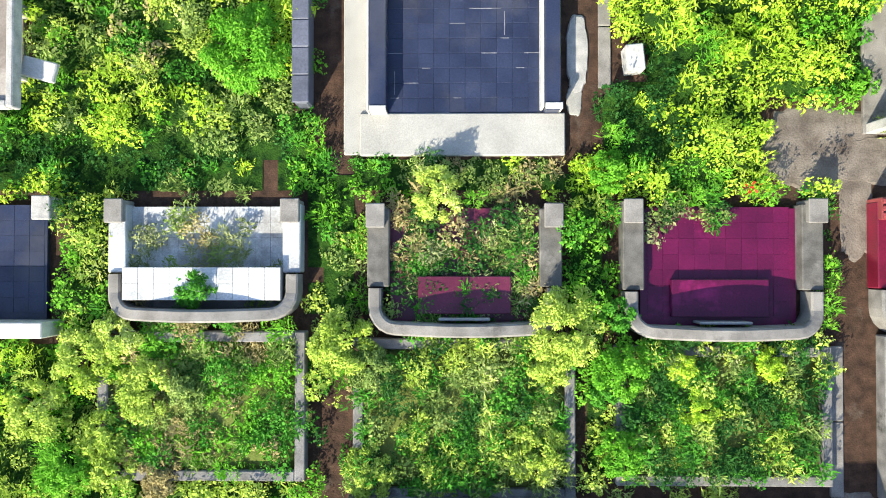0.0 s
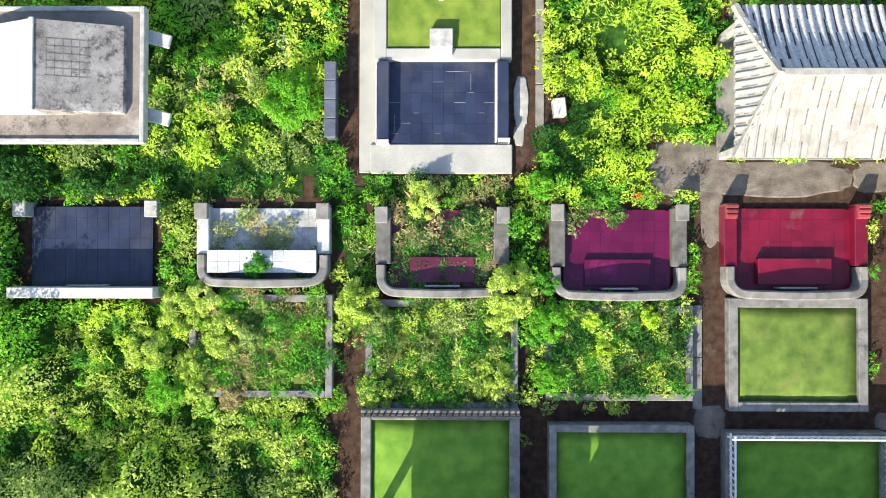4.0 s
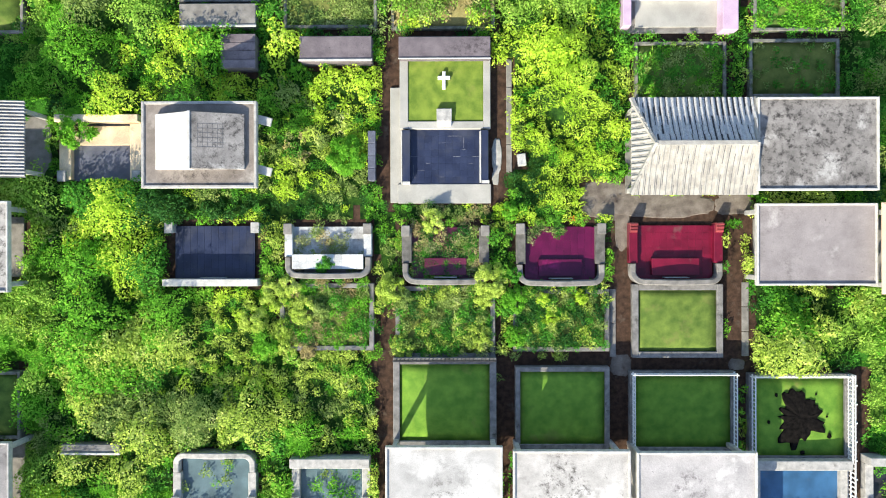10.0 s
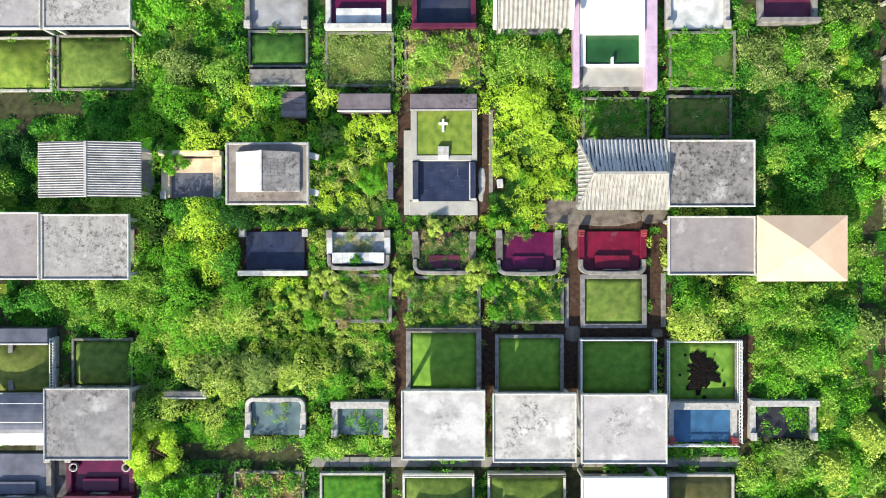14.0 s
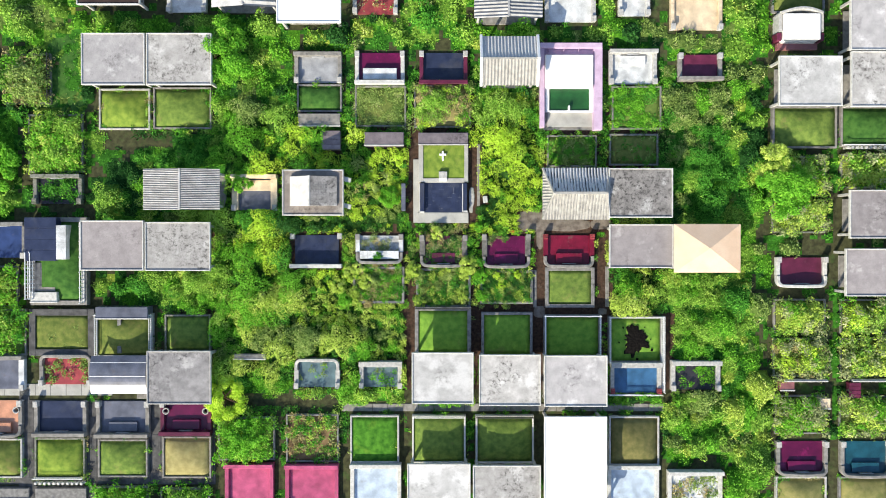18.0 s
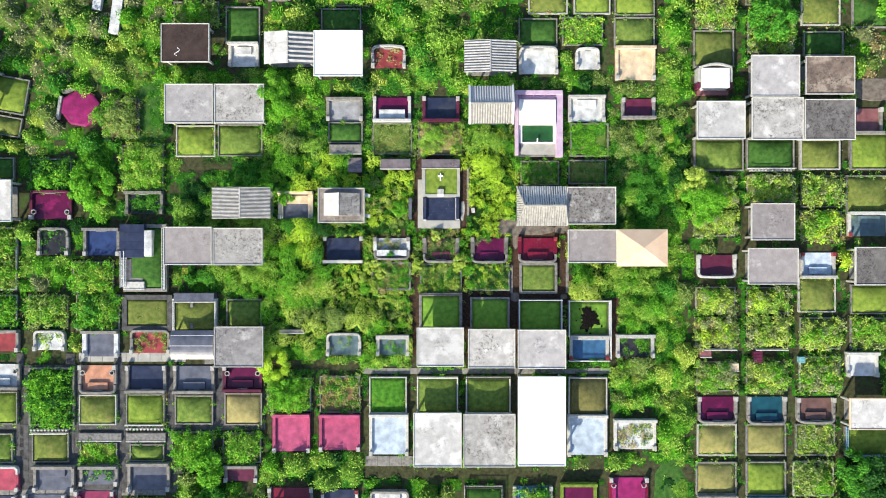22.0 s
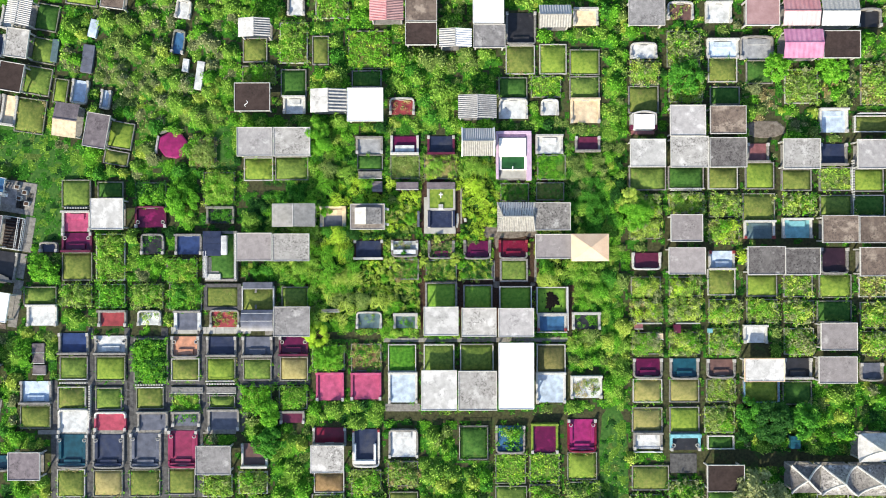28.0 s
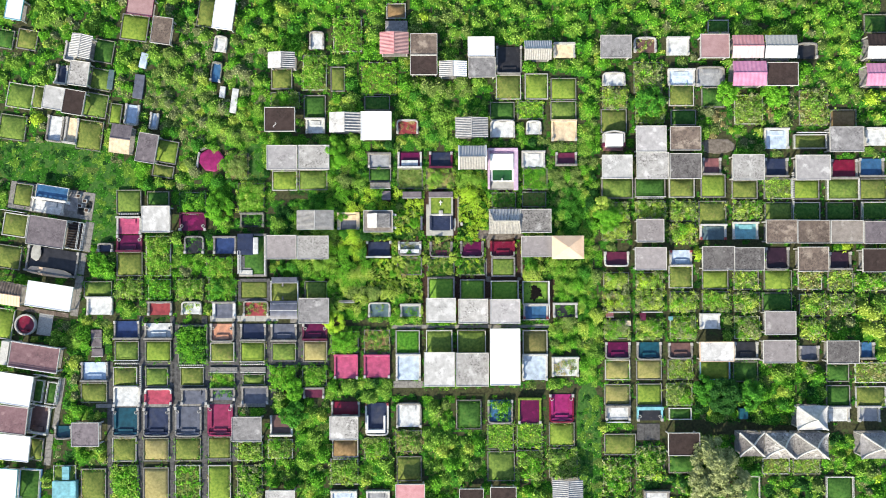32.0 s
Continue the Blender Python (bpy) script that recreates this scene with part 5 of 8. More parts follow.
shelter(6.31, 28.32, 4.24, 3.16, skin='roof_grey')
tomb(10.69, 29.83, 4.13, 4.46, face='n', floor='black', wall='kerb')
lawn(10.59, 25.63, 3.95, 3.92, grass='olive_turf')
gable(15.03, 30.94, 4.24, 2.98, ridge='x', mats=('lime_tile_dark','lime_tile'), ribs=12, rise=0.7, z=2.2, label='limewashed ribbed gable roof, one slope flecked with black')
tomb(19.45, 31.41, 3.41, 2.32, face='s', floor='cream', wall='pillar', back='square', table=False)
lawn(15.01, 25.71, 3.68, 4.10, grass='lime_turf')
lawn(19.29, 25.29, 4.04, 3.48, grass='lime_turf')
shelter(27.22, 31.47, 4.86, 3.60, skin='roof_grey')
tomb(32.23, 32.21, 3.59, 2.41, face='s', floor='brown', wall='pillar', table=False, weeds=(0.1,('olive','straw'),0.35))
tomb(37.41, 31.97, 3.59, 2.85, face='s', floor='white', wall='white_kerb', back='square', table=False)
shelter(42.62, 31.50, 4.52, 3.78, skin='roof_rose')
gable(47.60, 31.31, 4.86, 3.59, ridge='x', mats=('roof_pink','blush'), ribs=8, amp=0.02, label='pink and pale blush ribbed gable roof on posts')
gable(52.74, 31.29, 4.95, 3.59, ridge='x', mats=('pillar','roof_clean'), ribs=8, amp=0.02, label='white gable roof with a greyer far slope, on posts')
tomb(57.82, 31.18, 3.33, 2.50, face='s', floor='black', wall='concrete', table=False)
lawn(43.84, 35.14, 3.32, 2.05, grass='deep_turf')
tomb(27.24, 26.81, 3.67, 2.13, face='s', floor='white', wall='pillar', table=False)
tomb(37.91, 27.04, 4.31, 2.67, face='s', floor='pale_blue', wall='white_kerb', back='square')
tomb(42.51, 27.16, 4.58, 3.12, face='s', floor='grey', wall='concrete')
gable(47.83, 27.13, 5.21, 3.85, ridge='x', mats=('roof_orchid','roof_orchid'), ribs=8, amp=0.02, label='bright pink gable roof on posts over a grave')
shelter(53.10, 27.09, 4.96, 3.69, skin='roof_dark')
lawn(42.91, 23.90, 3.60, 3.21, grass='deep_turf')
gable(68.59, 31.28, 4.87, 3.86, ridge='x', mats=('roof_dark','roof_white'), ribs=8, amp=0.02)
gable(68.46, 26.88, 5.04, 3.50, ridge='x', mats=('roof_orchid','roof_orchid'), ribs=8, amp=0.02, label='bright pink gable roof on posts over a grave')
lawn(68.75, 35.50, 3.61, 2.95, grass='deep_turf')
lawn(63.51, 20.43, 4.14, 2.85, grass='brown_turf')
shelter(63.04, 16.88, 5.31, 3.94, skin='roof_grey')
tomb(52.88, 17.29, 3.87, 3.29, face='s', floor='pale_blue', wall='white_kerb', back='square')
lawn(58.12, 16.78, 5.20, 2.30, grass='olive_turf', fence='nswe')
tomb(68.72, 17.54, 3.60, 2.85, face='s', floor='white', wall='white_kerb', back='square', table=False)
shelter(47.70, 12.58, 4.95, 4.03, skin='roof_stained', rim='white_kerb')
tomb(52.79, 12.69, 3.77, 3.02, face='n', floor='navy', wall='concrete', back='square', table=False)
shelter(57.76, 12.50, 5.40, 3.94, skin='roof_pale')
tomb(63.50, 12.42, 4.31, 3.11, face='n', floor='crimson', wall='concrete', back='square', table=False)
tomb(67.83, 12.63, 4.05, 3.02, face='n', floor='blue', wall='concrete', back='square', table=False)
lawn(47.77, 9.26, 4.03, 2.93, grass='olive_turf', h=0.5)
lawn(53.03, 9.38, 4.31, 3.20, grass='turf', h=0.4, fence='e', weeds=(0.2,('fresh','lime')))
lawn(57.49, 9.22, 4.04, 3.11, grass='lime_turf', h=0.5)
lawn(63.24, 9.25, 5.12, 3.37, grass='turf', fence='swe', h=0.4)
lawn(68.10, 9.24, 4.32, 3.37, grass='olive_turf', h=0.4)
lawn(53.11, 5.82, 4.31, 2.84, grass='turf')
lawn(57.57, 5.80, 4.31, 2.84, grass='deep_turf')
lawn(62.88, 5.78, 4.40, 2.84, grass='deep_turf')
lawn(68.28, 5.80, 4.31, 2.93, grass='deep_turf', fence='wn')
tomb(47.85, 2.76, 4.03, 2.75, face='s', floor='cyan', wall='white_kerb', back='square')
shelter(52.76, 2.55, 4.86, 3.67, skin='roof_brown')
shelter(57.76, 2.48, 5.04, 3.58, skin='roof_brown')
shelter(62.94, 2.46, 5.04, 3.58, skin='roof_umber')
shelter(68.17, 2.35, 5.13, 3.58, skin='roof_purple')
shelter(47.72, -1.69, 4.68, 3.58, skin='roof_black', rim='white_kerb')
tomb(52.80, -1.67, 3.86, 3.55, face='n', floor='aubergine', wall='kerb', table=False)
shelter(57.68, -1.77, 4.77, 3.84, skin='roof_brown', rim='white_kerb')
tomb(62.73, -2.06, 3.59, 2.84, face='n', floor='aubergine', wall='concrete', back='square', table=False)
shelter(67.99, -1.99, 5.39, 3.66, skin='roof_dark')
lawn(47.94, -5.04, 3.94, 3.01, grass='turf', weeds=(0.2,('fresh','lime')))
lawn(52.97, -5.06, 4.39, 3.19, grass='lime_turf')
lawn(58.01, -5.12, 3.77, 2.92, grass='olive_turf', weeds=(0.25,('olive','straw')))
lawn(62.82, -5.14, 3.95, 3.10, grass='olive_turf', weeds=(0.2,('fresh','lime')))
shelter(52.46, -11.66, 4.85, 3.66, skin='roof_dove')
lawn(52.81, -8.48, 4.66, 2.92, grass='deep_turf')
wall_slab(27.75, -9.98, 3.3, 0.2, h=0.7, mat='pillar', label='thin pale cement wall above overgrown graves', name='low_wall')
wall_slab(26.35, -10.45, 1.1, 0.7, h=0.6, mat='rose', label='short faded rose slab beside a low wall')
wall_slab(29.15, -11.75, 0.85, 0.85, h=0.8, mat='cream', label='small pale square headstone among the weeds')
wall_slab(32.95, -9.98, 3.2, 0.2, h=0.7, mat='pillar', label='thin pale cement wall above overgrown graves', name='low_wall')
wall_slab(31.55, -10.75, 0.85, 1.2, h=0.6, mat='plum', label='dark plum tiled slab sunk in weeds')
wall_slab(35.95, -11.0, 0.5, 0.6, h=0.7, mat='cyan', label='small pale turquoise headstone among the weeds')
shelter(52.29, -16.08, 5.11, 3.57, skin='roof_dove')
shelter(62.15, -16.20, 5.03, 3.57, skin='roof_black')
tomb(66.83, -16.22, 2.43, 2.66, face='n', floor='blue', wall='concrete', table=False, back='square')
tomb(57.75, -16.63, 3.14, 2.47, face='n', floor='slate', wall='concrete', table=False)
tomb(47.79, -16.15, 3.85, 2.83, face='n', floor='black', wall='pillar', back='square')
lawn(47.73, -19.44, 3.94, 3.18, grass='deep_turf')
lawn(62.24, -19.68, 3.59, 2.83, grass='deep_turf')
lawn(67.49, -19.70, 5.02, 3.18, grass='olive_turf', edge='white_kerb', weeds=(0.1,('straw','olive')))
lawn(62.29, -23.32, 3.77, 3.36, grass='deep_turf')
lawn(67.41, -23.51, 4.75, 3.35, grass='olive_turf')
pavilion(57.10, -26.28, 4.76, 3.73, skin='roof_white', rise=2.0, curve=0.8, flare=0.35, label='white hipped pavilion roof with upswept corners')
tomb(62.24, -26.15, 3.58, 2.47, face='s', floor='white', wall='pillar', back='square', table=False)
tomb(67.09, -26.12, 3.49, 2.56, face='s', floor='grey', wall='pillar', back='square', table=False)
shelter(37.37, -30.35, 4.93, 3.56, skin='roof_dark')
lawn(27.91, -30.80, 5.00, 3.35, grass='olive_turf', edge='kerb')
tomb(32.6, -26.0, 4.1, 2.3, face='s', floor='black', wall='cyan', back='square', bt=0.5, table=False, urns=True, label='black tiled grave court with pale turquoise walls')
paving(32.4, -28.9, 3.6, 2.6, mat='yard')
lawn(37.3, -26.0, 3.6, 1.9, grass='deep_turf', fence='nswe', h=0.3)
# Black skin on this one paints the shadow it lies in.
pavilion(47.71, -30.34, 3.88, 3.73, skin='roof_black', rise=1.0, curve=0.6, flare=0.35, label='grey hipped pavilion roof with upswept corners')
pavilion(52.08, -30.53, 4.58, 3.90, skin='roof_mould', rise=2.0, curve=0.8, flare=0.35, label='grey hipped pavilion roof with upswept corners')
pavilion(57.01, -30.60, 5.19, 3.99, skin='roof_mould', rise=2.0, curve=0.8, flare=0.35, label='dark mottled hipped pavilion roof with upswept corners')
pavilion(67.15, -30.64, 5.20, 3.99, skin='roof_grey', rise=2.0, curve=0.8, flare=0.35, label='white hipped pavilion roof with upswept corners')
lawn(52.41, -34.31, 4.29, 2.55, grass='olive_turf', weeds=(0.15,('olive',)))
lawn(57.21, -34.38, 4.29, 2.46, grass='lime_turf', weeds=(0.1,('lime',)))
lawn(37.66, -33.94, 4.29, 2.82, grass='deep_turf')
lawn(62.29, -37.76, 4.39, 3.70, grass='deep_turf', fence='nwe')
lawn(47.32, -37.66, 4.83, 3.79, grass='deep_turf', fence='ne')
tomb(33.57, -39.40, 4.01, 2.81, face='s', floor='white', wall='concrete', back='square')
shelter(-15.33, -27.65, 4.47, 3.65, skin='roof_stained')
tomb(-15.29, -25.08, 4.54, 2.37, face='n', floor='crimson', wall='kerb', back='square', table=False)
lawn(-15.35, -31.25, 4.09, 2.82, grass='brown_turf')
tomb(-10.36, -26.65, 3.75, 5.12, face='n', floor='navy', wall='white_kerb', table=False, pillar='red', label='navy tiled grave court with a curved white wall and red pillars')
tomb(-5.34, -26.05, 4.01, 3.88, face='s', floor='white', wall='concrete', table=True)
lawn(-5.33, -34.47, 3.92, 3.88, grass='olive_turf')
shelter(-5.09, -37.98, 4.56, 3.29, skin='roof_pink')
shelter(4.40, -38.43, 3.78, 2.60, skin='roof_dark', rim='white_kerb', z=2.0)
shelter(9.35, -38.32, 4.04, 2.86, skin='roof_dark', rim='white_kerb', z=2.0)
gable(19.26, -37.68, 4.73, 3.89, ridge='y', mats=('tin','tin'), ribs=12)
lawn(4.12, -26.01, 3.93, 4.59, grass='deep_turf', edge='kerb', fence='nswed')
bare(9.0, -22.5, 34.0, 0.7, hard=True)
tomb(9.05, -25.57, 4.02, 3.71, face='n', floor='blue', wall='concrete', weeds=(0.3,('green','deep','fresh'),0.5))
lawn(9.08, -29.49, 4.11, 4.06, grass='turf', weeds=(0.15,('fresh','lime')))
lawn(9.15, -34.14, 4.29, 4.68, grass='turf')
tomb(13.67, -25.42, 3.66, 4.06, face='s', floor='magenta', wall='lime_turf', back='square', table=False, label='magenta tiled grave court with mossy green walls')
lawn(13.66, -29.37, 4.02, 3.79, grass='turf', weeds=(0.2,('fresh','lime')))
tomb(18.69, -25.08, 3.93, 4.42, face='n', floor='fuchsia', wall='crimson', label='bright magenta tiled grave court with a curved wall', urns=True)
lawn(18.72, -29.17, 4.02, 3.71, grass='lime_turf')
lawn(18.92, -33.64, 4.47, 4.68, grass='deep_turf', weeds=(0.4,('lime','olive')))
lawn(13.63, -33.98, 4.02, 4.68, grass='olive_turf', weeds=(0.35,('olive','lime')))
tomb(-15.59, -39.20, 4.18, 2.81, face='s', floor='pale_blue', wall='white_kerb', back='square')
tomb(-10.22, -39.22, 3.73, 2.81, face='s', floor='grey', wall='white_kerb', back='square')
lawn(-10.34, -31.22, 4.01, 3.26, grass='olive_turf', weeds=(0.4,('lime','olive')))
lawn(-5.40, -30.14, 4.10, 3.35, grass='olive_turf', weeds=(0.4,('lime','olive','straw')))
lawn(-15.50, -34.88, 4.36, 4.05, grass='olive_turf', weeds=(0.4,('lime','olive')))

# overgrown beds
lawn(27.43, -5.05, 4.03, 2.66, grass='olive_turf', weeds=(0.5,('olive','lime')), h=0.25)
lawn(27.41, -8.25, 4.03, 3.01, grass='olive_turf', weeds=(0.5,('olive','straw','lime')), h=0.25)
lawn(32.69, -5.07, 4.21, 2.66, grass='olive_turf', weeds=(0.5,('olive','fresh')), h=0.25)
lawn(32.67, -8.27, 4.21, 3.01, grass='olive_turf', weeds=(0.5,('olive','lime')), h=0.25)
lawn(37.97, -8.38, 4.12, 3.19, grass='olive_turf', weeds=(0.5,('lime','olive')), h=0.25)
lawn(43.09, -8.40, 4.21, 3.19, grass='olive_turf', weeds=(0.4,('fresh','olive')), h=0.25)
lawn(48.09, -8.51, 4.04, 3.01, grass='olive_turf', weeds=(0.4,('green','fresh')), h=0.25)
lawn(27.47, -12.70, 3.85, 3.01, grass='olive_turf', weeds=(0.4,('fresh','olive')), h=0.25)
lawn(32.64, -12.73, 4.21, 3.01, grass='olive_turf', weeds=(0.4,('fresh','olive')), h=0.25)
lawn(37.94, -12.48, 4.12, 3.54, grass='olive_turf', weeds=(0.45,('olive','fresh')), h=0.25)
lawn(48.05, -12.52, 4.04, 3.54, grass='olive_turf', weeds=(0.4,('fresh','olive')), h=0.25)
lawn(58.33, -9.00, 4.04, 3.55, grass='olive_turf', weeds=(0.5,('fresh','lime')), h=0.25)
lawn(58.30, -12.74, 4.04, 3.19, grass='olive_turf', weeds=(0.5,('fresh','lime')), h=0.25)
lawn(27.36, 5.83, 4.12, 3.02, grass='olive_turf', weeds=(0.6,('fresh','lime')), h=0.25)
lawn(27.34, 2.66, 4.12, 2.57, grass='olive_turf', weeds=(0.6,('lime','olive')), h=0.25)
lawn(32.94, 6.17, 4.75, 2.66, grass='olive_turf', weeds=(0.6,('lime','fresh')), h=0.25)
lawn(38.07, 5.88, 4.13, 3.20, grass='olive_turf', weeds=(0.5,('olive','lime')), h=0.25)
lawn(38.05, 2.40, 4.13, 3.02, grass='olive_turf', weeds=(0.3,('olive','straw')), h=0.25)
lawn(48.11, 5.93, 4.22, 3.02, grass='olive_turf', weeds=(0.5,('lime','fresh')), h=0.25)
lawn(-35.16, -2.75, 4.10, 3.19, grass='olive_turf', weeds=(0.6,('lime','fresh')), h=0.25)
lawn(-44.60, -6.10, 3.56, 3.19, grass='olive_turf', weeds=(0.6,('green','fresh')), h=0.25)
lawn(-49.32, -5.99, 4.09, 3.01, grass='olive_turf', weeds=(0.6,('lime','olive')), h=0.25)
lawn(-39.66, -6.12, 4.01, 3.19, grass='olive_turf', weeds=(0.6,('lime','olive')), h=0.25)
lawn(-20.04, 28.01, 3.76, 5.54, grass='olive_turf', weeds=(0.4,('fresh','olive')), h=0.25)
lawn(-14.85, 34.08, 4.48, 5.54, grass='olive_turf', weeds=(0.5,('olive','fresh')), h=0.25)
lawn(-9.95, 27.07, 5.38, 5.18, grass='olive_turf', weeds=(0.2,('lime','fresh')), h=0.25)
lawn(48.56, 21.93, 4.51, 4.64, grass='olive_turf', weeds=(0.6,('olive','lime')), h=0.25)
lawn(58.84, 22.16, 4.52, 5.53, grass='olive_turf', weeds=(0.5,('olive','straw')), h=0.25)
lawn(32.68, 27.05, 4.50, 4.91, grass='olive_turf', weeds=(0.6,('fresh','olive')), h=0.25)
lawn(32.96, 21.90, 4.59, 4.10, grass='olive_turf', weeds=(0.6,('lime','fresh')), h=0.25)
lawn(27.39, 23.85, 3.95, 3.30, grass='olive_turf', weeds=(0.4,('olive','straw')), h=0.25)
lawn(27.37, -36.05, 4.31, 6.01, grass='olive_turf', weeds=(0.5,('green','fresh')), h=0.25)
lawn(32.63, -33.77, 4.48, 5.30, grass='olive_turf', weeds=(0.5,('green','deep')), h=0.25)
lawn(67.51, -5.43, 5.02, 2.74, grass='olive_turf', weeds=(0.5,('fresh','green')), h=0.25)
lawn(63.11, -8.84, 3.78, 3.19, grass='olive_turf', weeds=(0.5,('olive','fresh')), h=0.25)

# lower rows in the west
tomb(-49.70, -12.52, 4.09, 2.91, face='n', floor='royal', wall='concrete', back='square', table=False)
lawn(-49.72, -15.81, 4.09, 3.45, grass='turf', fence='s', ew=0.3)
tomb(-54.76, -19.07, 4.26, 3.09, face='n', floor='pale_blue', wall='kerb', back='square')
lawn(-54.87, -22.36, 4.44, 3.44, grass='olive_turf', ew=0.3)
lawn(-49.99, -19.85, 4.09, 3.36, grass='olive_turf', ew=0.3)
tomb(-49.70, -22.90, 4.26, 3.26, face='s', floor='white', wall='white_kerb', table=False)
tomb(-49.87, -26.97, 4.26, 4.50, face='n', floor='teal', wall='kerb', urns=True)
lawn(-50.07, -31.28, 4.08, 4.06, grass='olive_turf', ew=0.3)
tomb(-44.99, -26.99, 4.26, 4.50, face='n', floor='navy', wall='kerb', urns=True)
lawn(-45.10, -31.30, 4.26, 3.88, grass='dry_turf', ew=0.3)
tomb(-40.02, -26.93, 4.26, 4.68, face='n', floor='slate', wall='kerb', urns=True)
lawn(-40.13, -31.28, 4.44, 3.97, grass='olive_turf', ew=0.3)
tomb(-35.00, -26.72, 4.00, 4.95, face='n', floor='raspberry', wall='raspberry', urns=True)
lawn(-35.16, -31.08, 3.91, 3.88, grass='olive_turf', ew=0.3)
shelter(-30.37, -27.76, 4.64, 3.82, skin='roof_grey')
lawn(-30.36, -31.67, 4.27, 3.26, grass='olive_turf', weeds=(0.3,('olive','lime')), ew=0.3)
tomb(-25.37, -27.61, 3.56, 3.26, face='n', floor='brown', wall='white_kerb', back='square', table=False)
lawn(-25.57, -31.29, 3.91, 3.00, grass='olive_turf', weeds=(0.3,('olive','lime')))
shelter(-55.38, -28.49, 4.28, 3.73, skin='roof_purple', rim='white_kerb')
tomb(-59.63, -28.57, 2.84, 2.11, face='n', floor='teal', wall='concrete', table=False)
lawn(-54.94, -36.84, 4.25, 5.47, grass='olive_turf', edge='concrete', ew=0.3)
lawn(-49.98, -36.59, 4.43, 6.00, grass='turf', weeds=(0.3,('fresh','lime')), ew=0.3)
lawn(-45.10, -36.79, 4.26, 5.64, grass='dry_turf', edge='concrete', ew=0.3)
lawn(-40.13, -36.63, 4.26, 6.00, grass='olive_turf', weeds=(0.2,('olive','fresh')), ew=0.3)
lawn(-35.16, -36.65, 3.91, 6.00, grass='lime_turf', edge='kerb', ew=0.3)
lawn(-30.37, -36.67, 4.27, 6.00, grass='deep_turf', weeds=(0.3,('fresh','pale')), ew=0.3)
shelter(-25.19, -38.59, 4.55, 2.77, skin='roof_white')
tomb(-53.97, -8.68, 4.09, 2.92, face='s', floor='white', wall='white_kerb', back='square', table=False)
lawn(-54.26, -6.06, 4.45, 2.47, grass='turf')
tomb(-49.27, 1.13, 4.09, 2.65, face='n', floor='magenta', wall='plum', back='square', urns=True)
lawn(-49.28, -2.12, 4.09, 3.81, grass='olive_turf')
lawn(-44.75, -0.89, 3.92, 6.31, grass='olive_turf', weeds=(0.4,('lime','olive','fresh')))
tomb(-49.36, 3.98, 3.91, 2.84, face='s', floor='pink', wall='pillar', back='square')
lawn(-49.34, 7.72, 3.91, 3.73, grass='turf', h=0.45)
tomb(-53.09, 0.52, 2.49, 1.41, face='s', floor='navy', wall='concrete', table=False)

# paths and bare earth
bare(-2.74, 5.14, 0.49, 6.03)
bare(-2.69, -5.17, 0.45, 6.19)
bare(2.12, 5.10, 0.70, 6.11)
bare(7.28, -3.12, 0.86, 10.16)
bare(12.07, -1.84, 0.76, 6.16)
bare(4.70, -4.70, 16.14, 0.65)
bare(9.79, 1.95, 5.97, 1.30)
paving(2.56, 5.89, 0.24, 4.84)
paving(6.95, -2.94, 0.25, 2.90)
paving(12.56, -2.78, 0.29, 3.16)
bare(-2.80, -9.06, 0.69, 9.46)
bare(2.39, -8.76, 0.53, 8.84)
bare(7.31, -8.61, 0.80, 8.53)
bare(12.42, -3.29, 0.67, 3.95)
paving(-5.37, -21.29, 4.82, 1.02)
bare(6.89, -22.61, 19.70, 1.44)
paving(4.45, -12.18, 25.03, 0.59)
bare(-7.99, -16.70, 1.03, 9.64)
bare(-17.53, -14.28, 0.85, 4.82)
bare(17.10, -8.43, 0.97, 6.92)
paving(-21.10, -10.84, 5.84, 1.32)
for px, py, pw, pd in ((-34.4, -14.9, 33.0, 6.6), (-38.6, -21.4, 24.6, 6.2), (-42.6, -29.0, 20.4, 8.6)):
    t = thing("yard", px, py, 0, 0, "grey weathered cement ground between the graves", "paving", "", "structure")
    nx_, ny_ = round(pw / 2.45), round(pd / 2.1)
    for i in range(nx_):
        for j in range(ny_):
            block("slab", t, (i + 0.5) / nx_ * pw - pw / 2, (j + 0.5) / ny_ * pd - pd / 2, -0.06, pw / nx_ - 0.015, pd / ny_ - 0.015, 0.1 + 0.006 * ((i * 5 + j * 3) % 4), "yard", bevel=0.01)
    taken(px, py, pw, pd, 0, -0.5)
paving(-36.98, -18.17, 0.50, 12.65, mat='yard')
paving(-32.40, -18.18, 0.74, 12.65, mat='yard')
paving(-27.49, -14.87, 0.67, 6.02, mat='yard')
paving(-22.52, -14.87, 0.73, 6.02, mat='yard')
paving(-42.22, -18.17, 0.87, 12.65, mat='yard')
bare(26.55, 1.04, 9.03, 1.80)
bare(46.61, 0.72, 47.21, 0.98)
bare(47.62, 15.17, 45.48, 0.55)
bare(35.57, 7.69, 21.47, 0.63)
bare(34.77, -23.17, 1.64, 17.79)
bare(29.93, -21.37, 1.34, 14.24)
bare(52.17, -28.59, 35.50, 1.28, hard=True)
paving(-52.41, -28.58, 0.87, 22.20, mat='yard')
paving(-47.52, -25.04, 0.70, 29.32, mat='yard')
paving(-42.62, -25.06, 0.71, 29.32, mat='yard')
paving(-37.55, -25.08, 0.91, 29.32, mat='yard')
paving(-32.78, -18.44, 0.82, 16.01, mat='yard')
bare(-42.65, -33.71, 29.37, 0.59)
paving(-41.29, -24.46, 26.71, 0.60)
bare(-59.11, -31.24, 3.55, 6.20)
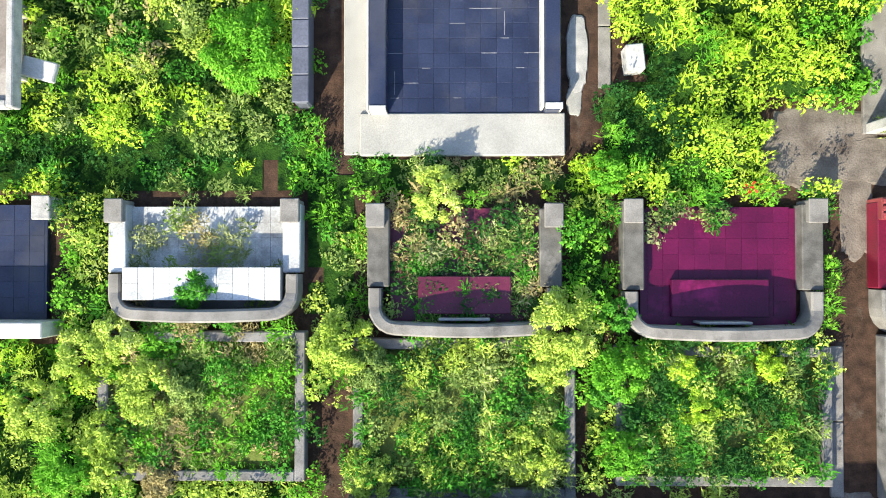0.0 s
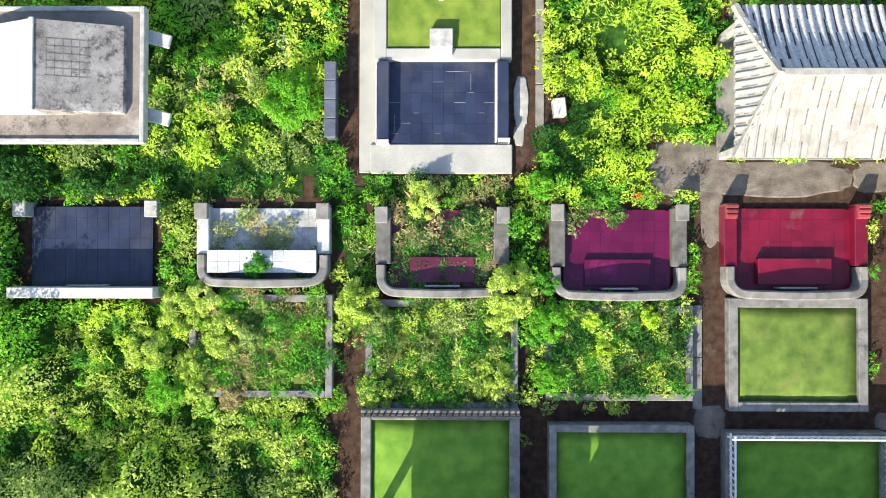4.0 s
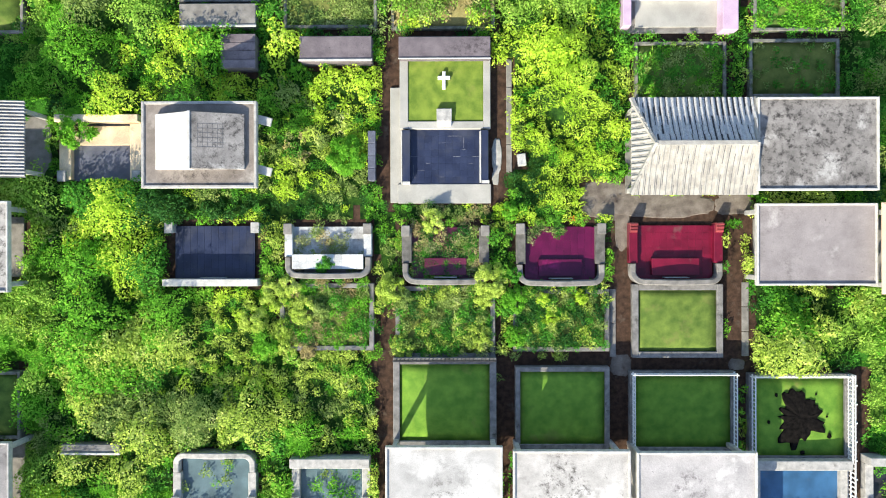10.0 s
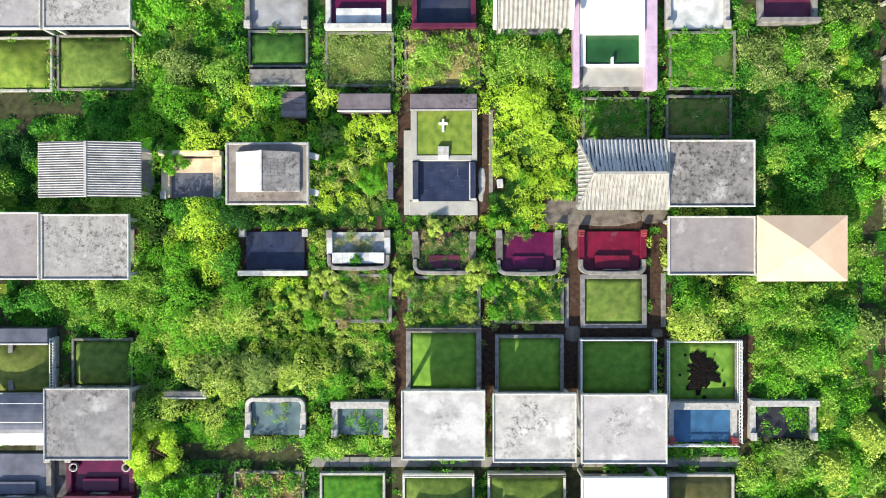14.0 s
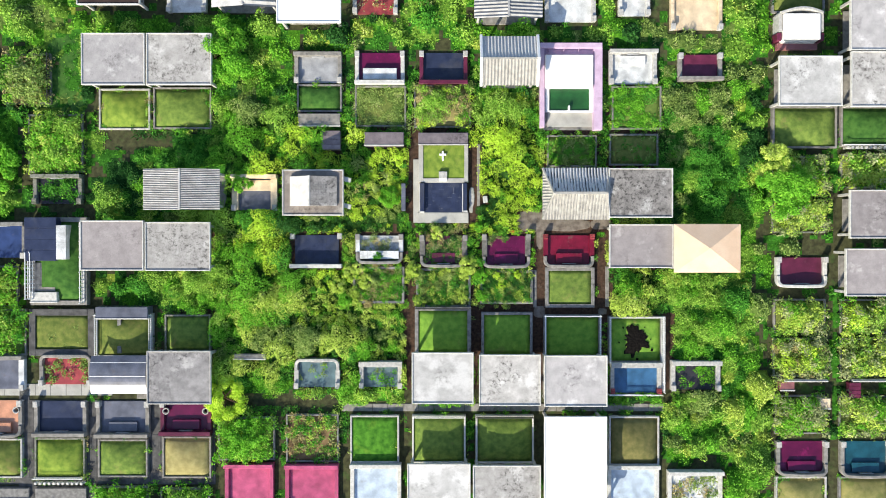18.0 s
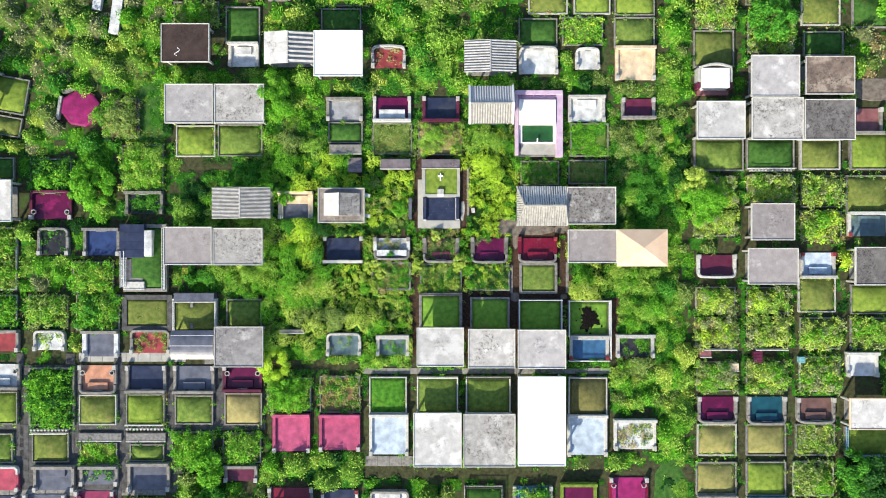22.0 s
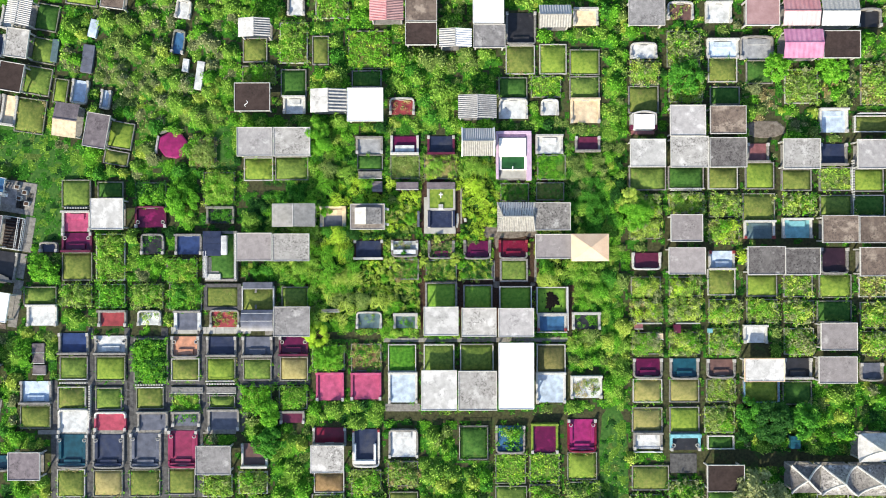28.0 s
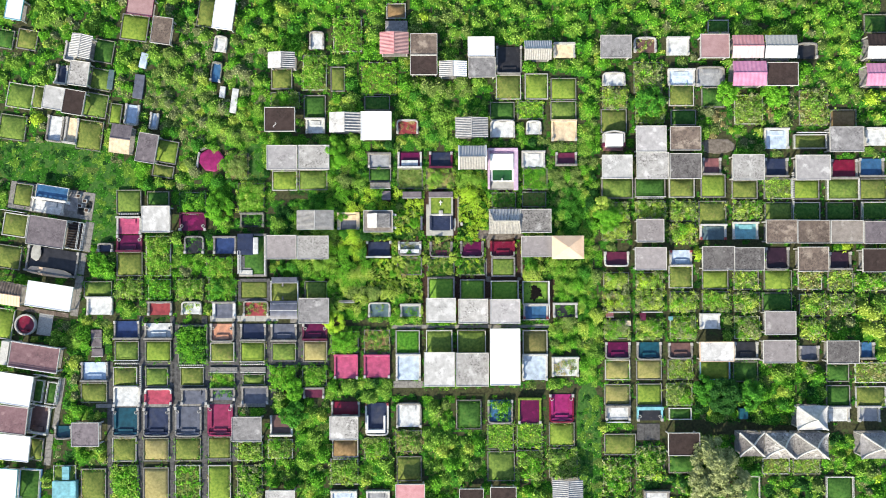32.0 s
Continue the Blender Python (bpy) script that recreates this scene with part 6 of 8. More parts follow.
bare(-64.00, -33.75, 11.56, 1.46)

# turned enclosures to the west
paving(-61.68, 7.93, 13.47, 4.33, rot=-9, h=0.1)
lawn(-66.05, 8.81, 2.93, 3.64, grass='olive_turf', rot=-9, edge='concrete', h=0.4)
shelter(-60.98, 9.11, 5.07, 2.08, skin='blue', rim='white_kerb', rot=-9, z=1.3, label='blue roof with white rim over a white tomb')
tomb(-62.18, 7.06, 5.16, 2.30, face='s', floor='white', wall='white_kerb', back='square', rot=-9, label='white tiled tomb with white walls below a blue roof')
paving(-58.51, 7.65, 1.96, 2.76, rot=-9, h=0.16, mat='roof_grey')
paving(-56.4, 7.4, 2.4, 3.6, rot=-9, h=0.1, mat='concrete')
shelter(-61.31, 2.89, 5.94, 4.53, skin='roof_purple', rot=-9, z=2.4)
t = thing("grave_platform", -57.9, 2.4, 0, -9, "dark slatted iron grave platform with pale kerb", "grave")
taken(-57.9, 2.4, 2.6, 4.1, -9)
block("base", t, 0, 0, 0, 2.5, 4.0, 0.25, "roof_dark")
for i in range(9):
    block("slat", t, 0, (i - 4) * 0.42, 0.25, 2.3, 0.14, 0.1, "metal_dark")
lawn(-67.23, 4.09, 3.82, 3.63, grass='olive_turf', rot=-9, edge='white_kerb', h=0.5)
paving(-55.96, 2.19, 1.33, 4.73, rot=-9)
lawn(-68.34, -0.93, 3.99, 3.72, grass='olive_turf', rot=-9, edge='kerb', h=0.4)
tomb(-61.45, -1.67, 8.18, 4.06, face='n', floor='black', wall='kerb', back='square', rot=-9, table=False)
paving(-56.94, -2.05, 1.16, 3.39, rot=-9)
paving(-57.69, -7.13, 1.24, 6.41, rot=-9)
gable(-67.41, -6.62, 4.62, 3.48, ridge='x', mats=('roof_brown','roof_tan'), ribs=10, rot=-9, label='brown and tan ribbed gable roof on posts')
shelter(-60.85, -7.04, 7.07, 3.90, skin='roof_clean', rot=-9, z=2.5)
paving(-63.04, -9.60, 8.20, 0.68, rot=-9, mat='roof_brown')
paving(-62.72, -11.65, 2.22, 3.38, rot=-9, mat='pillar')
lawn(-69.15, -11.42, 3.10, 4.79, grass='lime_turf', rot=-9)
shelter(-63.20, -16.47, 7.68, 4.07, skin='roof_mauve', rot=-9, z=2.4, rim='white_kerb')
wall_slab(-68.29, -15.89, 1.22, 3.69, h=1.6, mat='white_kerb', rot=-9, name='court_wall', label='white painted grave enclosure wall')
shelter(-66.37, -21.41, 5.75, 4.77, skin='roof_clean', rot=-9, z=2.5)
lawn(-63.49, -22.01, 1.95, 3.89, grass='deep_turf', rot=-9, fence='nswe', edge='concrete', ew=0.3)
lawn(-61.44, -22.37, 1.95, 3.89, grass='deep_turf', rot=-9, fence='nswe', edge='concrete', ew=0.3)
paving(-60.52, -24.03, 0.88, 8.17, rot=-9)
shelter(-66.68, -26.13, 4.88, 4.25, skin='roof_mauve', rot=-7, z=2.4)
tomb(-63.50, -26.61, 3.28, 4.24, face='n', floor='brown', wall='white_kerb', back='square', rot=-8)
shelter(-66.49, -30.44, 5.23, 3.98, skin='roof_clean', rot=-6, z=2.4)
lawn(-63.91, -31.18, 2.30, 3.80, grass='olive_turf', rot=-6, edge='concrete', ew=0.3)
paving(-62.11, -31.30, 1.06, 4.97, rot=-6)
shelter(-67.35, -36.26, 3.13, 5.20, skin='roof_clean', rot=-4, rim='cyan', z=2.4)
lawn(-64.92, -36.79, 3.45, 5.12, grass='deep_turf', edge='metal_blue', fence='nswe', rot=-4)
wall_slab(-59.07, -34.84, 1.06, 2.11, h=0.8, mat='cyan', name='tomb_block', label='pale turquoise painted tomb block')
wall_slab(-59.24, -37.42, 3.70, 2.80, h=1.0, mat='cyan', name='tomb_block', label='pale turquoise painted tomb block')
lawn(-59.49, -36.65, 3.54, 5.83, grass='turf', h=0.3)
wall_slab(-54.48, -13.13, 1.69, 1.33, h=0.35, mat='roof_purple')
wall_slab(-54.48, -14.55, 1.69, 1.33, h=0.35, mat='roof_purple')
wall_slab(-54.34, -16.06, 1.78, 1.32, h=0.35, mat='roof_purple')
wall_slab(47.1, -25.9, 1.2, 1.7, h=1.1, mat='teal', name='water_tank', label='small blue tank beside dark trees')
bare(42.68, -28.24, 14.72, 1.63, hard=True)


def crust(x, y, w, d, mat, label, h=0.05, seed=0.0, name="cement_spill", bare_top=True, rot=0.0, z=0.0):
    """A ragged sheet of old cement or trodden dust on the earth, worn thin at its edge."""
    t = thing(name, x, y, z, rot, label, "cement" if bare_top else "grass", "", "structure")
    if bare_top:
        taken(x, y, w * 0.9, d * 0.9, 0, 0.0)
    n = 44
    ring = []
    for i in range(n):
        q = i * 2 * math.pi / n
        k = max(abs(math.cos(q)) ** 0.72, 1e-3), max(abs(math.sin(q)) ** 0.72, 1e-3)
        r = 1 + 0.16 * noise.noise((math.cos(q) * 1.6 + seed, math.sin(q) * 1.6, seed)) + 0.12 * noise.noise((math.cos(q) * 6, math.sin(q) * 6 + seed, 4))
        ring.append((math.copysign(k[0], math.cos(q)) * r * w / 2, math.copysign(k[1], math.sin(q)) * r * d / 2))
    rows = [(1.0, 0.002), (0.93, h * 0.8), (0.6, h), (0.25, h * 1.1)]
    verts = [(px * f, py * f, z + 0.012 * noise.noise((px * f * 3 + seed, py * f * 3, 1))) for f, z in rows for px, py in ring] + [(0, 0, h)]
    faces = [(r * n + i, r * n + (i + 1) % n, (r + 1) * n + (i + 1) % n, (r + 1) * n + i) for r in range(3) for i in range(n)]
    faces += [(3 * n + i, 3 * n + (i + 1) % n, 4 * n) for i in range(n)]
    return shape("crust", verts, faces, mat, t)


crust(6.7, 2.3, 2.3, 1.7, "dust", "grey trodden dust and broken cement on earth", 0.03, 3.0)
crust(9.0, 2.05, 4.4, 1.05, "dust", "grey trodden dust and broken cement on earth", 0.04, 8.0)
crust(12.1, 2.1, 1.7, 0.9, "dust", "grey trodden dust and broken cement on earth", 0.03, 12.0)
crust(7.35, 1.1, 0.6, 2.0, "dust", "grey trodden dust and broken cement on earth", 0.025, 17.0)
crust(7.3, -4.75, 0.9, 0.9, "dust", "grey trodden dust and broken cement on earth", 0.03, 21.0)
crust(12.2, -4.7, 0.7, 0.5, "dust", "grey trodden dust and broken cement on earth", 0.03, 23.0)
crust(43.6, 16.2, 5.2, 2.4, "dust", "grey ash and dust trodden over the ground", 0.05, 31.0)
crust(2.03, 4.15, 0.42, 1.5, "pillar", "broken grey cement spill on the earth path", 0.06, 5.0)
crust(1.98, 3.25, 0.3, 0.6, "apron", "broken grey cement spill on the earth path", 0.04, 6.0)

def railing(x, y, ln, rot=0.0, z=0.0, h=0.8, mat="metal_white", gap=0.3, label="white painted iron railing beside a grave"):
    t = thing("railing", x, y, z, rot, label, "railing", "grave railings")
    for zz in (0.1, 0.5 * h, h):
        block("rail", t, 0, 0, zz - 0.05, ln, 0.06, 0.06, mat, 0, 0.01)
    n = max(3, round(ln / gap))
    for i in range(n + 1):
        block("bar", t, (i / n - 0.5) * (ln - 0.06), 0, 0, 0.05, 0.05, h + (0.12 if i % 4 == 0 else 0.0), mat, 0, 0)
    return t


def pickets(x, y, ln, rot=0.0, mat="white_kerb", label="row of short white cement pickets beside a grave"):
    t = thing("picket_fence", x, y, 0, rot, label, "fence", "grave railings")
    n = round(ln / 0.34)
    for i in range(n):
        p = block("picket", t, ((i + 0.5) / n - 0.5) * ln, 0, 0, 0.17, 0.16, 0.62 + 0.05 * (i % 2), mat)
        block("cap", p, 0, 0, 0.62, 0.2, 0.2, 0.06, mat)
    block("rail", t, 0, 0, 0.2, ln, 0.07, 0.1, mat)


pickets(-49.7, -17.75, 3.7)
pickets(-29.85, -17.95, 3.9)
t = thing("tomb_ledge", -10.5, -27.5, 0, 0, "white U-shaped ledge round the end of a navy court", "ledge")
block("ledge_end", t, 0, -1.0, 0, 3.0, 0.5, 0.75, "roof_clean", 0, 0.08)
for q in (-1, 1):
    block("ledge_arm", t, q * 1.35, 0.35, 0, 0.3, 2.2, 0.72, "roof_clean", 0, 0.06)
railing(-31.95, -1.9, 3.6, rot=90, z=0.6)
railing(-31.6, -1.9, 3.6, rot=90, z=0.6)
railing(-27.8, -0.9, 6.2, rot=90, z=0.6)
paving(-31.3, -10.8, 10.8, 0.9, mat='apron')
pickets(-39.45, -18.05, 3.9)
pickets(-47.45, -20.4, 4.6, 90)
pickets(32.85, 7.95, 4.2)
pickets(-49.3, 5.75, 3.2)
pickets(55.4, 9.2, 5.6, 90)
bare(42.1, -13.7, 4.0, 1.9, hard=True)
railing(16.85, -8.0, 5.9, 90, 0.0, 0.75, gap=0.2)
railing(14.7, -11.15, 4.1, 0, 0.0, 0.6, gap=0.2)
railing(-61.9, 5.15, 6.6, -9)
railing(-57.7, 4.55, 2.7, -9)
railing(-58.1, 0.25, 2.7, -9)
railing(-56.6, 2.25, 4.2, 81)
railing(-57.3, 2.35, 4.2, 81)
railing(-63.0, -14.55, 7.4, -9, 2.45, 0.35)
railing(-63.5, -18.35, 7.4, -9, 2.45, 0.35)
railing(-62.2, -19.7, 4.0, -9)
railing(-62.9, -24.35, 4.0, -9)
railing(-60.45, -22.2, 4.0, 81)
railing(-67.4, 6.25, 3.8, -9)
railing(52.9, -17.4, 4.4, 0, 0.0, 0.7)
railing(58.6, 18.2, 5.0, 0, 0.0, 0.9)
railing(27.6, -27.3, 3.8, 0, 0.0, 0.6)
t = thing("grave_screen", -61.15, 7.95, 0, -9, "white plaster screen of slim columns and arches before a tomb", "screen", "")
block("beam", t, 0, 0, 1.75, 5.0, 0.22, 0.2, "roof_clean")
block("plinth", t, 0, -0.05, 0, 5.0, 0.5, 0.3, "roof_clean")
for i in range(7):
    c = block("column", t, (i - 3) * 0.8, 0, 0.3, 0.16, 0.16, 1.45, "roof_clean")
    block("capital", c, 0, 0, 1.3, 0.26, 0.24, 0.12, "roof_clean")
    block("foot", c, 0, 0, 0, 0.26, 0.24, 0.1, "roof_clean")
    if i < 6:
        block("baluster_rail", t, (i - 2.5) * 0.8, -0.3, 0.3, 0.6, 0.1, 0.3, "white_kerb")
for i in range(4):
    t = thing("planter", -57.3 + 0.12 * i + (i % 2) * 0.9, 8.6 - 0.75 * i, 0.1, -9, "small white planter box with dark earth and weeds", "planter", "planters")
    block("box", t, 0, 0, 0, 0.7, 0.6, 0.4, "white_kerb")
    block("earth", t, 0, 0, 0.36, 0.54, 0.44, 0.06, "soil")
crust(-61.9, -3.35, 6.8, 1.4, "roof_tan", "torn cream sheeting lying over a grave court", 0.12, 51.0, "torn_sheeting", True, -9, 0.55)
crust(-63.9, -0.2, 1.5, 2.6, "apron", "torn pale sheeting lying over a grave court", 0.1, 57.0, "torn_sheeting", True, -9, 0.45)
t = thing("round_tomb", -65.6, -11.6, 0, 0, "round crimson tiled tomb with a grey cement ring wall", "grave", "tiled graves")
taken(-65.6, -11.6, 3.4, 3.4)
ribbon("ring_wall", [(1.55 * math.cos(q * math.pi / 16), 1.55 * math.sin(q * math.pi / 16)) for q in range(33)], 0.26, [0.6] * 33, "pillar", t)
shape("floor", [(1.45 * math.cos(q * math.pi / 16), 1.45 * math.sin(q * math.pi / 16), 0.22) for q in range(32)] + [(1.45 * math.cos(q * math.pi / 16), 1.45 * math.sin(q * math.pi / 16), 0.0) for q in range(32)], [tuple(range(32))] + [(q, 32 + q, 32 + (q + 1) % 32, (q + 1) % 32) for q in range(32)], "crimson", t)
block("headstone", t, 0, -0.9, 0.22, 0.9, 0.2, 0.6, "crimson")

MOWN = [(23.0, -30.8, 1.8, 8.5, 0.0), (-52.0, 11.7, 3.6, 2.0, 0.0), (-61.4, 14.2, 8.5, 3.1, 0.0), (-54.0, 5.5, 2.5, 4.2, 0.0), (-29.7, 13.4, 1.8, 3.4, 0.0)]
for i, (x, y, hw, hd, a) in enumerate(MOWN):
    crust(x, y, 2.2 * hw, 2.2 * hd, "deep_turf", "mown green grass way between the graves", 0.04, 40.0 + i, "grass_way", False)
LOW = [(-8.2, 2.2, 5.4, 0.22, 0.0), (-2.2, 1.7, 5.2, 0.4, 0.0), (0.1, 2.1, 2.9, 0.2, 0.0), (2.7, -0.1, 0.2, 1.3, 0.0), (-2.7, -0.1, 0.7, 1.3, 0.0)]

# where one kind of weed rules: place, reach, kind and share
PATCHES = []


def patch(*row):
    PATCHES.append(row)


patch(4.7, 5.8, 2.7, 4.1, "lime", 0.84)
patch(3.5, 3.3, 1.1, 1.1, "deep", 0.7)
patch(-4.9, 5.7, 2.0, 1.8, "lime", 0.75)
patch(-8.0, 4.2, 0.7, 1.8, "olive", 0.6)
patch(-6.4, 4.6, 2.5, 2.2, "olive", 0.45)
patch(-5.8, 4.8, 2.3, 2.0, "sallow", 0.35)
patch(-7.4, 3.1, 2.5, 0.8, "lime", 0.45)
patch(-6.6, 4.6, 0.9, 0.7, "straw", 0.25)
patch(0.1, 1.7, 1.6, 0.4, "olive", 0.7)
patch(-8.9, 2.1, 4.7, 0.5, "green", 0.5)
patch(-5.6, -2.6, 1.6, 1.3, "olive", 0.5)
patch(-10.9, -3.4, 5.4, 3.3, "fresh", 0.4)
patch(-5.3, -6.9, 2.1, 1.1, "olive", 0.5)
patch(-12.1, -6.4, 2.9, 1.4, "olive", 0.45)
patch(-10.7, -3.5, 3.6, 1.4, "sallow", 0.25)
patch(-6.7, -6.3, 3.9, 1.6, "sallow", 0.38)
patch(-12.8, -0.5, 1.1, 1.1, "sallow", 0.3)
patch(-12.8, -2.1, 1.4, 1.6, "fresh", 0.5)
patch(-6.5, -2.0, 2.0, 0.8, "sallow", 0.6)
patch(-0.6, -0.1, 0.5, 0.7, "olive", 0.6)
patch(-2.6, -0.4, 0.4, 1.1, "olive", 0.6)
patch(-20.3, -2.7, 3.6, 1.8, "sallow", 0.6)
patch(19.7, -3.4, 3.9, 1.5, "sallow", 0.6)
patch(19.7, 5.9, 3.3, 3.6, "green", 0.8)
patch(4.2, 10.4, 2.4, 2.7, "lime", 0.75)
patch(-0.6, 10.8, 1.8, 1.8, "olive", 0.8)
patch(-10.3, -6.1, 2.7, 1.8, "olive", 0.3)
patch(41.6, -5.4, 17.0, 7.9, "olive", 0.5)
patch(41.5, -8.9, 14.3, 3.5, "lime", 0.35)
patch(27.4, 8.9, 4.5, 5.3, "deep", 0.6)
patch(44.1, -22.2, 6.3, 4.4, "deep", 0.9)
patch(35.1, -35.5, 5.4, 3.5, "deep", 0.6)
patch(54.6, -38.2, 8.9, 3.5, "deep", 0.5)
patch(63.6, -26.8, 7.2, 5.3, "deep", 0.4)
patch(-24.9, 6.2, 2.9, 3.6, "deep", 0.75)
patch(-33.5, 2.6, 4.5, 1.2, "deep", 0.7)
patch(-21.2, 7.9, 2.6, 1.6, "green", 0.8)
patch(-27.2, 11.4, 1.6, 1.6, "deep", 0.8)
patch(-35.8, 8.3, 3.6, 4.4, "fresh", 0.8)
patch(-42.9, 21.7, 5.3, 8.9, "olive", 0.6)
patch(-56.3, 9.3, 5.3, 5.3, "green", 0.6)
patch(-0.1, 30.5, 5.4, 8.9, "olive", 0.6)
patch(31.1, 30.4, 7.2, 7.1, "olive", 0.5)
patch(55.1, 16.9, 5.4, 3.6, "olive", 0.6)
patch(18.5, 12.5, 3.6, 5.3, "olive", 0.6)
patch(-3.9, 7.3, 2.0, 1.1, "lime", 0.7)
patch(-7.4, -4.5, 3.6, 1.1, "sallow", 0.3)
patch(27.9, 2.2, 2.8, 2.0, "lime", 0.6)
patch(19.9, -3.1, 4.9, 1.6, "sallow", 0.5)
patch(42.8, 6.9, 1.7, 3.4, "lime", 0.5)
patch(-38.8, 26.9, 7.7, 6.9, "olive", 0.35)
patch(-38.8, 26.9, 9.5, 8.6, "pale", 0.3)
patch(-15.6, 32.8, 6.9, 5.1, "sallow", 0.4)
patch(43.6, 19.7, 9.5, 3.4, "pale", 0.35)
patch(43.6, 19.7, 11.2, 4.3, "straw", 0.15)
patch(-55.1, 20.9, 10.3, 7.7, "pale", 0.25)
patch(-11.8, -2.6, 6.2, 3.8, "fresh", 0.35)
patch(-15.9, -0.7, 2.9, 3.8, "lime", 0.3)
patch(-6.9, 5.9, 1.3, 0.9, "fresh", 0.8)
patch(-5.6, 6.2, 1.2, 0.9, "lime", 0.5)
# Deep leaves in a thin strip paint a dark shadow line across the weeds.
patch(-8.4, 2.2, 4.6, 0.26, "deep", 0.9)
patch(0.3, 1.75, 1.9, 0.35, "straw", 0.4)
patch(-5.4, 1.55, 1.9, 0.3, "olive", 0.6)
patch(2.6, 1.4, 0.6, 0.4, "green", 0.6)
patch(50.5, 22.3, 9.0, 3.2, "pale", 0.5)
patch(50.5, 22.3, 9.0, 3.2, "straw", 0.15)
patch(-10.2, -3.6, 4.2, 1.5, "sallow", 0.4)
patch(-8.6, -2.2, 1.6, 0.9, "lime", 0.4)
patch(-10.6, -5.6, 3.4, 1.2, "lime", 0.22)
# Deep leaves darken the ground beside that painted shadow line.
patch(-9.5, 1.55, 4.6, 0.7, "deep", 0.5)
BEDS.append((4.0, 1.0, 1.6, 0.9, 0, 0.08, ("pale", "olive", "deep", "green"), 0.5))
BEDS.append((-0.16, 0.2, 2.6, 1.9, 0, 0.1, ("straw", "olive", "pale"), 0.25))


# the large tomb with a cross
t = thing("large_tomb", -0.24, 5.61, 0, 0, "navy tiled tomb with a mown bed, white cross and cement apron", "grave", "tiled graves")
taken(-0.35, 5.73, 4.32, 7.14, 0, 0.0)
rel("apron", t, -0.20, 2.57, 3.96, 0.82, 0, 0.16, "apron", 0.02, "pale cement apron")
rel("side_path", t, -2.25, 4.64, 0.50, 4.91, 0, 0.1, "apron")
rel("headstone_slab", t, -0.18, 8.60, 3.82, 0.91, 0, 0.9, "roof_purple", 0.03, "grey cement headstone slab")
rel("coping", t, -0.18, 8.13, 3.85, 0.06, 0.9, 0.05, "white_kerb")
rel("kerb", t, -1.90, 6.78, 0.36, 2.97, 0, 0.4, "apron")
rel("kerb", t, 1.60, 6.77, 0.30, 2.96, 0, 0.4, "apron")
rel("kerb", t, -0.14, 5.45, 3.17, 0.32, 0, 0.397, "apron")
rel("turf", t, -0.14, 6.94, 3.19, 2.63, 0, 0.34, "lime_turf", 0.03, "bright yellow-green mown grass")
c = rel("cross_upright", t, -0.21, 7.32, 0.14, 0.75, 0.33, 0.16, "roof_clean", 0.02, "white cement cross")
rel("cross_arm", t, -0.21, 7.43, 0.52, 0.15, 0.33, 0.165, "roof_clean", 0.02)
rel("headstone", t, -0.20, 5.85, 0.64, 0.53, 0.33, 0.24, "pillar", 0.02, "white headstone block")
rel("step", t, -0.20, 5.48, 0.61, 0.22, 0.397, 0.14, "roof_clean", 0.02)
rel("side_bench", t, -1.80, 4.10, 0.32, 2.26, 0, 0.5, "navy")
rel("side_bench", t, 1.51, 4.10, 0.30, 2.25, 0, 0.5, "navy")
rel("bench_edge", t, 1.32, 4.11, 0.06, 2.16, 0, 0.49, "white_kerb", 0.01)
rel("bench_edge", t, -1.99, 4.08, 0.04, 2.24, 0, 0.49, "white_kerb", 0.01)
rel("bench_end", t, -1.80, 3.01, 0.32, 0.11, 0, 0.52, "white_kerb", 0.01)
rel("bench_end", t, 1.53, 3.05, 0.33, 0.12, 0, 0.52, "white_kerb", 0.01)
fx, fy, fw, fd = -0.14, 4.15, 3.04, 2.32
rel("floor_bed", t, fx, fy, fw, fd, 0, 0.12, "navy", 0)
nx, ny = round(fw / 0.3), round(fd / 0.3)
for i in range(nx):
    for j in range(ny):
        put("tile", block_mesh(round(fw / nx - 0.006, 3), round(fd / ny - 0.006, 3), 0.03, "navy", 0.004), t, fx - t.location.x + ((i + 0.5) / nx - 0.5) * fw, fy - t.location.y + ((j + 0.5) / ny - 0.5) * fd, 0.095 + 0.0015 * ((i * 7 + j * 5) % 3))
for i in range(16):
    a, c = int(nx * ((i * 0.618) % 1)), int(ny * ((i * 0.414 + 0.2) % 1))
    block("grout_line", t, fx - t.location.x + ((a + 0.5) / nx - 0.5) * fw, fy - t.location.y + (c / ny - 0.5) * fd, 0.12, fw / nx * (0.5 + 0.5 * (i % 3)), 0.01, 0.009, "grout", 90 if i % 6 == 5 else 0, 0)
bare(-2.61, 5.84, 0.18, 7.67)

# grave house with a raised lopsided roof
hx, hy, hw, hd = -9.89, 4.37, 4.59, 3.44
t = thing("grave_house", hx, hy, 0, 0, "flat cement grave house with a raised white and grey gable roof", "grave house", "roofed graves")
taken(hx, hy, hw, hd, 0, -1.1)
block("roof_slab", t, 0, 0, 2.25, hw - 0.08, hd - 0.08, 0.18, "roof_umber")
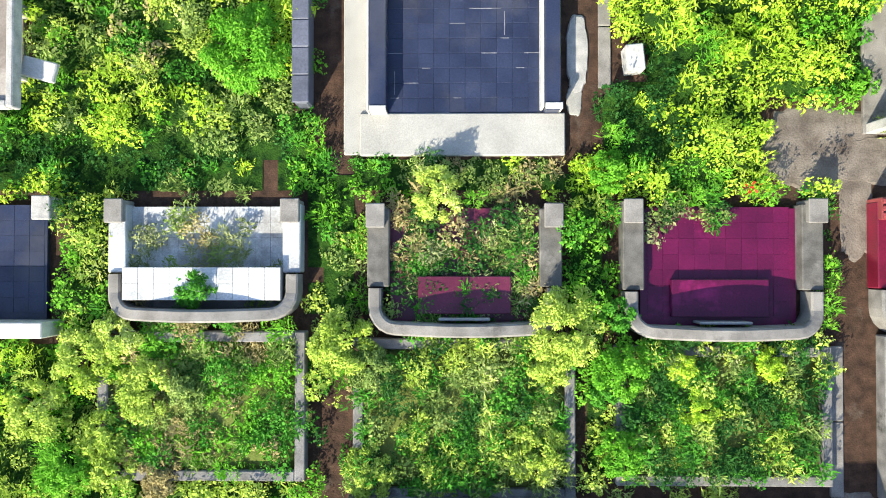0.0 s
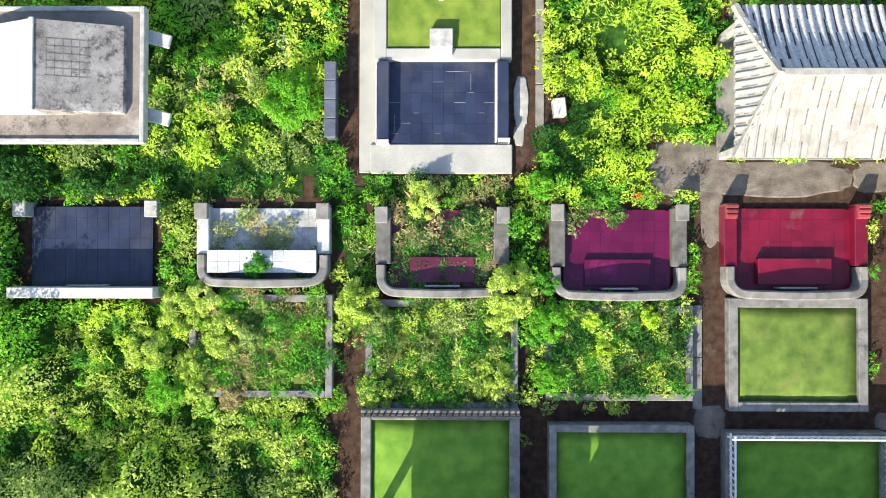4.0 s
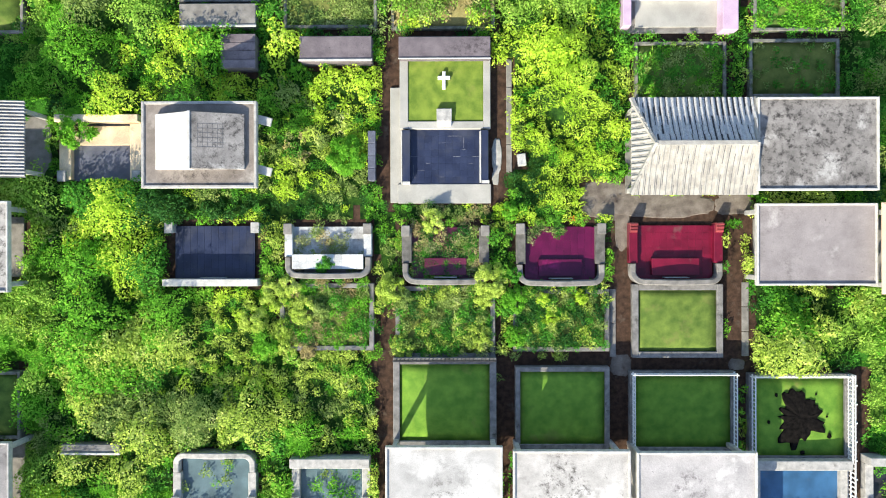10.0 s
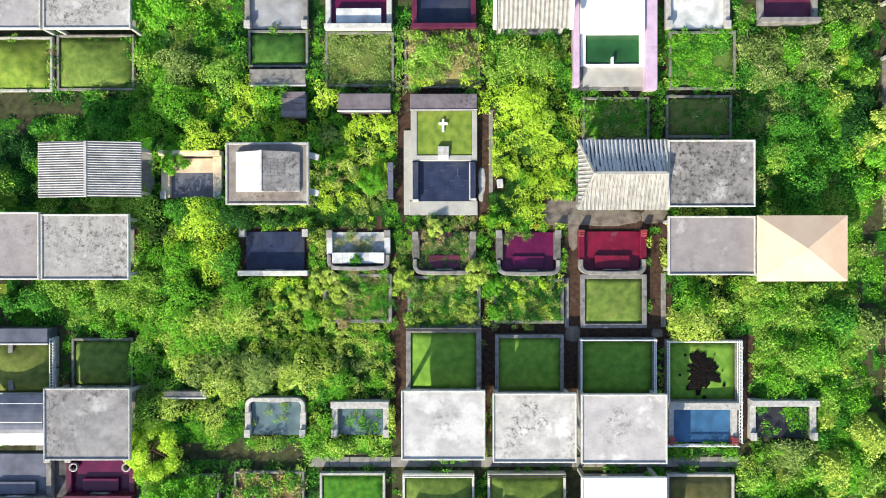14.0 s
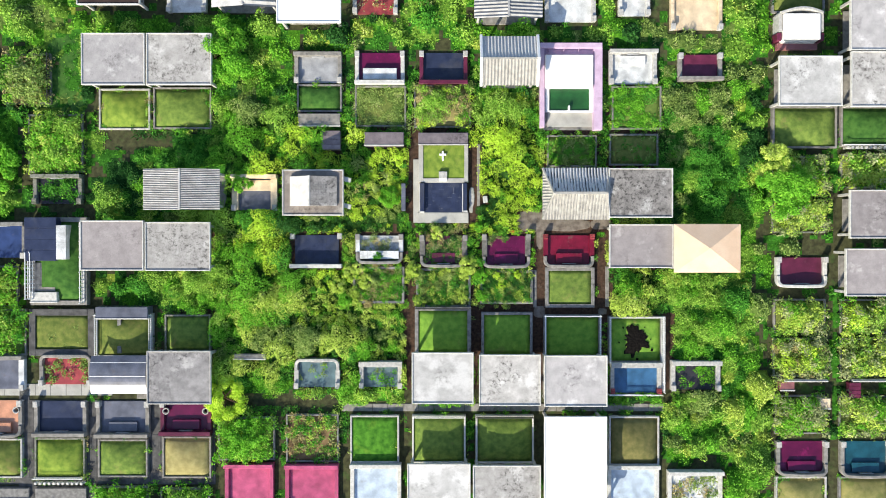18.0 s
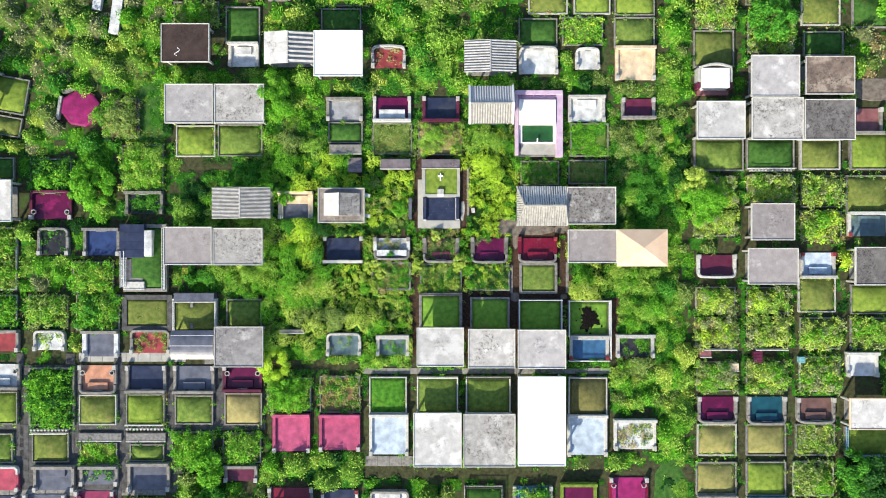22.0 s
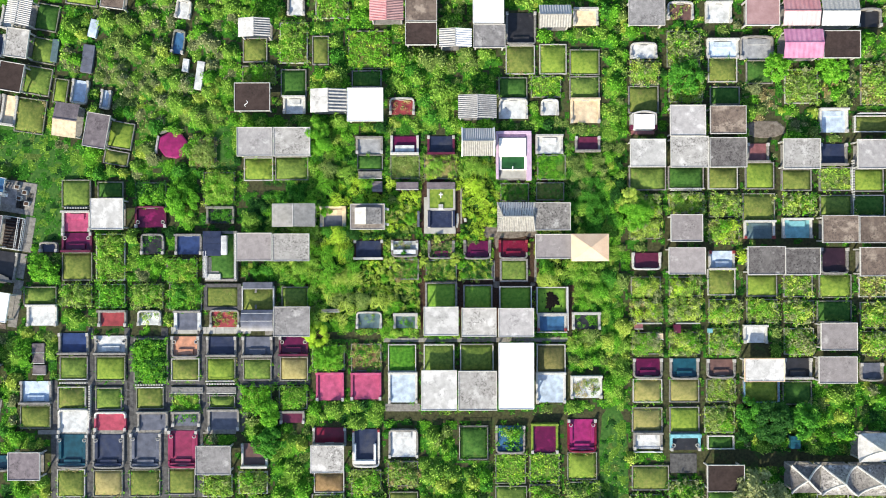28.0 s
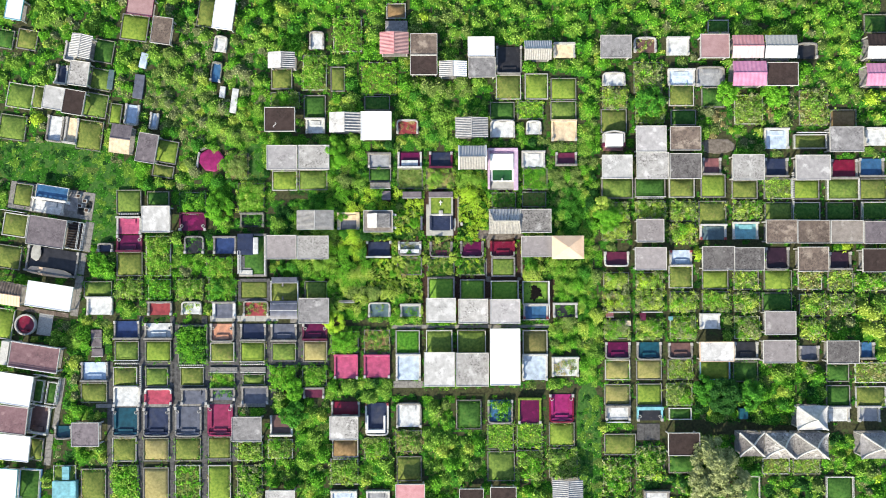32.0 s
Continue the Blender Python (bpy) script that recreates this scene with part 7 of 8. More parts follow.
for s in (-1, 1):
    block("rim", t, s * (hw / 2 - 0.06), 0, 2.23, 0.12, hd, 0.28, "pillar")
    block("rim", t, 0, s * (hd / 2 - 0.06), 2.23, hw - 0.24, 0.12, 0.275, "pillar")
    for q in (-1, 1):
        block("post", t, s * (hw / 2 - 1.2), q * (hd / 2 - 1.1), 0, 0.22, 0.22, 2.25, "pillar")
    block("bracket", t, hw / 2 + 0.2, s * hd * 0.29, 2.0, 0.6, 0.34, 0.12, "white_kerb", -14, 0.02, "white cement bracket")
block("floor_slab", t, 0, 0, 0, hw - 2.4, hd - 2.2, 0.12, "concrete")
rx, ry, rw, rd = -9.82, 4.46, 3.50, 2.16
kx = -10.06, 4.37, 0.14, 2.12
rx, ry, kx = rx - hx, ry - hy, (kx[0] if isinstance(kx, tuple) else kx) - hx
xl, xr, yb, yt = rx - rw / 2, rx + rw / 2, ry - rd / 2, ry + rd / 2
z0, z1 = 2.62, 3.2
# The west slope is whiter than the east one.
shape("roof_slope", [(xl, yb, z0), (kx, yb - 0.02, z1), (kx, yt + 0.02, z1), (xl, yt, z0), (xl, yb, 2.42), (kx, yb - 0.02, 2.42), (kx, yt + 0.02, 2.42), (xl, yt, 2.42)], [(0, 1, 2, 3), (4, 7, 6, 5), (0, 3, 7, 4), (0, 4, 5, 1), (3, 2, 6, 7)], "white_crust", t, "white slope")
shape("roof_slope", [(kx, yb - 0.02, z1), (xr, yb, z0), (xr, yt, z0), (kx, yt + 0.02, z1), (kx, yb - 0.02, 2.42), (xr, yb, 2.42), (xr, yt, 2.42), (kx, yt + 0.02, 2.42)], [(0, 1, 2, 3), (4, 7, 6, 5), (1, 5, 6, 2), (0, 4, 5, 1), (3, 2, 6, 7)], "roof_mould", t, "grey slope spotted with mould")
for q in range(6):
    u = 0.16 + 0.09 * q
    jx, jz = kx + (xr - kx) * u, z1 + (z0 - z1) * u + 0.006
    shape("mould_line", [(jx - 0.009, ry - 0.12 * rd, jz), (jx + 0.009, ry - 0.12 * rd, jz - 0.008), (jx + 0.009, ry + 0.3 * rd, jz - 0.008), (jx - 0.009, ry + 0.3 * rd, jz)], [(0, 1, 2, 3)], "mould", t)
    v = ry + (-0.12 + 0.084 * q) * rd
    a, c = 0.14, 0.64
    shape("mould_line", [(kx + (xr - kx) * a, v - 0.009, z1 + (z0 - z1) * a + 0.008), (kx + (xr - kx) * c, v - 0.009, z1 + (z0 - z1) * c + 0.008), (kx + (xr - kx) * c, v + 0.009, z1 + (z0 - z1) * c + 0.008), (kx + (xr - kx) * a, v + 0.009, z1 + (z0 - z1) * a + 0.008)], [(0, 1, 2, 3)], "mould", t)
block("ridge_cap", t, kx, ry, z1 - 0.01, 0.12, rd + 0.1, 0.05, "white_crust")

# burnt patch on a grave bed, widened so its black also paints shade
bx, by, bw, bd = 14.7, -6.85, 2.75, 2.8
t = thing("ash_patch", bx, by, 0, 0, "black burnt ash patch on the grass of a grave bed", "ash")
ring = []
for i in range(56):
    q = i * math.pi / 28
    k = 0.78 + 0.42 * noise.noise((math.cos(q) * 1.3, math.sin(q) * 1.3, 8.0)) + 0.3 * noise.noise((math.cos(q) * 4.5, math.sin(q) * 4.5, 3.0)) + 0.14 * noise.noise((math.cos(q) * 11, math.sin(q) * 11, 5.0))
    ring.append((bw / 2 * k * math.cos(q), bd / 2 * k * math.sin(q)))
n = len(ring)
verts = [(0, 0, 0.44)] + [(p * f, r * f, z + 0.03 * noise.noise((p * f * 5, r * f * 5, 2))) for f, z in ((0.35, 0.44), (0.7, 0.43), (0.95, 0.395), (1.0, 0.2)) for p, r in ring]
shape("ash", verts, [(0, 1 + i, 1 + (i + 1) % n) for i in range(n)] + [(1 + k * n + i, 1 + (k + 1) * n + i, 1 + (k + 1) * n + (i + 1) % n, 1 + k * n + (i + 1) % n) for k in range(3) for i in range(n)], "burnt", t)
for i in range(7):
    a, q = i * 2.4, 0.42 + 0.06 * (i % 3)
    cx, cy, cr = bw * q * math.cos(a), bd * q * math.sin(a), 0.05 + 0.03 * (i % 3)
    lump = [(cx + cr * (1 + 0.7 * noise.noise((i, k, 3.3))) * math.cos(k * 0.7), cy + cr * (1 + 0.7 * noise.noise((i, k, 6.3))) * math.sin(k * 0.7)) for k in range(9)]
    shape("ash_lump", [(cx, cy, 0.42)] + [(p, r, 0.36) for p, r in lump], [(0, 1 + k, 1 + (k + 1) % 9) for k in range(9)], "burnt", t)

# odds and ends
t = thing("white_slab", 3.07, 3.98, 0, 6, "small broken white slab among the shrubs", "slab")
block("slab", t, 0, 0, 0, 0.34, 0.5, 0.45, "white_kerb", 0, 0.02)
taken(3.07, 3.98, 0.34, 0.5)
hx, hy = -25.95, 19.38
t = thing("hose", hx, hy, 2.23, 0, "short white curled hose on the dark roof", "hose")
line = [(0.2 * math.sin(a * 0.5) * (1 if a < 8 else 1.3), 0.42 - a * 0.065) for a in range(13)]
ribbon("tube", line, 0.06, [0.05] * 13, "roof_clean", t)

# lilac tomb with a white block, green bed and cement forecourt
lx, ly, lw, ld = 9.65, 12.66, 4.84, 6.70
t = thing("lilac_tomb", lx, ly, 0, 0, "white tomb with a dark green bed inside lilac painted walls", "grave", "tiled graves")
taken(lx, ly, lw, ld, 0, 0.0)
rel("base", t, lx, ly, lw - 0.1, ld - 0.1, 0, 0.1, "concrete")
rel("back_wall", t, 9.58, 15.68, 4.75, 0.40, 0, 1.05, "lilac")
rel("side_wall", t, 11.67, 12.40, 0.65, 6.25, 0, 0.9, "lilac")
rel("side_wall", t, 7.40, 12.50, 0.34, 6.06, 0, 0.9, "lilac")
rel("inner_ledge", t, 9.52, 15.35, 3.74, 0.52, 0, 0.6, "lilac")
for q in range(4):
    block("buttress", t, (q / 3 - 0.5) * 0.7 * lw, ld / 2 - 0.55, 0.6, 0.07, 0.4, 0.3, "lilac", -20)
rel("tomb_block", t, 9.43, 13.72, 3.65, 2.47, 0.1, 1.0, "roof_clean", 0.03, "white painted tomb block")
rel("kerb", t, 7.83, 11.65, 0.30, 1.87, 0.1, 0.45, "roof_clean")
rel("kerb", t, 11.21, 11.65, 0.30, 1.87, 0.1, 0.45, "roof_clean")
rel("kerb", t, 9.52, 10.76, 3.08, 0.12, 0.1, 0.4, "roof_clean")
rel("bed", t, 9.56, 11.74, 3.06, 1.76, 0.1, 0.3, "green", 0.01, "dark green tiled bed")
rel("marker", t, 9.48, 10.93, 0.12, 0.47, 0.4, 0.35, "roof_clean")
rel("forecourt", t, 9.67, 10.16, 3.57, 1.13, 0.1, 0.1, "apron", 0.01, "worn beige forecourt")

# weeds and shrubs
rng = np.random.default_rng(5)
NAMES = ["lime", "fresh", "green", "deep", "olive", "straw", "pale", "sallow", "vernal"]
heap = {n: [] for n in NAMES}


def inside(px, py, table):
    hit = np.zeros(len(px), bool)
    for x, y, hw, hd, a in table:
        near = np.abs(px - x) + np.abs(py - y) < 1.5 * (hw + hd)
        if not near.any():
            continue
        dx, dy = px[near] - x, py[near] - y
        c, s = math.cos(a), math.sin(a)
        hit[near] |= (np.abs(c * dx + s * dy) < hw) & (np.abs(-s * dx + c * dy) < hd)
    return hit


def leaf_size(x, y):
    m = np.maximum(1.0, np.maximum(np.abs(x) / 8.7, np.abs(y) / 4.9))
    return 0.046 * m ** 0.9


domes = []


def sprout(cx, cy, rad, high, kinds, cover=1.0, low=0.0, keep_off=True, grassy=0.3):
    """Tufts of leaves about each centre, pointing outwards; some tufts are of narrow upright grass. kinds gives a weed for each tuft."""
    size = leaf_size(cx, cy)
    kinds = np.array(kinds)
    distant = (np.abs(cx) > 16) | (np.abs(cy) > 10)
    east = (cx > 24) & (cy < 9) & (cy > -15)
    kinds[distant & ((kinds == 7) | (kinds == 0)) & (rng.uniform(0, 1, len(cx)) < np.where(east, 0.4, 0.85))] = 8
    domes.append((cx, cy, rad, high + low, np.asarray(kinds)))
    far = np.maximum(1, np.maximum(np.abs(cx) / 8.7, np.abs(cy) / 4.9))
    cover = cover * np.where(far < 1.9, 0.8, np.clip(1.34 - 0.15 * far, 0.65, 1.0))
    count = rng.poisson(np.maximum(3, cover * 2.2 * rad ** 2 / (0.3 * size ** 2)))
    idx = np.repeat(np.arange(len(cx)), count)
    n = len(idx)
    if not n:
        return
    blade = (rng.uniform(0, 1, len(cx)) < grassy)[idx]
    L = size[idx] * rng.uniform(0.6, 1.45, n) * np.where(blade, 1.8, 1.0) * np.where(rng.uniform(0, 1, n) < 0.2, np.where(far[idx] > 1.8, 1.35, 1.9), 1.0)
    az = rng.uniform(0, 2 * math.pi, n)
    f = np.sqrt(rng.uniform(0, 1, n))
    lift = np.maximum(0, 1 - f ** 2) ** 0.4
    wob = 1 + 0.3 * np.sin(3 * az + cx[idx] * 7) + 0.2 * np.sin(5 * az + cy[idx] * 9)
    px = cx[idx] + rad[idx] * f * wob * np.cos(az)
    py = cy[idx] + rad[idx] * f * wob * np.sin(az)
    pz = low + high[idx] * (0.2 + 0.8 * lift) * rng.triangular(0.3, 1.0, 1.12, n)
    yaw = az + rng.normal(0, 0.85, n)
    dip = rng.normal(0.0, 0.42, n) + np.where(blade, 0.55, 0.15 - 0.75 * f)
    lx, ly, lz = np.cos(yaw) * np.cos(dip), np.sin(yaw) * np.cos(dip), np.sin(dip)
    roll = rng.normal(0, 0.56, n)
    wx, wy, wz = -np.sin(yaw) * np.cos(roll), np.cos(yaw) * np.cos(roll), np.sin(roll)
    W = L * np.where(blade, 0.1, 0.28) * rng.uniform(0.8, 1.25, n)
    p = np.stack([px, py, pz], 1)
    l = np.stack([lx, ly, lz], 1) * (L / 2)[:, None]
    w = np.stack([wx, wy, wz], 1) * W[:, None]
    quad = np.stack([p - l, p - 0.1 * l + w, p + l, p - 0.1 * l - w], 1)
    quad[:, :, 2] = np.maximum(quad[:, :, 2], 0.02)
    kind = np.asarray(kinds)[idx]
    odd = rng.uniform(0, 1, n) < np.where(np.abs(px) < 20, 0.06, 0.0)
    kind = np.where(odd, np.roll(kind, 37), kind)
    if keep_off:
        free = ~inside(px, py, CORES)
        quad, kind = quad[free], kind[free]
    for k, name in enumerate(NAMES):
        some = quad[kind == k]
        if len(some):
            heap[name].append(some)


def leaf_mesh(name, quads, mat):
    v = quads.reshape(-1, 3).astype(np.float32)
    nq = len(v) // 4
    me = bpy.data.meshes.new(name)
    me.vertices.add(len(v))
    me.vertices.foreach_set("co", v.ravel())
    me.loops.add(len(v))
    me.loops.foreach_set("vertex_index", np.arange(len(v), dtype=np.int32))
    me.polygons.add(nq)
    me.polygons.foreach_set("loop_start", np.arange(0, len(v), 4, dtype=np.int32))
    me.update(calc_edges=True)
    me.materials.append(mat)
    return me


def smooth_field(x, y, s, seed):
    """A soft random field between about -1 and 1."""
    r = np.random.default_rng(seed)
    out = np.zeros(len(x))
    for k in range(9):
        a, f, q = r.uniform(0, 2 * math.pi), r.uniform(0.5, 1.6) / s, r.uniform(0, 6.28)
        out += np.sin((x * math.cos(a) + y * math.sin(a)) * f * 2 * math.pi + q)
    return out / 4.2


def rule(kinds, x, y, px, py, reach_x, reach_y, name, share=0.85):
    d = ((x - px) / reach_x) ** 2 + ((y - py) / reach_y) ** 2 + 0.35 * smooth_field(x, y, 1.7, 31)
    m = (d < 1) & (rng.uniform(0, 1, len(x)) < share)
    kinds[m] = NAMES.index(name)


def pick(x, y, lift=0.0):
    a, b = smooth_field(x, y, 7.0, 11), smooth_field(x, y, 2.2, 12)
    t = np.where(np.abs(x) < 17, 0.4, 0.55) * a + np.where(np.abs(x) < 17, 0.9, 0.6) * b + rng.normal(0, np.where(np.abs(x) < 17, 0.26, 0.14), len(x)) + lift
    kinds = np.full(len(x), 1)
    kinds[t < -0.3] = 2
    kinds[t < -0.95] = 3
    kinds[t > np.where(np.abs(x) < 17, 0.36, 0.8)] = 0
    outside = (np.abs(x) >= 17) | (np.abs(y) >= 11)
    kinds[(t > 0.36) & (t < 1.05) & outside] = 7
    c = smooth_field(x, y, 5.0, 13) + rng.normal(0, 0.12, len(x))
    kinds[c > np.where(outside, 0.6, 1.0)] = 4
    d = smooth_field(x, y, 4.0, 14) + rng.normal(0, 0.12, len(x))
    kinds[(d > 0.6) & outside] = 7
    kinds[(d < -1.15) & outside] = 0
    e = smooth_field(x, y, 3.5, 15) + rng.normal(0, 0.15, len(x))
    kinds[(e > 0.7) & (np.abs(x) > 28)] = 6
    kinds[(e > 0.15) & (e < 0.5) & (x > 24) & (y < 24) & (y > -14)] = 4
    kinds[(kinds == 0) & outside & (smooth_field(x, y, 2.0, 16) > -0.35)] = 7
    kinds[(kinds == 0) & ~outside & ((y < 1.4) | (x > 7.0))] = 7
    RULES(kinds, x, y)
    return kinds


def RULES(kinds, x, y):
    for row in PATCHES:
        rule(kinds, x, y, *row)


CORES = [(x, y, max(0.05, hw - 0.16), max(0.05, hd - 0.16), a) for x, y, hw, hd, a in TAKEN]

# the open ground fills with domes of leaves where nothing stands
step = 0.5
gx, gy = np.meshgrid(np.arange(-70, 70, step), np.arange(-41, 41, step))
gx, gy = gx.ravel() + rng.uniform(-0.28, 0.28, gx.size), gy.ravel() + rng.uniform(-0.28, 0.28, gy.size)
ex, ey = np.meshgrid(np.arange(-16, 16, 0.3), np.arange(-9.5, 9.5, 0.3))
ex, ey = ex.ravel() + rng.uniform(-0.15, 0.15, ex.size), ey.ravel() + rng.uniform(-0.15, 0.15, ey.size)
mid = (np.abs(gx) < 16) & (np.abs(gy) < 9.5)
outer = (np.abs(gx) > 24) | (np.abs(gy) > 14)
ox, oy = np.meshgrid(np.arange(-70, 70, 0.78), np.arange(-41, 41, 0.78))
ox, oy = ox.ravel() + rng.uniform(-0.42, 0.42, ox.size), oy.ravel() + rng.uniform(-0.42, 0.42, oy.size)
wide = (np.abs(ox) > 24) | (np.abs(oy) > 14)
gx, gy = np.concatenate([gx[~mid & ~outer], ex, ox[wide]]), np.concatenate([gy[~mid & ~outer], ey, oy[wide]])
keep = ~inside(gx, gy, TAKEN) & (rng.uniform(0, 1, len(gx)) < 0.88)
keep &= ~(inside(gx, gy, LOW) & (rng.uniform(0, 1, len(gx)) < 0.4))
lowland = inside(gx, gy, MOWN)
gx, gy, lowland = gx[keep], gy[keep], lowland[keep]
hf = 0.8 * smooth_field(gx, gy, 3.0, 21) + 0.7 * smooth_field(gx, gy, 0.9, 22) + 0.7 * smooth_field(gx, gy, 1.7, 23)
rad = rng.uniform(0.3, 0.55, len(gx)) * (1 + 0.25 * hf)
reach = np.clip(np.maximum(np.abs(gx) / 16, np.abs(gy) / 9.5), 1.0, 1.8) - 1.0
high = np.clip(0.42 + (0.2 + 0.4 * reach) * hf + rng.normal(0, 0.23, len(gx)), 0.06, 1.3 + 0.6 * reach)
high = np.where(inside(gx, gy, LOW), 0.45 * high, high)
edge = inside(gx, gy, [(x, y, hw + 0.5, hd + 0.5, a) for x, y, hw, hd, a in TAKEN]) & (reach > 0.3)
brink = inside(gx, gy, [(x, y, hw + 1.4, hd + 1.4, a) for x, y, hw, hd, a in TAKEN]) & (reach > 0.3) & ~edge
high = np.where(inside(gx, gy, LANES), 0.2 * high, np.where(edge, 0.4 * high, np.where(brink, 0.62 * high, high)))
near = (np.abs(gx) < 16) & (np.abs(gy) < 9.5)
outer = (np.abs(gx) > 24) | (np.abs(gy) > 14)
size = rng.uniform(0.7, 1.75, len(gx))
thin = outer & ((edge & (rng.uniform(0, 1, len(gx)) < 0.55)) | (inside(gx, gy, LANES) & (rng.uniform(0, 1, len(gx)) < 0.6)))
rad, high = np.where(outer, size, 1.0) * rad, np.where(outer, 0.7 * size ** 1.4, 1.0) * high
rad, high = np.where(near, 0.6, 1.0) * np.clip(rad, 0.22, 1.1), np.where(lowland, 0.1, np.where(near, 0.85 * high, high))
# Taller tufts get lighter kinds: lit tops and shaded gaps painted by plant colour
kinds = pick(gx, gy, (0.2 + 0.5 * reach) * np.clip(hf, -1.2, 1.2) + np.where(outer, 0.5 * (size - 1.2) + rng.normal(0, 0.12, len(gx)), 0.0))
# Dark greens beside kerbs and roofs paint the shadowed outlines round them.
kinds[edge] = rng.choice([2, 3, 2, 1], edge.sum())
kinds[lowland] = np.select([smooth_field(gx, gy, 2.6, 51) > 0.35, smooth_field(gx, gy, 1.4, 52) > 0.4, smooth_field(gx, gy, 3.0, 53) > 0.5], [8, 3, 4], 2)[lowland]
far = np.maximum(np.abs(gx) / 8.7, np.abs(gy) / 4.9)
rad = np.where(edge & outer, 0.6 * rad, rad)
wild = ~lowland & ~thin
sprout(gx[wild], gy[wild], rad[wild], high[wild], kinds[wild], 1.0)
sprout(gx[lowland], gy[lowland], rad[lowland], high[lowland], kinds[lowland], 0.3)
# taller bushes that stand out of the weeds; lighter kinds paint their sunlit tops
tall = (rng.uniform(0, 1, len(gx)) < np.clip(0.02 + 0.03 * far, 0, 0.12)) & (far > 1.3) & ~lowland & ~edge & ~inside(gx, gy, LANES)
bx, by = gx[tall], gy[tall]
clear = ~inside(bx, by, [(x, y, hw + 0.35, hd + 0.35, a) for x, y, hw, hd, a in TAKEN])
bx, by = bx[clear], by[clear]
br = rng.uniform(0.5, 1.25, len(bx))
bk = np.where((rng.uniform(0, 1, len(bx)) < 0.55) & ((np.abs(bx) > 20) | (np.abs(by) > 12)), rng.choice([0, 1, 7, 7, 2], len(bx)), pick(bx, by, 0.3))
sprout(bx, by, br, br * rng.uniform(1.0, 1.7, len(bx)), bk, 1.5, 0.0, True, 0.05)
# overgrown beds
for x, y, w, d, rot, tall, mix, *thick in BEDS:
    n = max(3, int(w * d / (0.055 if abs(x) < 13 and abs(y) < 9 else 0.13) * (thick[0] if thick else 1.0)))
    a = radians(rot)
    u, v = rng.uniform(-0.5, 0.5, n) * w, rng.uniform(-0.5, 0.5, n) * d
    if abs(x) < 10 and -8 < y < -2:
        v = v * 1.1 + 0.06 * d
    bx, by = x + u * math.cos(a) - v * math.sin(a), y + u * math.sin(a) + v * math.cos(a)
    if abs(x) > 17:
        mix = [{"lime": "sallow"}.get(q, q) for q in mix] + (["sallow", "pale"] if x > 24 else [])
    lot = smooth_field(bx, by, 1.3, 41) + rng.normal(0, 0.3, n)
    kk = np.array([NAMES.index(q) for q in mix])[np.clip((lot + 0.9) / 1.8 * len(mix), 0, len(mix) - 1).astype(int)]
    if abs(x) < 16 and abs(y) < 10:
        sprout(bx, by, rng.uniform(0.14, 0.32, n), np.clip(rng.normal(tall, 0.35 * tall, n), 0.08, 2.5), kk, 1.0, 0.22, False, 0.45)
    else:
        grow = 1.0 + (0.06 if tall > 0.25 else 0.0)
        swell = (1 - (2 * u / w) ** 2) * (1 - (2 * v / d) ** 2) if tall > 0.25 else 0.0
        sprout(x + (bx - x) * grow, y + (by - y) * grow, rng.uniform(0.2, 0.45, n), np.clip(tall * (1.0 + 0.8 * lot) + 0.6 * swell, 0.08, 2.5), kk, 1.15, 0.22, False, 0.15)
        if tall > 0.25:
            m = max(3, int(w * d / 1.0))
            br = rng.uniform(0.4, 0.9, m)
            u, v = rng.uniform(-1, 1, m) * (w / 2 - 0.75 * br), rng.uniform(-1, 1, m) * (d / 2 - 0.75 * br)
            most = rng.choice([7, 7, 4, 7, 0, 6] if x > 24 else [7, 1, 7, 4, 1])
            sprout(x + u * math.cos(a) - v * math.sin(a), y + u * math.sin(a) + v * math.cos(a), br, br * rng.uniform(0.7, 1.1, m) + 0.5 * (1 - (2 * u / w) ** 2) * (1 - (2 * v / d) ** 2), rng.choice([most, most, most, 1, NAMES.index(mix[0])], m), 1.9, 0.2, False, 0.05)

# weeds that creep over the kerbs
fx, fy = [], []
for x, y, w, d, a, h in FRINGE:
    n = int(rng.uniform(0.6, 2.4) * (w + d))
    side, u = rng.integers(0, 4, n), rng.uniform(-0.5, 0.5, n)
    lx = np.where(side < 2, u * w, np.where(side == 2, -0.5, 0.5) * w + rng.normal(0, 0.1, n))
    ly = np.where(side < 2, np.where(side == 0, -0.5, 0.5) * d + rng.normal(0, 0.1, n), u * d)
    fx.append(x + lx * math.cos(a) - ly * math.sin(a)), fy.append(y + lx * math.sin(a) + ly * math.cos(a))
fx, fy = np.concatenate(fx), np.concatenate(fy)
sprout(fx, fy, rng.uniform(0.14, 0.34, len(fx)), rng.uniform(0.2, 0.5, len(fx)), rng.choice([1, 2, 2, 4, 7, 3], len(fx)), 0.9, 0.05, False, 0.4)

# the dense undergrowth that the leaves stand out of, its dark colour painted shade
cell = 0.3
nx, ny = int(142 / cell), int(84 / cell)
field = np.full((ny, nx), -1.0)
ruler = np.full((ny, nx), 2)
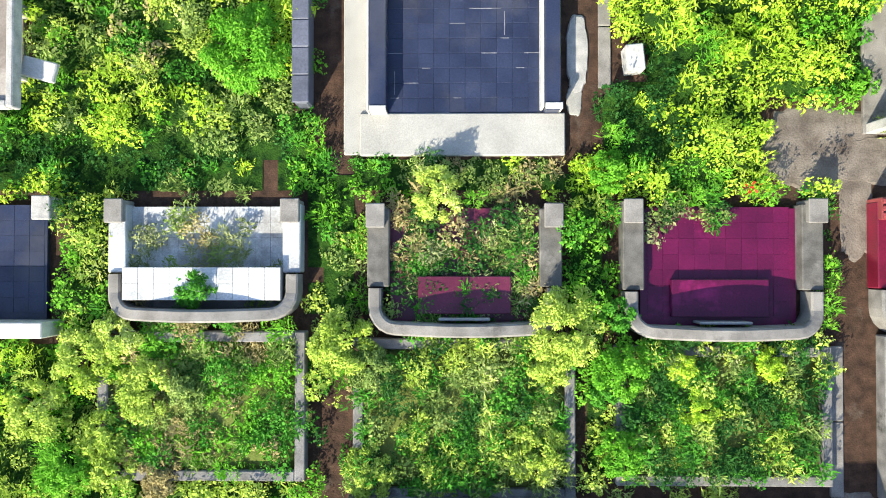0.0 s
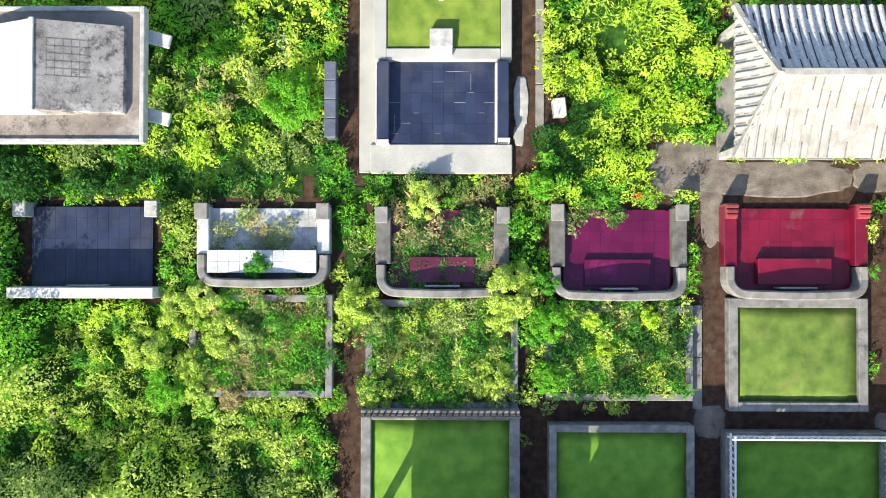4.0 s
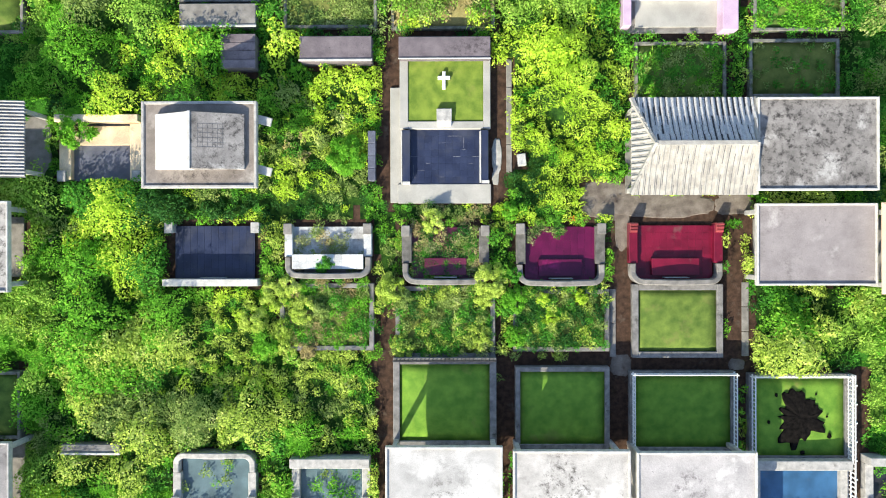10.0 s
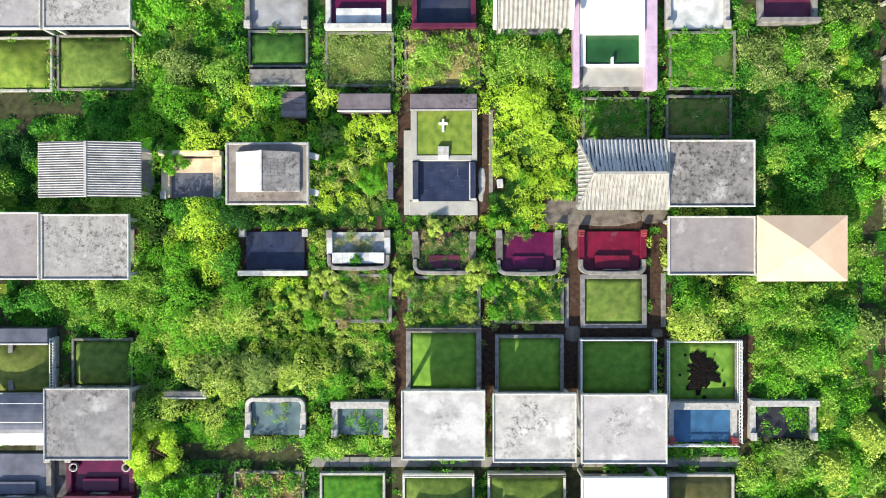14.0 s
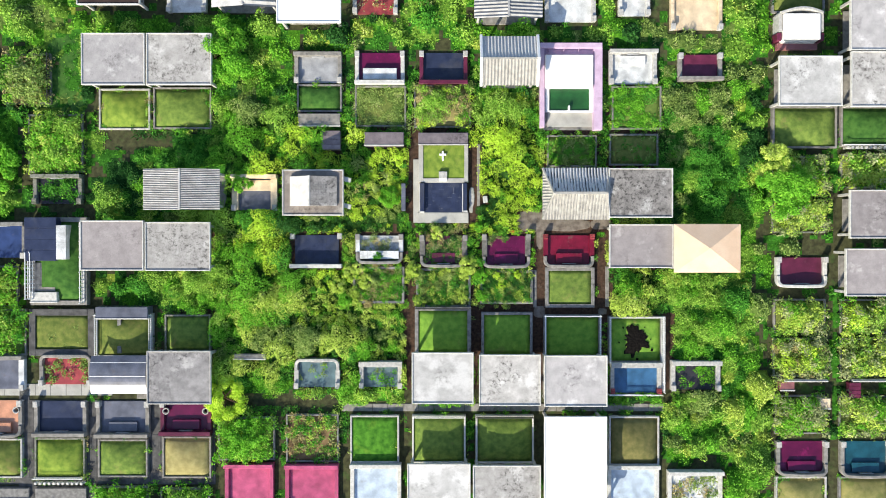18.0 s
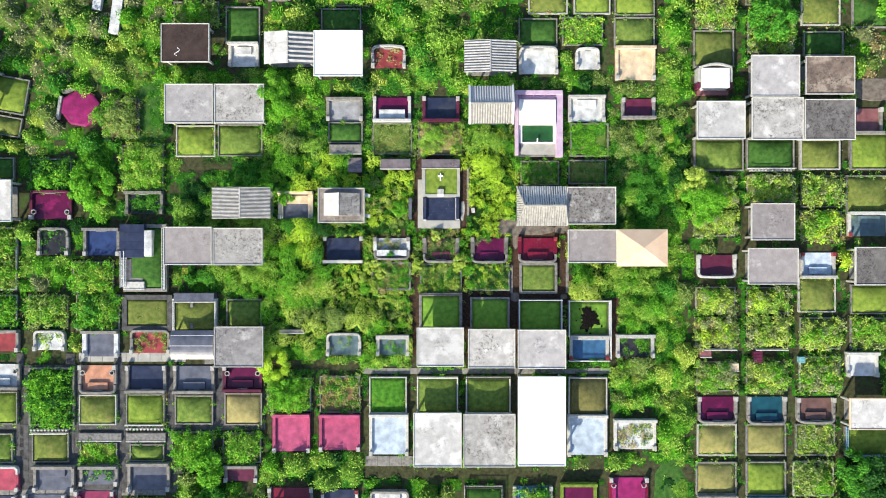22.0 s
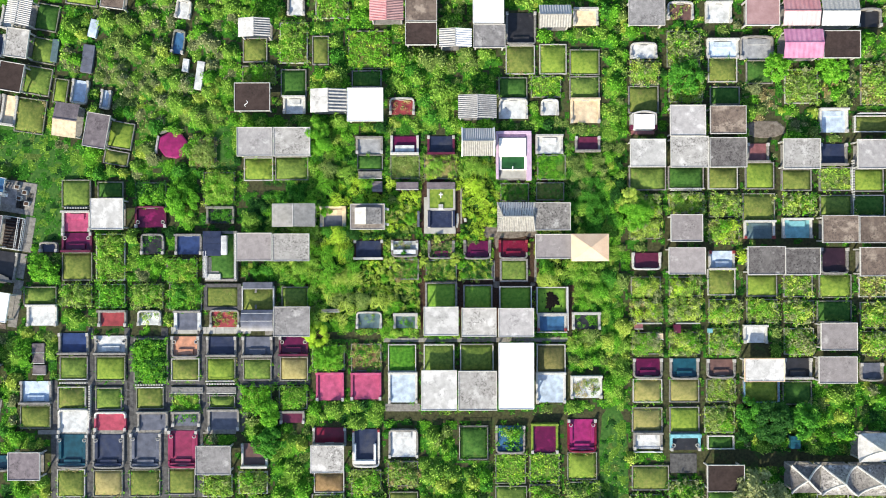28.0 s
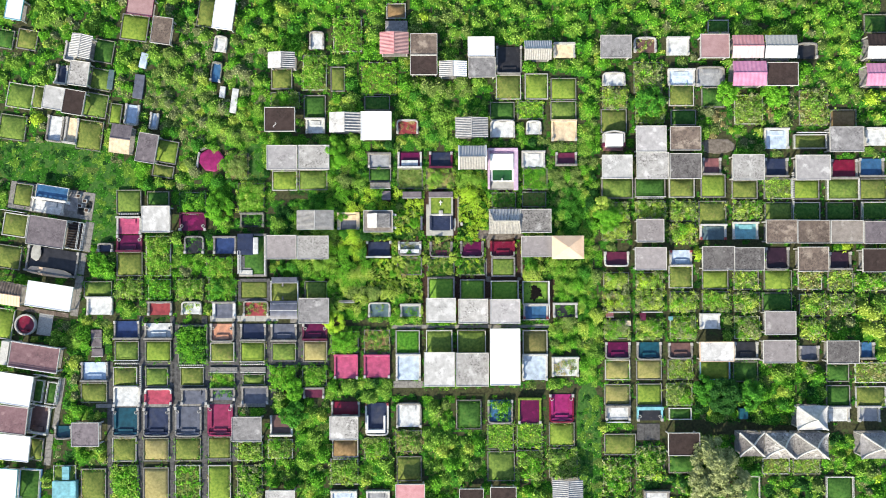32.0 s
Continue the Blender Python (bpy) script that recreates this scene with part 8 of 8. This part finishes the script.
for turn in range(2):
    for cx, cy, rad, high, kind in domes:
        for oy in range(-4, 5):
            for ox in range(-4, 5):
                ix, iy = np.round((cx + 71) / cell).astype(int) + ox, np.round((cy + 42) / cell).astype(int) + oy
                dd = np.hypot(ix * cell - 71 - cx, iy * cell - 42 - cy) / rad
                ok = (dd < 1) & (ix >= 0) & (ix < nx) & (iy >= 0) & (iy < ny)
                rise = (0.5 + 0.35 * np.clip(np.hypot(cx[ok], cy[ok]) / 12 - 1.3, 0, 1)) * high[ok] * (1 - dd[ok] ** 2) ** 0.5
                if turn == 0:
                    np.maximum.at(field, (iy[ok], ix[ok]), rise)
                else:
                    top = rise >= field[iy[ok], ix[ok]] - 1e-6
                    ruler[iy[ok][top], ix[ok][top]] = kind[ok][top]
vx, vy = np.meshgrid(np.arange(nx) * cell - 71, np.arange(ny) * cell - 42)
blocked = inside(vx.ravel(), vy.ravel(), TAKEN).reshape(ny, nx)
field = np.where(blocked, -1, field)
up = np.maximum(0.0, field) + rng.normal(0, 0.035, field.shape) * (field > 0.05)
full = (field > 0)
quad_ok = full[:-1, :-1] | full[1:, :-1] | full[:-1, 1:] | full[1:, 1:]
quad_ok &= ~(blocked[:-1, :-1] | blocked[1:, :-1] | blocked[:-1, 1:] | blocked[1:, 1:])
base = (np.arange(ny - 1)[:, None] * nx + np.arange(nx - 1)[None, :])[quad_ok]
me = bpy.data.meshes.new("undergrowth")
me.vertices.add(nx * ny)
me.vertices.foreach_set("co", np.stack([vx, vy, np.where(full, up, 0.01)], -1).astype(np.float32).ravel())
loops = np.stack([base, base + 1, base + nx + 1, base + nx], 1).astype(np.int32).ravel()
me.loops.add(len(loops))
me.loops.foreach_set("vertex_index", loops)
me.polygons.add(len(base))
me.polygons.foreach_set("loop_start", np.arange(0, len(loops), 4, dtype=np.int32))
me.polygons.foreach_set("use_smooth", np.ones(len(base), bool))
me.update(calc_edges=True)
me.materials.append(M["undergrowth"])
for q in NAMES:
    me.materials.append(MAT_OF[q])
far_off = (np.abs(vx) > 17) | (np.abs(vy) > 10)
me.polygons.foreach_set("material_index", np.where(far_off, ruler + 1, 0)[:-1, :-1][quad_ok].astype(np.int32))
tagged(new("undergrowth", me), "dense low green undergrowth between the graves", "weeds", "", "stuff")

for name, label in (("lime", "sunlit yellow-green shrubs between the graves"), ("fresh", "fresh green weeds and shrubs between the graves"), ("green", "green undergrowth between the graves"),
                    ("deep", "deep green undergrowth between the graves"), ("olive", "olive flowering weeds between the graves"), ("straw", "dry straw-coloured weeds"), ("pale", "pale grey-green weeds"), ("sallow", "sallow yellow-green weeds"), ("vernal", "spring green weeds between the graves")):
    if heap[name]:
        ob = new({"lime": "shrubs", "straw": "dry_weeds"}.get(name, "weeds"), leaf_mesh(name, np.concatenate(heap[name]), LEAF[name]))
        tagged(ob, label, "weeds", "", "stuff")


def shrub(x, y, r, h, kind, label, clumps=42, name="shrub", trunk=0.05, base=0.0):
    """A shrub or small tree: a forked, tapered stem and a crown of many leaf clumps."""
    t = thing(name, x, y, base, 0, label, "tree" if name == "tree" else "shrub", "shrubs")
    verts, faces = [], []
    limbs = [((0, 0, 0), (0.03, 0.02, h * 0.5), trunk)]
    for i in range(6):
        a = i * 1.05 + x
        limbs.append(((0.03, 0.02, h * (0.3 + 0.03 * i)), (0.62 * r * math.cos(a), 0.62 * r * math.sin(a), h * (0.62 + 0.05 * (i % 3))), trunk * 0.6))
    for a, b, q in limbs:
        o = len(verts)
        for p, qq in ((a, q), (b, q * 0.45)):
            verts += [(p[0] + qq * math.cos(k * math.pi / 3), p[1] + qq * math.sin(k * math.pi / 3), p[2]) for k in range(6)]
        faces += [(o + k, o + (k + 1) % 6, o + 6 + (k + 1) % 6, o + 6 + k) for k in range(6)]
    shape("stem", verts, faces, "soil", t)
    quads = []
    sz = float(leaf_size(np.array([x]), np.array([y]))[0])
    for c in range(clumps):
        a, f = rng.uniform(0, 6.28), math.sqrt(rng.uniform(0, 1)) * 0.95
        cxx, cyy, cz = r * f * math.cos(a), r * f * math.sin(a), h * (0.5 + 0.4 * (1 - f) + rng.uniform(-0.18, 0.12))
        cr = r * rng.uniform(0.12, 0.27)
        n = int((1.5 if sz < 0.1 else 2.0) * math.pi * cr * cr / (0.26 * sz * sz)) + 5
        az, el = rng.uniform(0, 6.28, n), np.arcsin(rng.uniform(-0.2, 1, n))
        q = cr * rng.uniform(0.55, 1.25, n)
        p = np.stack([cxx + q * np.cos(az) * np.cos(el), cyy + q * np.sin(az) * np.cos(el), cz + 0.7 * q * np.sin(el)], 1)
        yaw, dip, roll = az + rng.normal(0, 0.7, n), rng.normal(0, 0.42, n) - 0.7 * np.cos(el), rng.normal(0, 0.55, n)
        L = sz * rng.uniform(0.7, 2.1, n)
        l = np.stack([np.cos(yaw) * np.cos(dip), np.sin(yaw) * np.cos(dip), np.sin(dip)], 1) * (L / 2)[:, None]
        w = np.stack([-np.sin(yaw) * np.cos(roll), np.cos(yaw) * np.cos(roll), np.sin(roll)], 1) * (L * 0.22)[:, None]
        quads.append(np.stack([p - l, p - 0.1 * l + w, p + l, p - 0.1 * l - w], 1))
    put("crown", leaf_mesh("crown", np.concatenate(quads), LEAF[kind]), t)
    return t


# single shrubs and trees
SHRUB_WORDS = {"lime": "bushy yellow-green shrub", "fresh": "leafy bright green shrub", "green": "leafy green shrub", "olive": "olive-green weed clump", "sallow": "bushy pale yellow-green shrub", "straw": "dry straw-coloured grass clump"}


def bush(x, y, r, h, kind):
    shrub(x, y, r, h, kind, SHRUB_WORDS[kind] + " among the graves")


def tree(x, y, r, h, kind, label):
    shrub(x, y, r, h, kind, label, 44, "tree", 0.12)


bush(-0.70, 1.40, 0.5, 0.95, "sallow")
bush(1.72, -1.08, 0.72, 1.15, "sallow")
bush(1.43, -1.88, 0.4, 0.8, "sallow")
bush(2.77, -3.46, 0.45, 0.9, "fresh")
bush(-2.47, -1.41, 0.6, 0.95, "sallow")
bush(-1.93, -1.87, 0.45, 0.7, "olive")
bush(-5.23, -0.44, 0.42, 0.95, "green")
bush(2.81, -1.86, 0.55, 0.9, "fresh")
bush(4.23, -2.69, 0.4, 0.6, "lime")
bush(3.92, -1.85, 0.35, 0.6, "lime")
bush(5.48, -1.84, 0.35, 0.6, "lime")
bush(-1.98, -3.87, 0.5, 0.6, "sallow")
bush(1.29, -3.54, 0.55, 0.7, "sallow")
bush(-6.21, -2.29, 0.6, 0.8, "sallow")
bush(-8.24, -2.72, 0.6, 0.8, "sallow")
bush(-4.30, 4.16, 0.8, 1.0, "fresh")
bush(-7.40, -1.76, 0.6, 0.85, "sallow")
bush(-6.76, -1.34, 0.5, 0.85, "sallow")
bush(-7.06, -3.24, 0.5, 0.7, "sallow")
bush(-5.40, -2.30, 0.45, 0.7, "olive")
bush(-3.93, -3.31, 0.34, 0.4, "straw")
bush(-5.91, -3.39, 0.4, 0.4, "straw")
bush(-6.62, -2.75, 0.4, 0.4, "straw")
bush(-2.10, -2.31, 0.35, 0.4, "straw")
bush(2.57, 1.84, 0.4, 0.6, "fresh")
bush(-15.68, 5.28, 0.8, 1.2, "fresh")
bush(-6.90, -3.82, 0.5, 0.7, "sallow")
bush(-5.98, -4.00, 0.42, 0.5, "straw")
bush(-7.70, -3.88, 0.55, 0.8, "fresh")
bush(2.48, -2.36, 0.3, 0.6, "green")
bush(2.75, -0.90, 0.35, 0.7, "green")
tree(41.53, -33.07, 3.6, 5.0, "pale", "pale grey-leaved tree with a broad open crown")
tree(44.81, -36.55, 2.6, 4.2, "pale", "pale grey-leaved tree beside the graves")
tree(40.46, -36.71, 2.6, 4.0, "pale", "pale grey-leaved tree beside the graves")
tree(43.98, -22.86, 2.8, 3.0, "deep", "dark green spreading tree beside graves")
tree(40.92, -21.97, 2.0, 2.6, "green", "dark green spreading tree beside graves")
tree(47.93, -22.87, 2.2, 2.6, "green", "dark green spreading tree beside graves")
tree(-35.06, 6.44, 2.2, 2.2, "fresh", "broad bright green bush among graves")
tree(25.2, 6.6, 1.6, 2.0, "sallow", "bushy yellow-green tree among the graves")
tree(25.84, 4.88, 2.2, 2.2, "fresh", "leafy green tree among the graves")
tree(-16.95, 15.21, 2.2, 2.4, "fresh", "leafy green tree among the graves")
tree(32.58, 22.99, 2.2, 2.6, "green", "leafy green tree among the graves")
tree(44.98, 24.28, 1.8, 2.2, "fresh", "leafy green tree among the graves")
tree(52.50, 24.25, 2.0, 2.2, "fresh", "leafy green tree among the graves")
tree(-17.05, -11.29, 1.6, 1.6, "lime", "broad yellow-green bush among the graves")
tree(-54.02, -2.31, 1.8, 2.0, "fresh", "leafy green tree among the graves")
tree(-23.20, -25.75, 2.0, 2.2, "green", "leafy green tree among the graves")
tree(-23.64, -21.80, 1.8, 2.0, "fresh", "leafy green tree among the graves")

tree(-40.27, -13.51, 0.9, 1.4, "fresh", "leafy bright green bush on a grave bed")
tree(-15.66, -14.34, 1.3, 1.7, "fresh", "leafy bright green bush on a grave bed")
tree(-35.12, -5.81, 1.2, 1.6, "green", "leafy green bush on a grave bed")

# red blossoms by the path
t = thing("red_flowers", 5.14, 1.50, 0, 0, "small bunch of red blossoms among the weeds", "flowers")
M["petal"] = surface("red_petal", (0.55, 0.02, 0.01), (0.7, 0.05, 0.02), 20, 0.6, 0.0)
for i in range(9):
    a = i * 2.4
    shape("petal", [(0, 0, 0), (0.07, 0.03, 0.02), (0.1, 0, 0.03), (0.07, -0.03, 0.02)], [(0, 1, 2, 3)], "petal", t).matrix_basis = pose(0.05 * i * math.cos(a) * 0.3, 0.05 * i * math.sin(a) * 0.3, 0.5 + 0.02 * i, 10 * i, 0, math.degrees(a))
block("stem", t, 0, 0, 0, 0.03, 0.03, 0.5, "soil", 0, 0)
